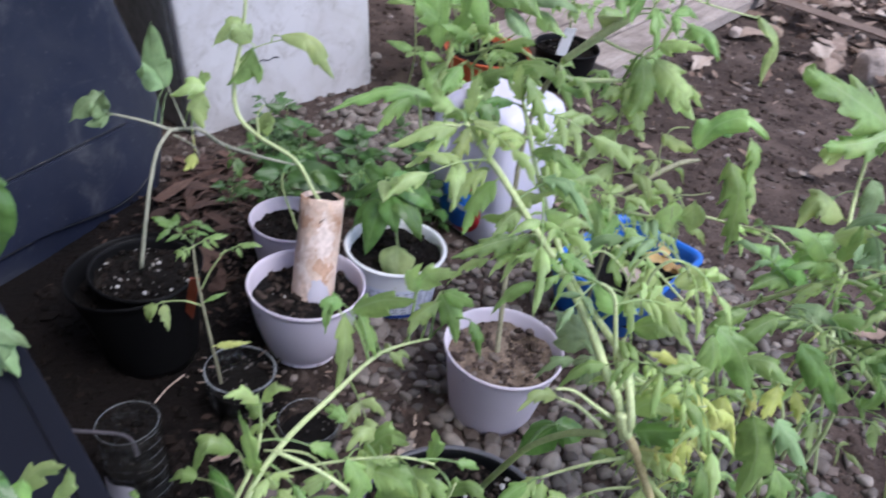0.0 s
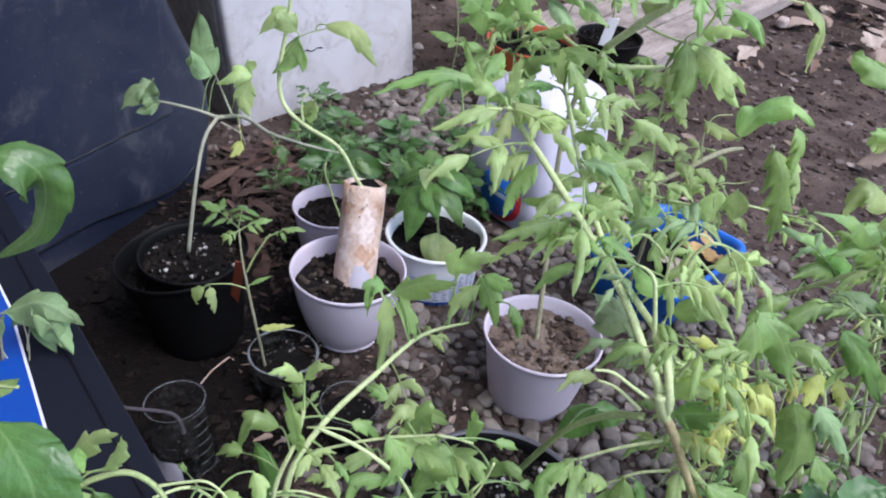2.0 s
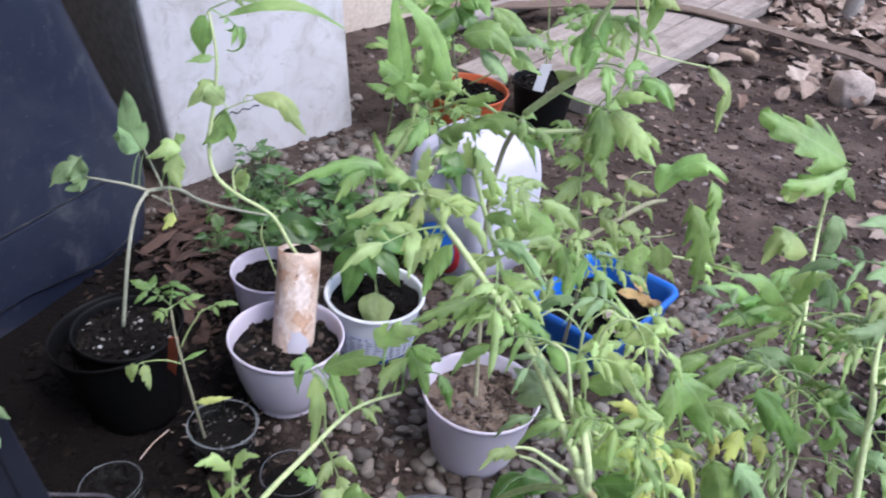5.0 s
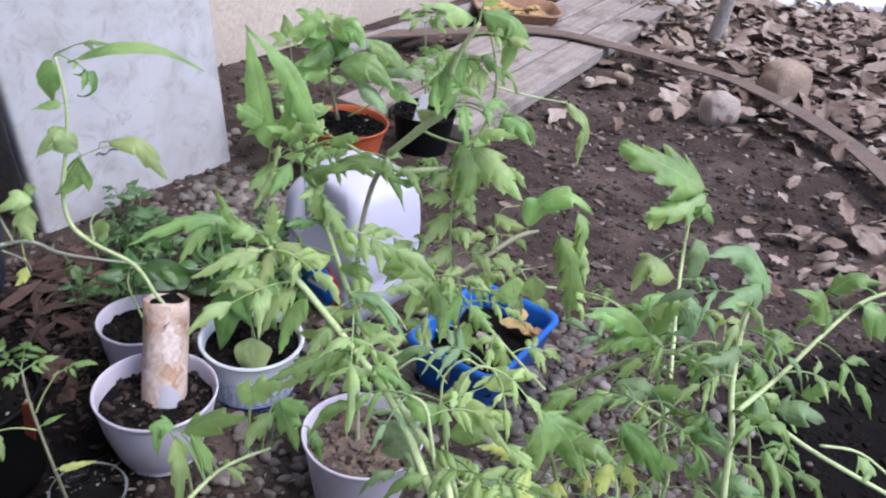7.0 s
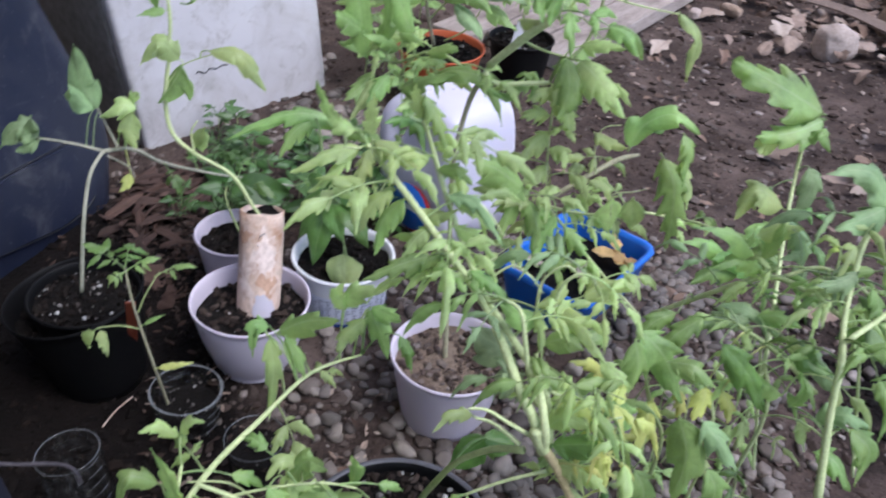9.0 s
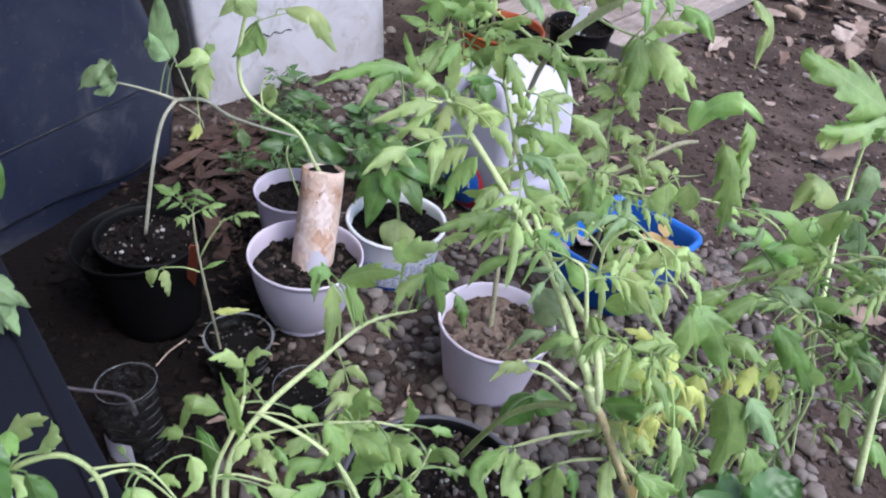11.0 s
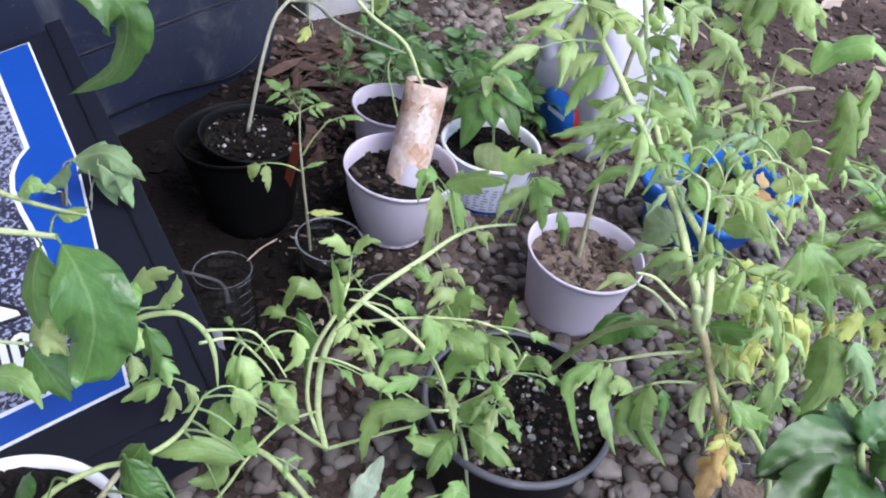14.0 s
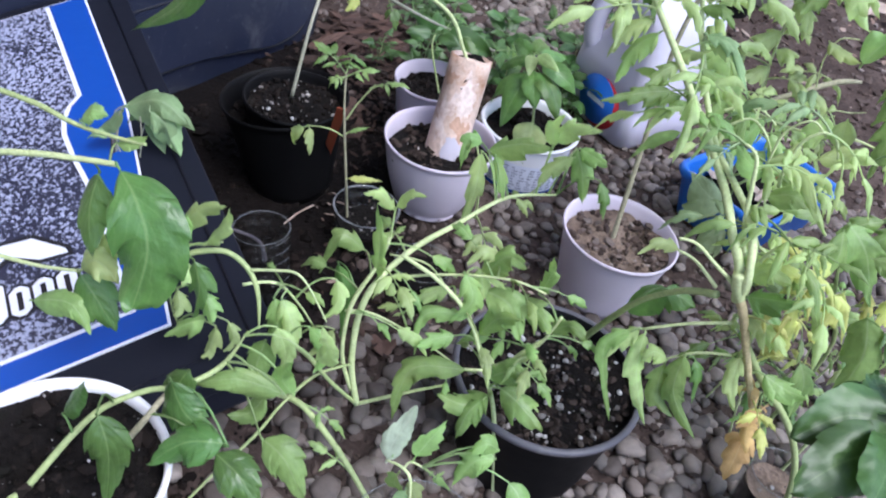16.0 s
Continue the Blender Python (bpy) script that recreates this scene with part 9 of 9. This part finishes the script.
lobed_leaf(p, [(0.006, 1.420, 0.252), (0.040, 1.405, 0.268), (0.063, 1.390, 0.238)], 0.043, "green", 3, 0.08)
lobed_leaf(p, [(0.007, 1.410, 0.243), (-0.012, 1.395, 0.223), (-0.045, 1.380, 0.204)], 0.041, "deep", 3, 0.08)
lobed_leaf(p, [(0.006, 1.420, 0.254), (0.010, 1.405, 0.278), (-0.012, 1.390, 0.293)], 0.035, "lime", 3, 0.08)
lobed_leaf(p, [(0.007, 1.410, 0.184), (-0.033, 1.395, 0.199), (-0.064, 1.380, 0.180)], 0.043, "green", 3, 0.08)
lobed_leaf(p, [(0.016, 1.400, 0.198), (0.069, 1.385, 0.215), (0.118, 1.370, 0.177)], 0.053, "green", 3, 0.08)
lobed_leaf(p, [(0.050, 1.390, 0.184), (0.088, 1.375, 0.160), (0.103, 1.360, 0.136)], 0.033, "wilt", 3, 0.08)
lobed_leaf(p, [(0.065, 1.410, 0.249), (0.107, 1.395, 0.227), (0.146, 1.380, 0.191)], 0.039, "green", 3, 0.08)
lobed_leaf(p, [(0.006, 1.430, 0.237), (0.029, 1.415, 0.228), (0.049, 1.400, 0.202)], 0.039, "deep", 3, 0.08)
lobed_leaf(p, [(0.005, 1.430, 0.227), (-0.018, 1.415, 0.240), (-0.045, 1.400, 0.229)], 0.037, "green", 3, 0.08)
lobed_leaf(p, [(0.006, 1.440, 0.214), (0.024, 1.425, 0.244), (0.048, 1.410, 0.255)], 0.036, "deep", 3, 0.08)
lobed_leaf(p, [(0.102, 1.400, 0.183), (0.131, 1.385, 0.175), (0.160, 1.370, 0.152)], 0.035, "green", 3, 0.08)
lobed_leaf(p, [(0.087, 1.400, 0.207), (0.134, 1.385, 0.212), (0.172, 1.370, 0.198)], 0.031, "wilt", 3, 0.08)
p = plant("slim tomato seedling in the black pot by the plank", (0.185, 1.53, 0.07))
stem(p, [(0.185, 1.53, 0.07, 0.003), (0.18, 1.53, 0.16, 0.0026), (0.17, 1.53, 0.25, 0.002)], "stem")
sprig(p, (0.18, 1.53, 0.16), 4, 0.08, "green", 1, 0.2, seed=8)
sprig(p, (0.17, 1.53, 0.25), 5, 0.07, "green", 1, 0.4, seed=9)
for k, (x, y, h, n) in enumerate(((-0.10, 1.40, 0.16, 6), (-0.03, 1.33, 0.13, 6), (-0.07, 1.50, 0.2, 6), (-0.02, 1.62, 0.2, 6))):
    p = plant("slender green weed growing beside the white cabinet", (x, y, 0), "weed", "weed", "weeds by the cabinet")
    stem(p, [(x, y, -0.005, 0.0022), (x + 0.01, y, h * 0.5, 0.002), (x, y + 0.01, h, 0.0014)], "stem")
    sprig(p, (x + 0.008, y, h * 0.5), n, 0.05, "green", 1, 0.2, seed=40 + k, plain=True, wide=0.4)
    sprig(p, (x, y + 0.01, h), n, 0.045, "green", 1, 0.4, seed=60 + k, plain=True, wide=0.4)
for k in range(24):
    g = random.Random(100 + k)
    x, y = g.uniform(-0.31, 0.02), g.uniform(0.93, 1.22)
    p = plant("low dark green weed in the shade behind the pots", (x, y, 0), "weed", "weed", "weeds behind the pots")
    h = g.uniform(0.02, 0.06)
    stem(p, [(x, y, -0.005, 0.0016), (x + 0.005, y, h, 0.001)], "stem")
    for q in range(2):
        sprig(p, (x + 0.004, y, h * (0.4 + 0.6 * q)), 5, g.uniform(0.026, 0.045), "gloss", 1, 0.3, 1, 200 + k * 2 + q, plain=g.random() < 0.5, wide=0.42)
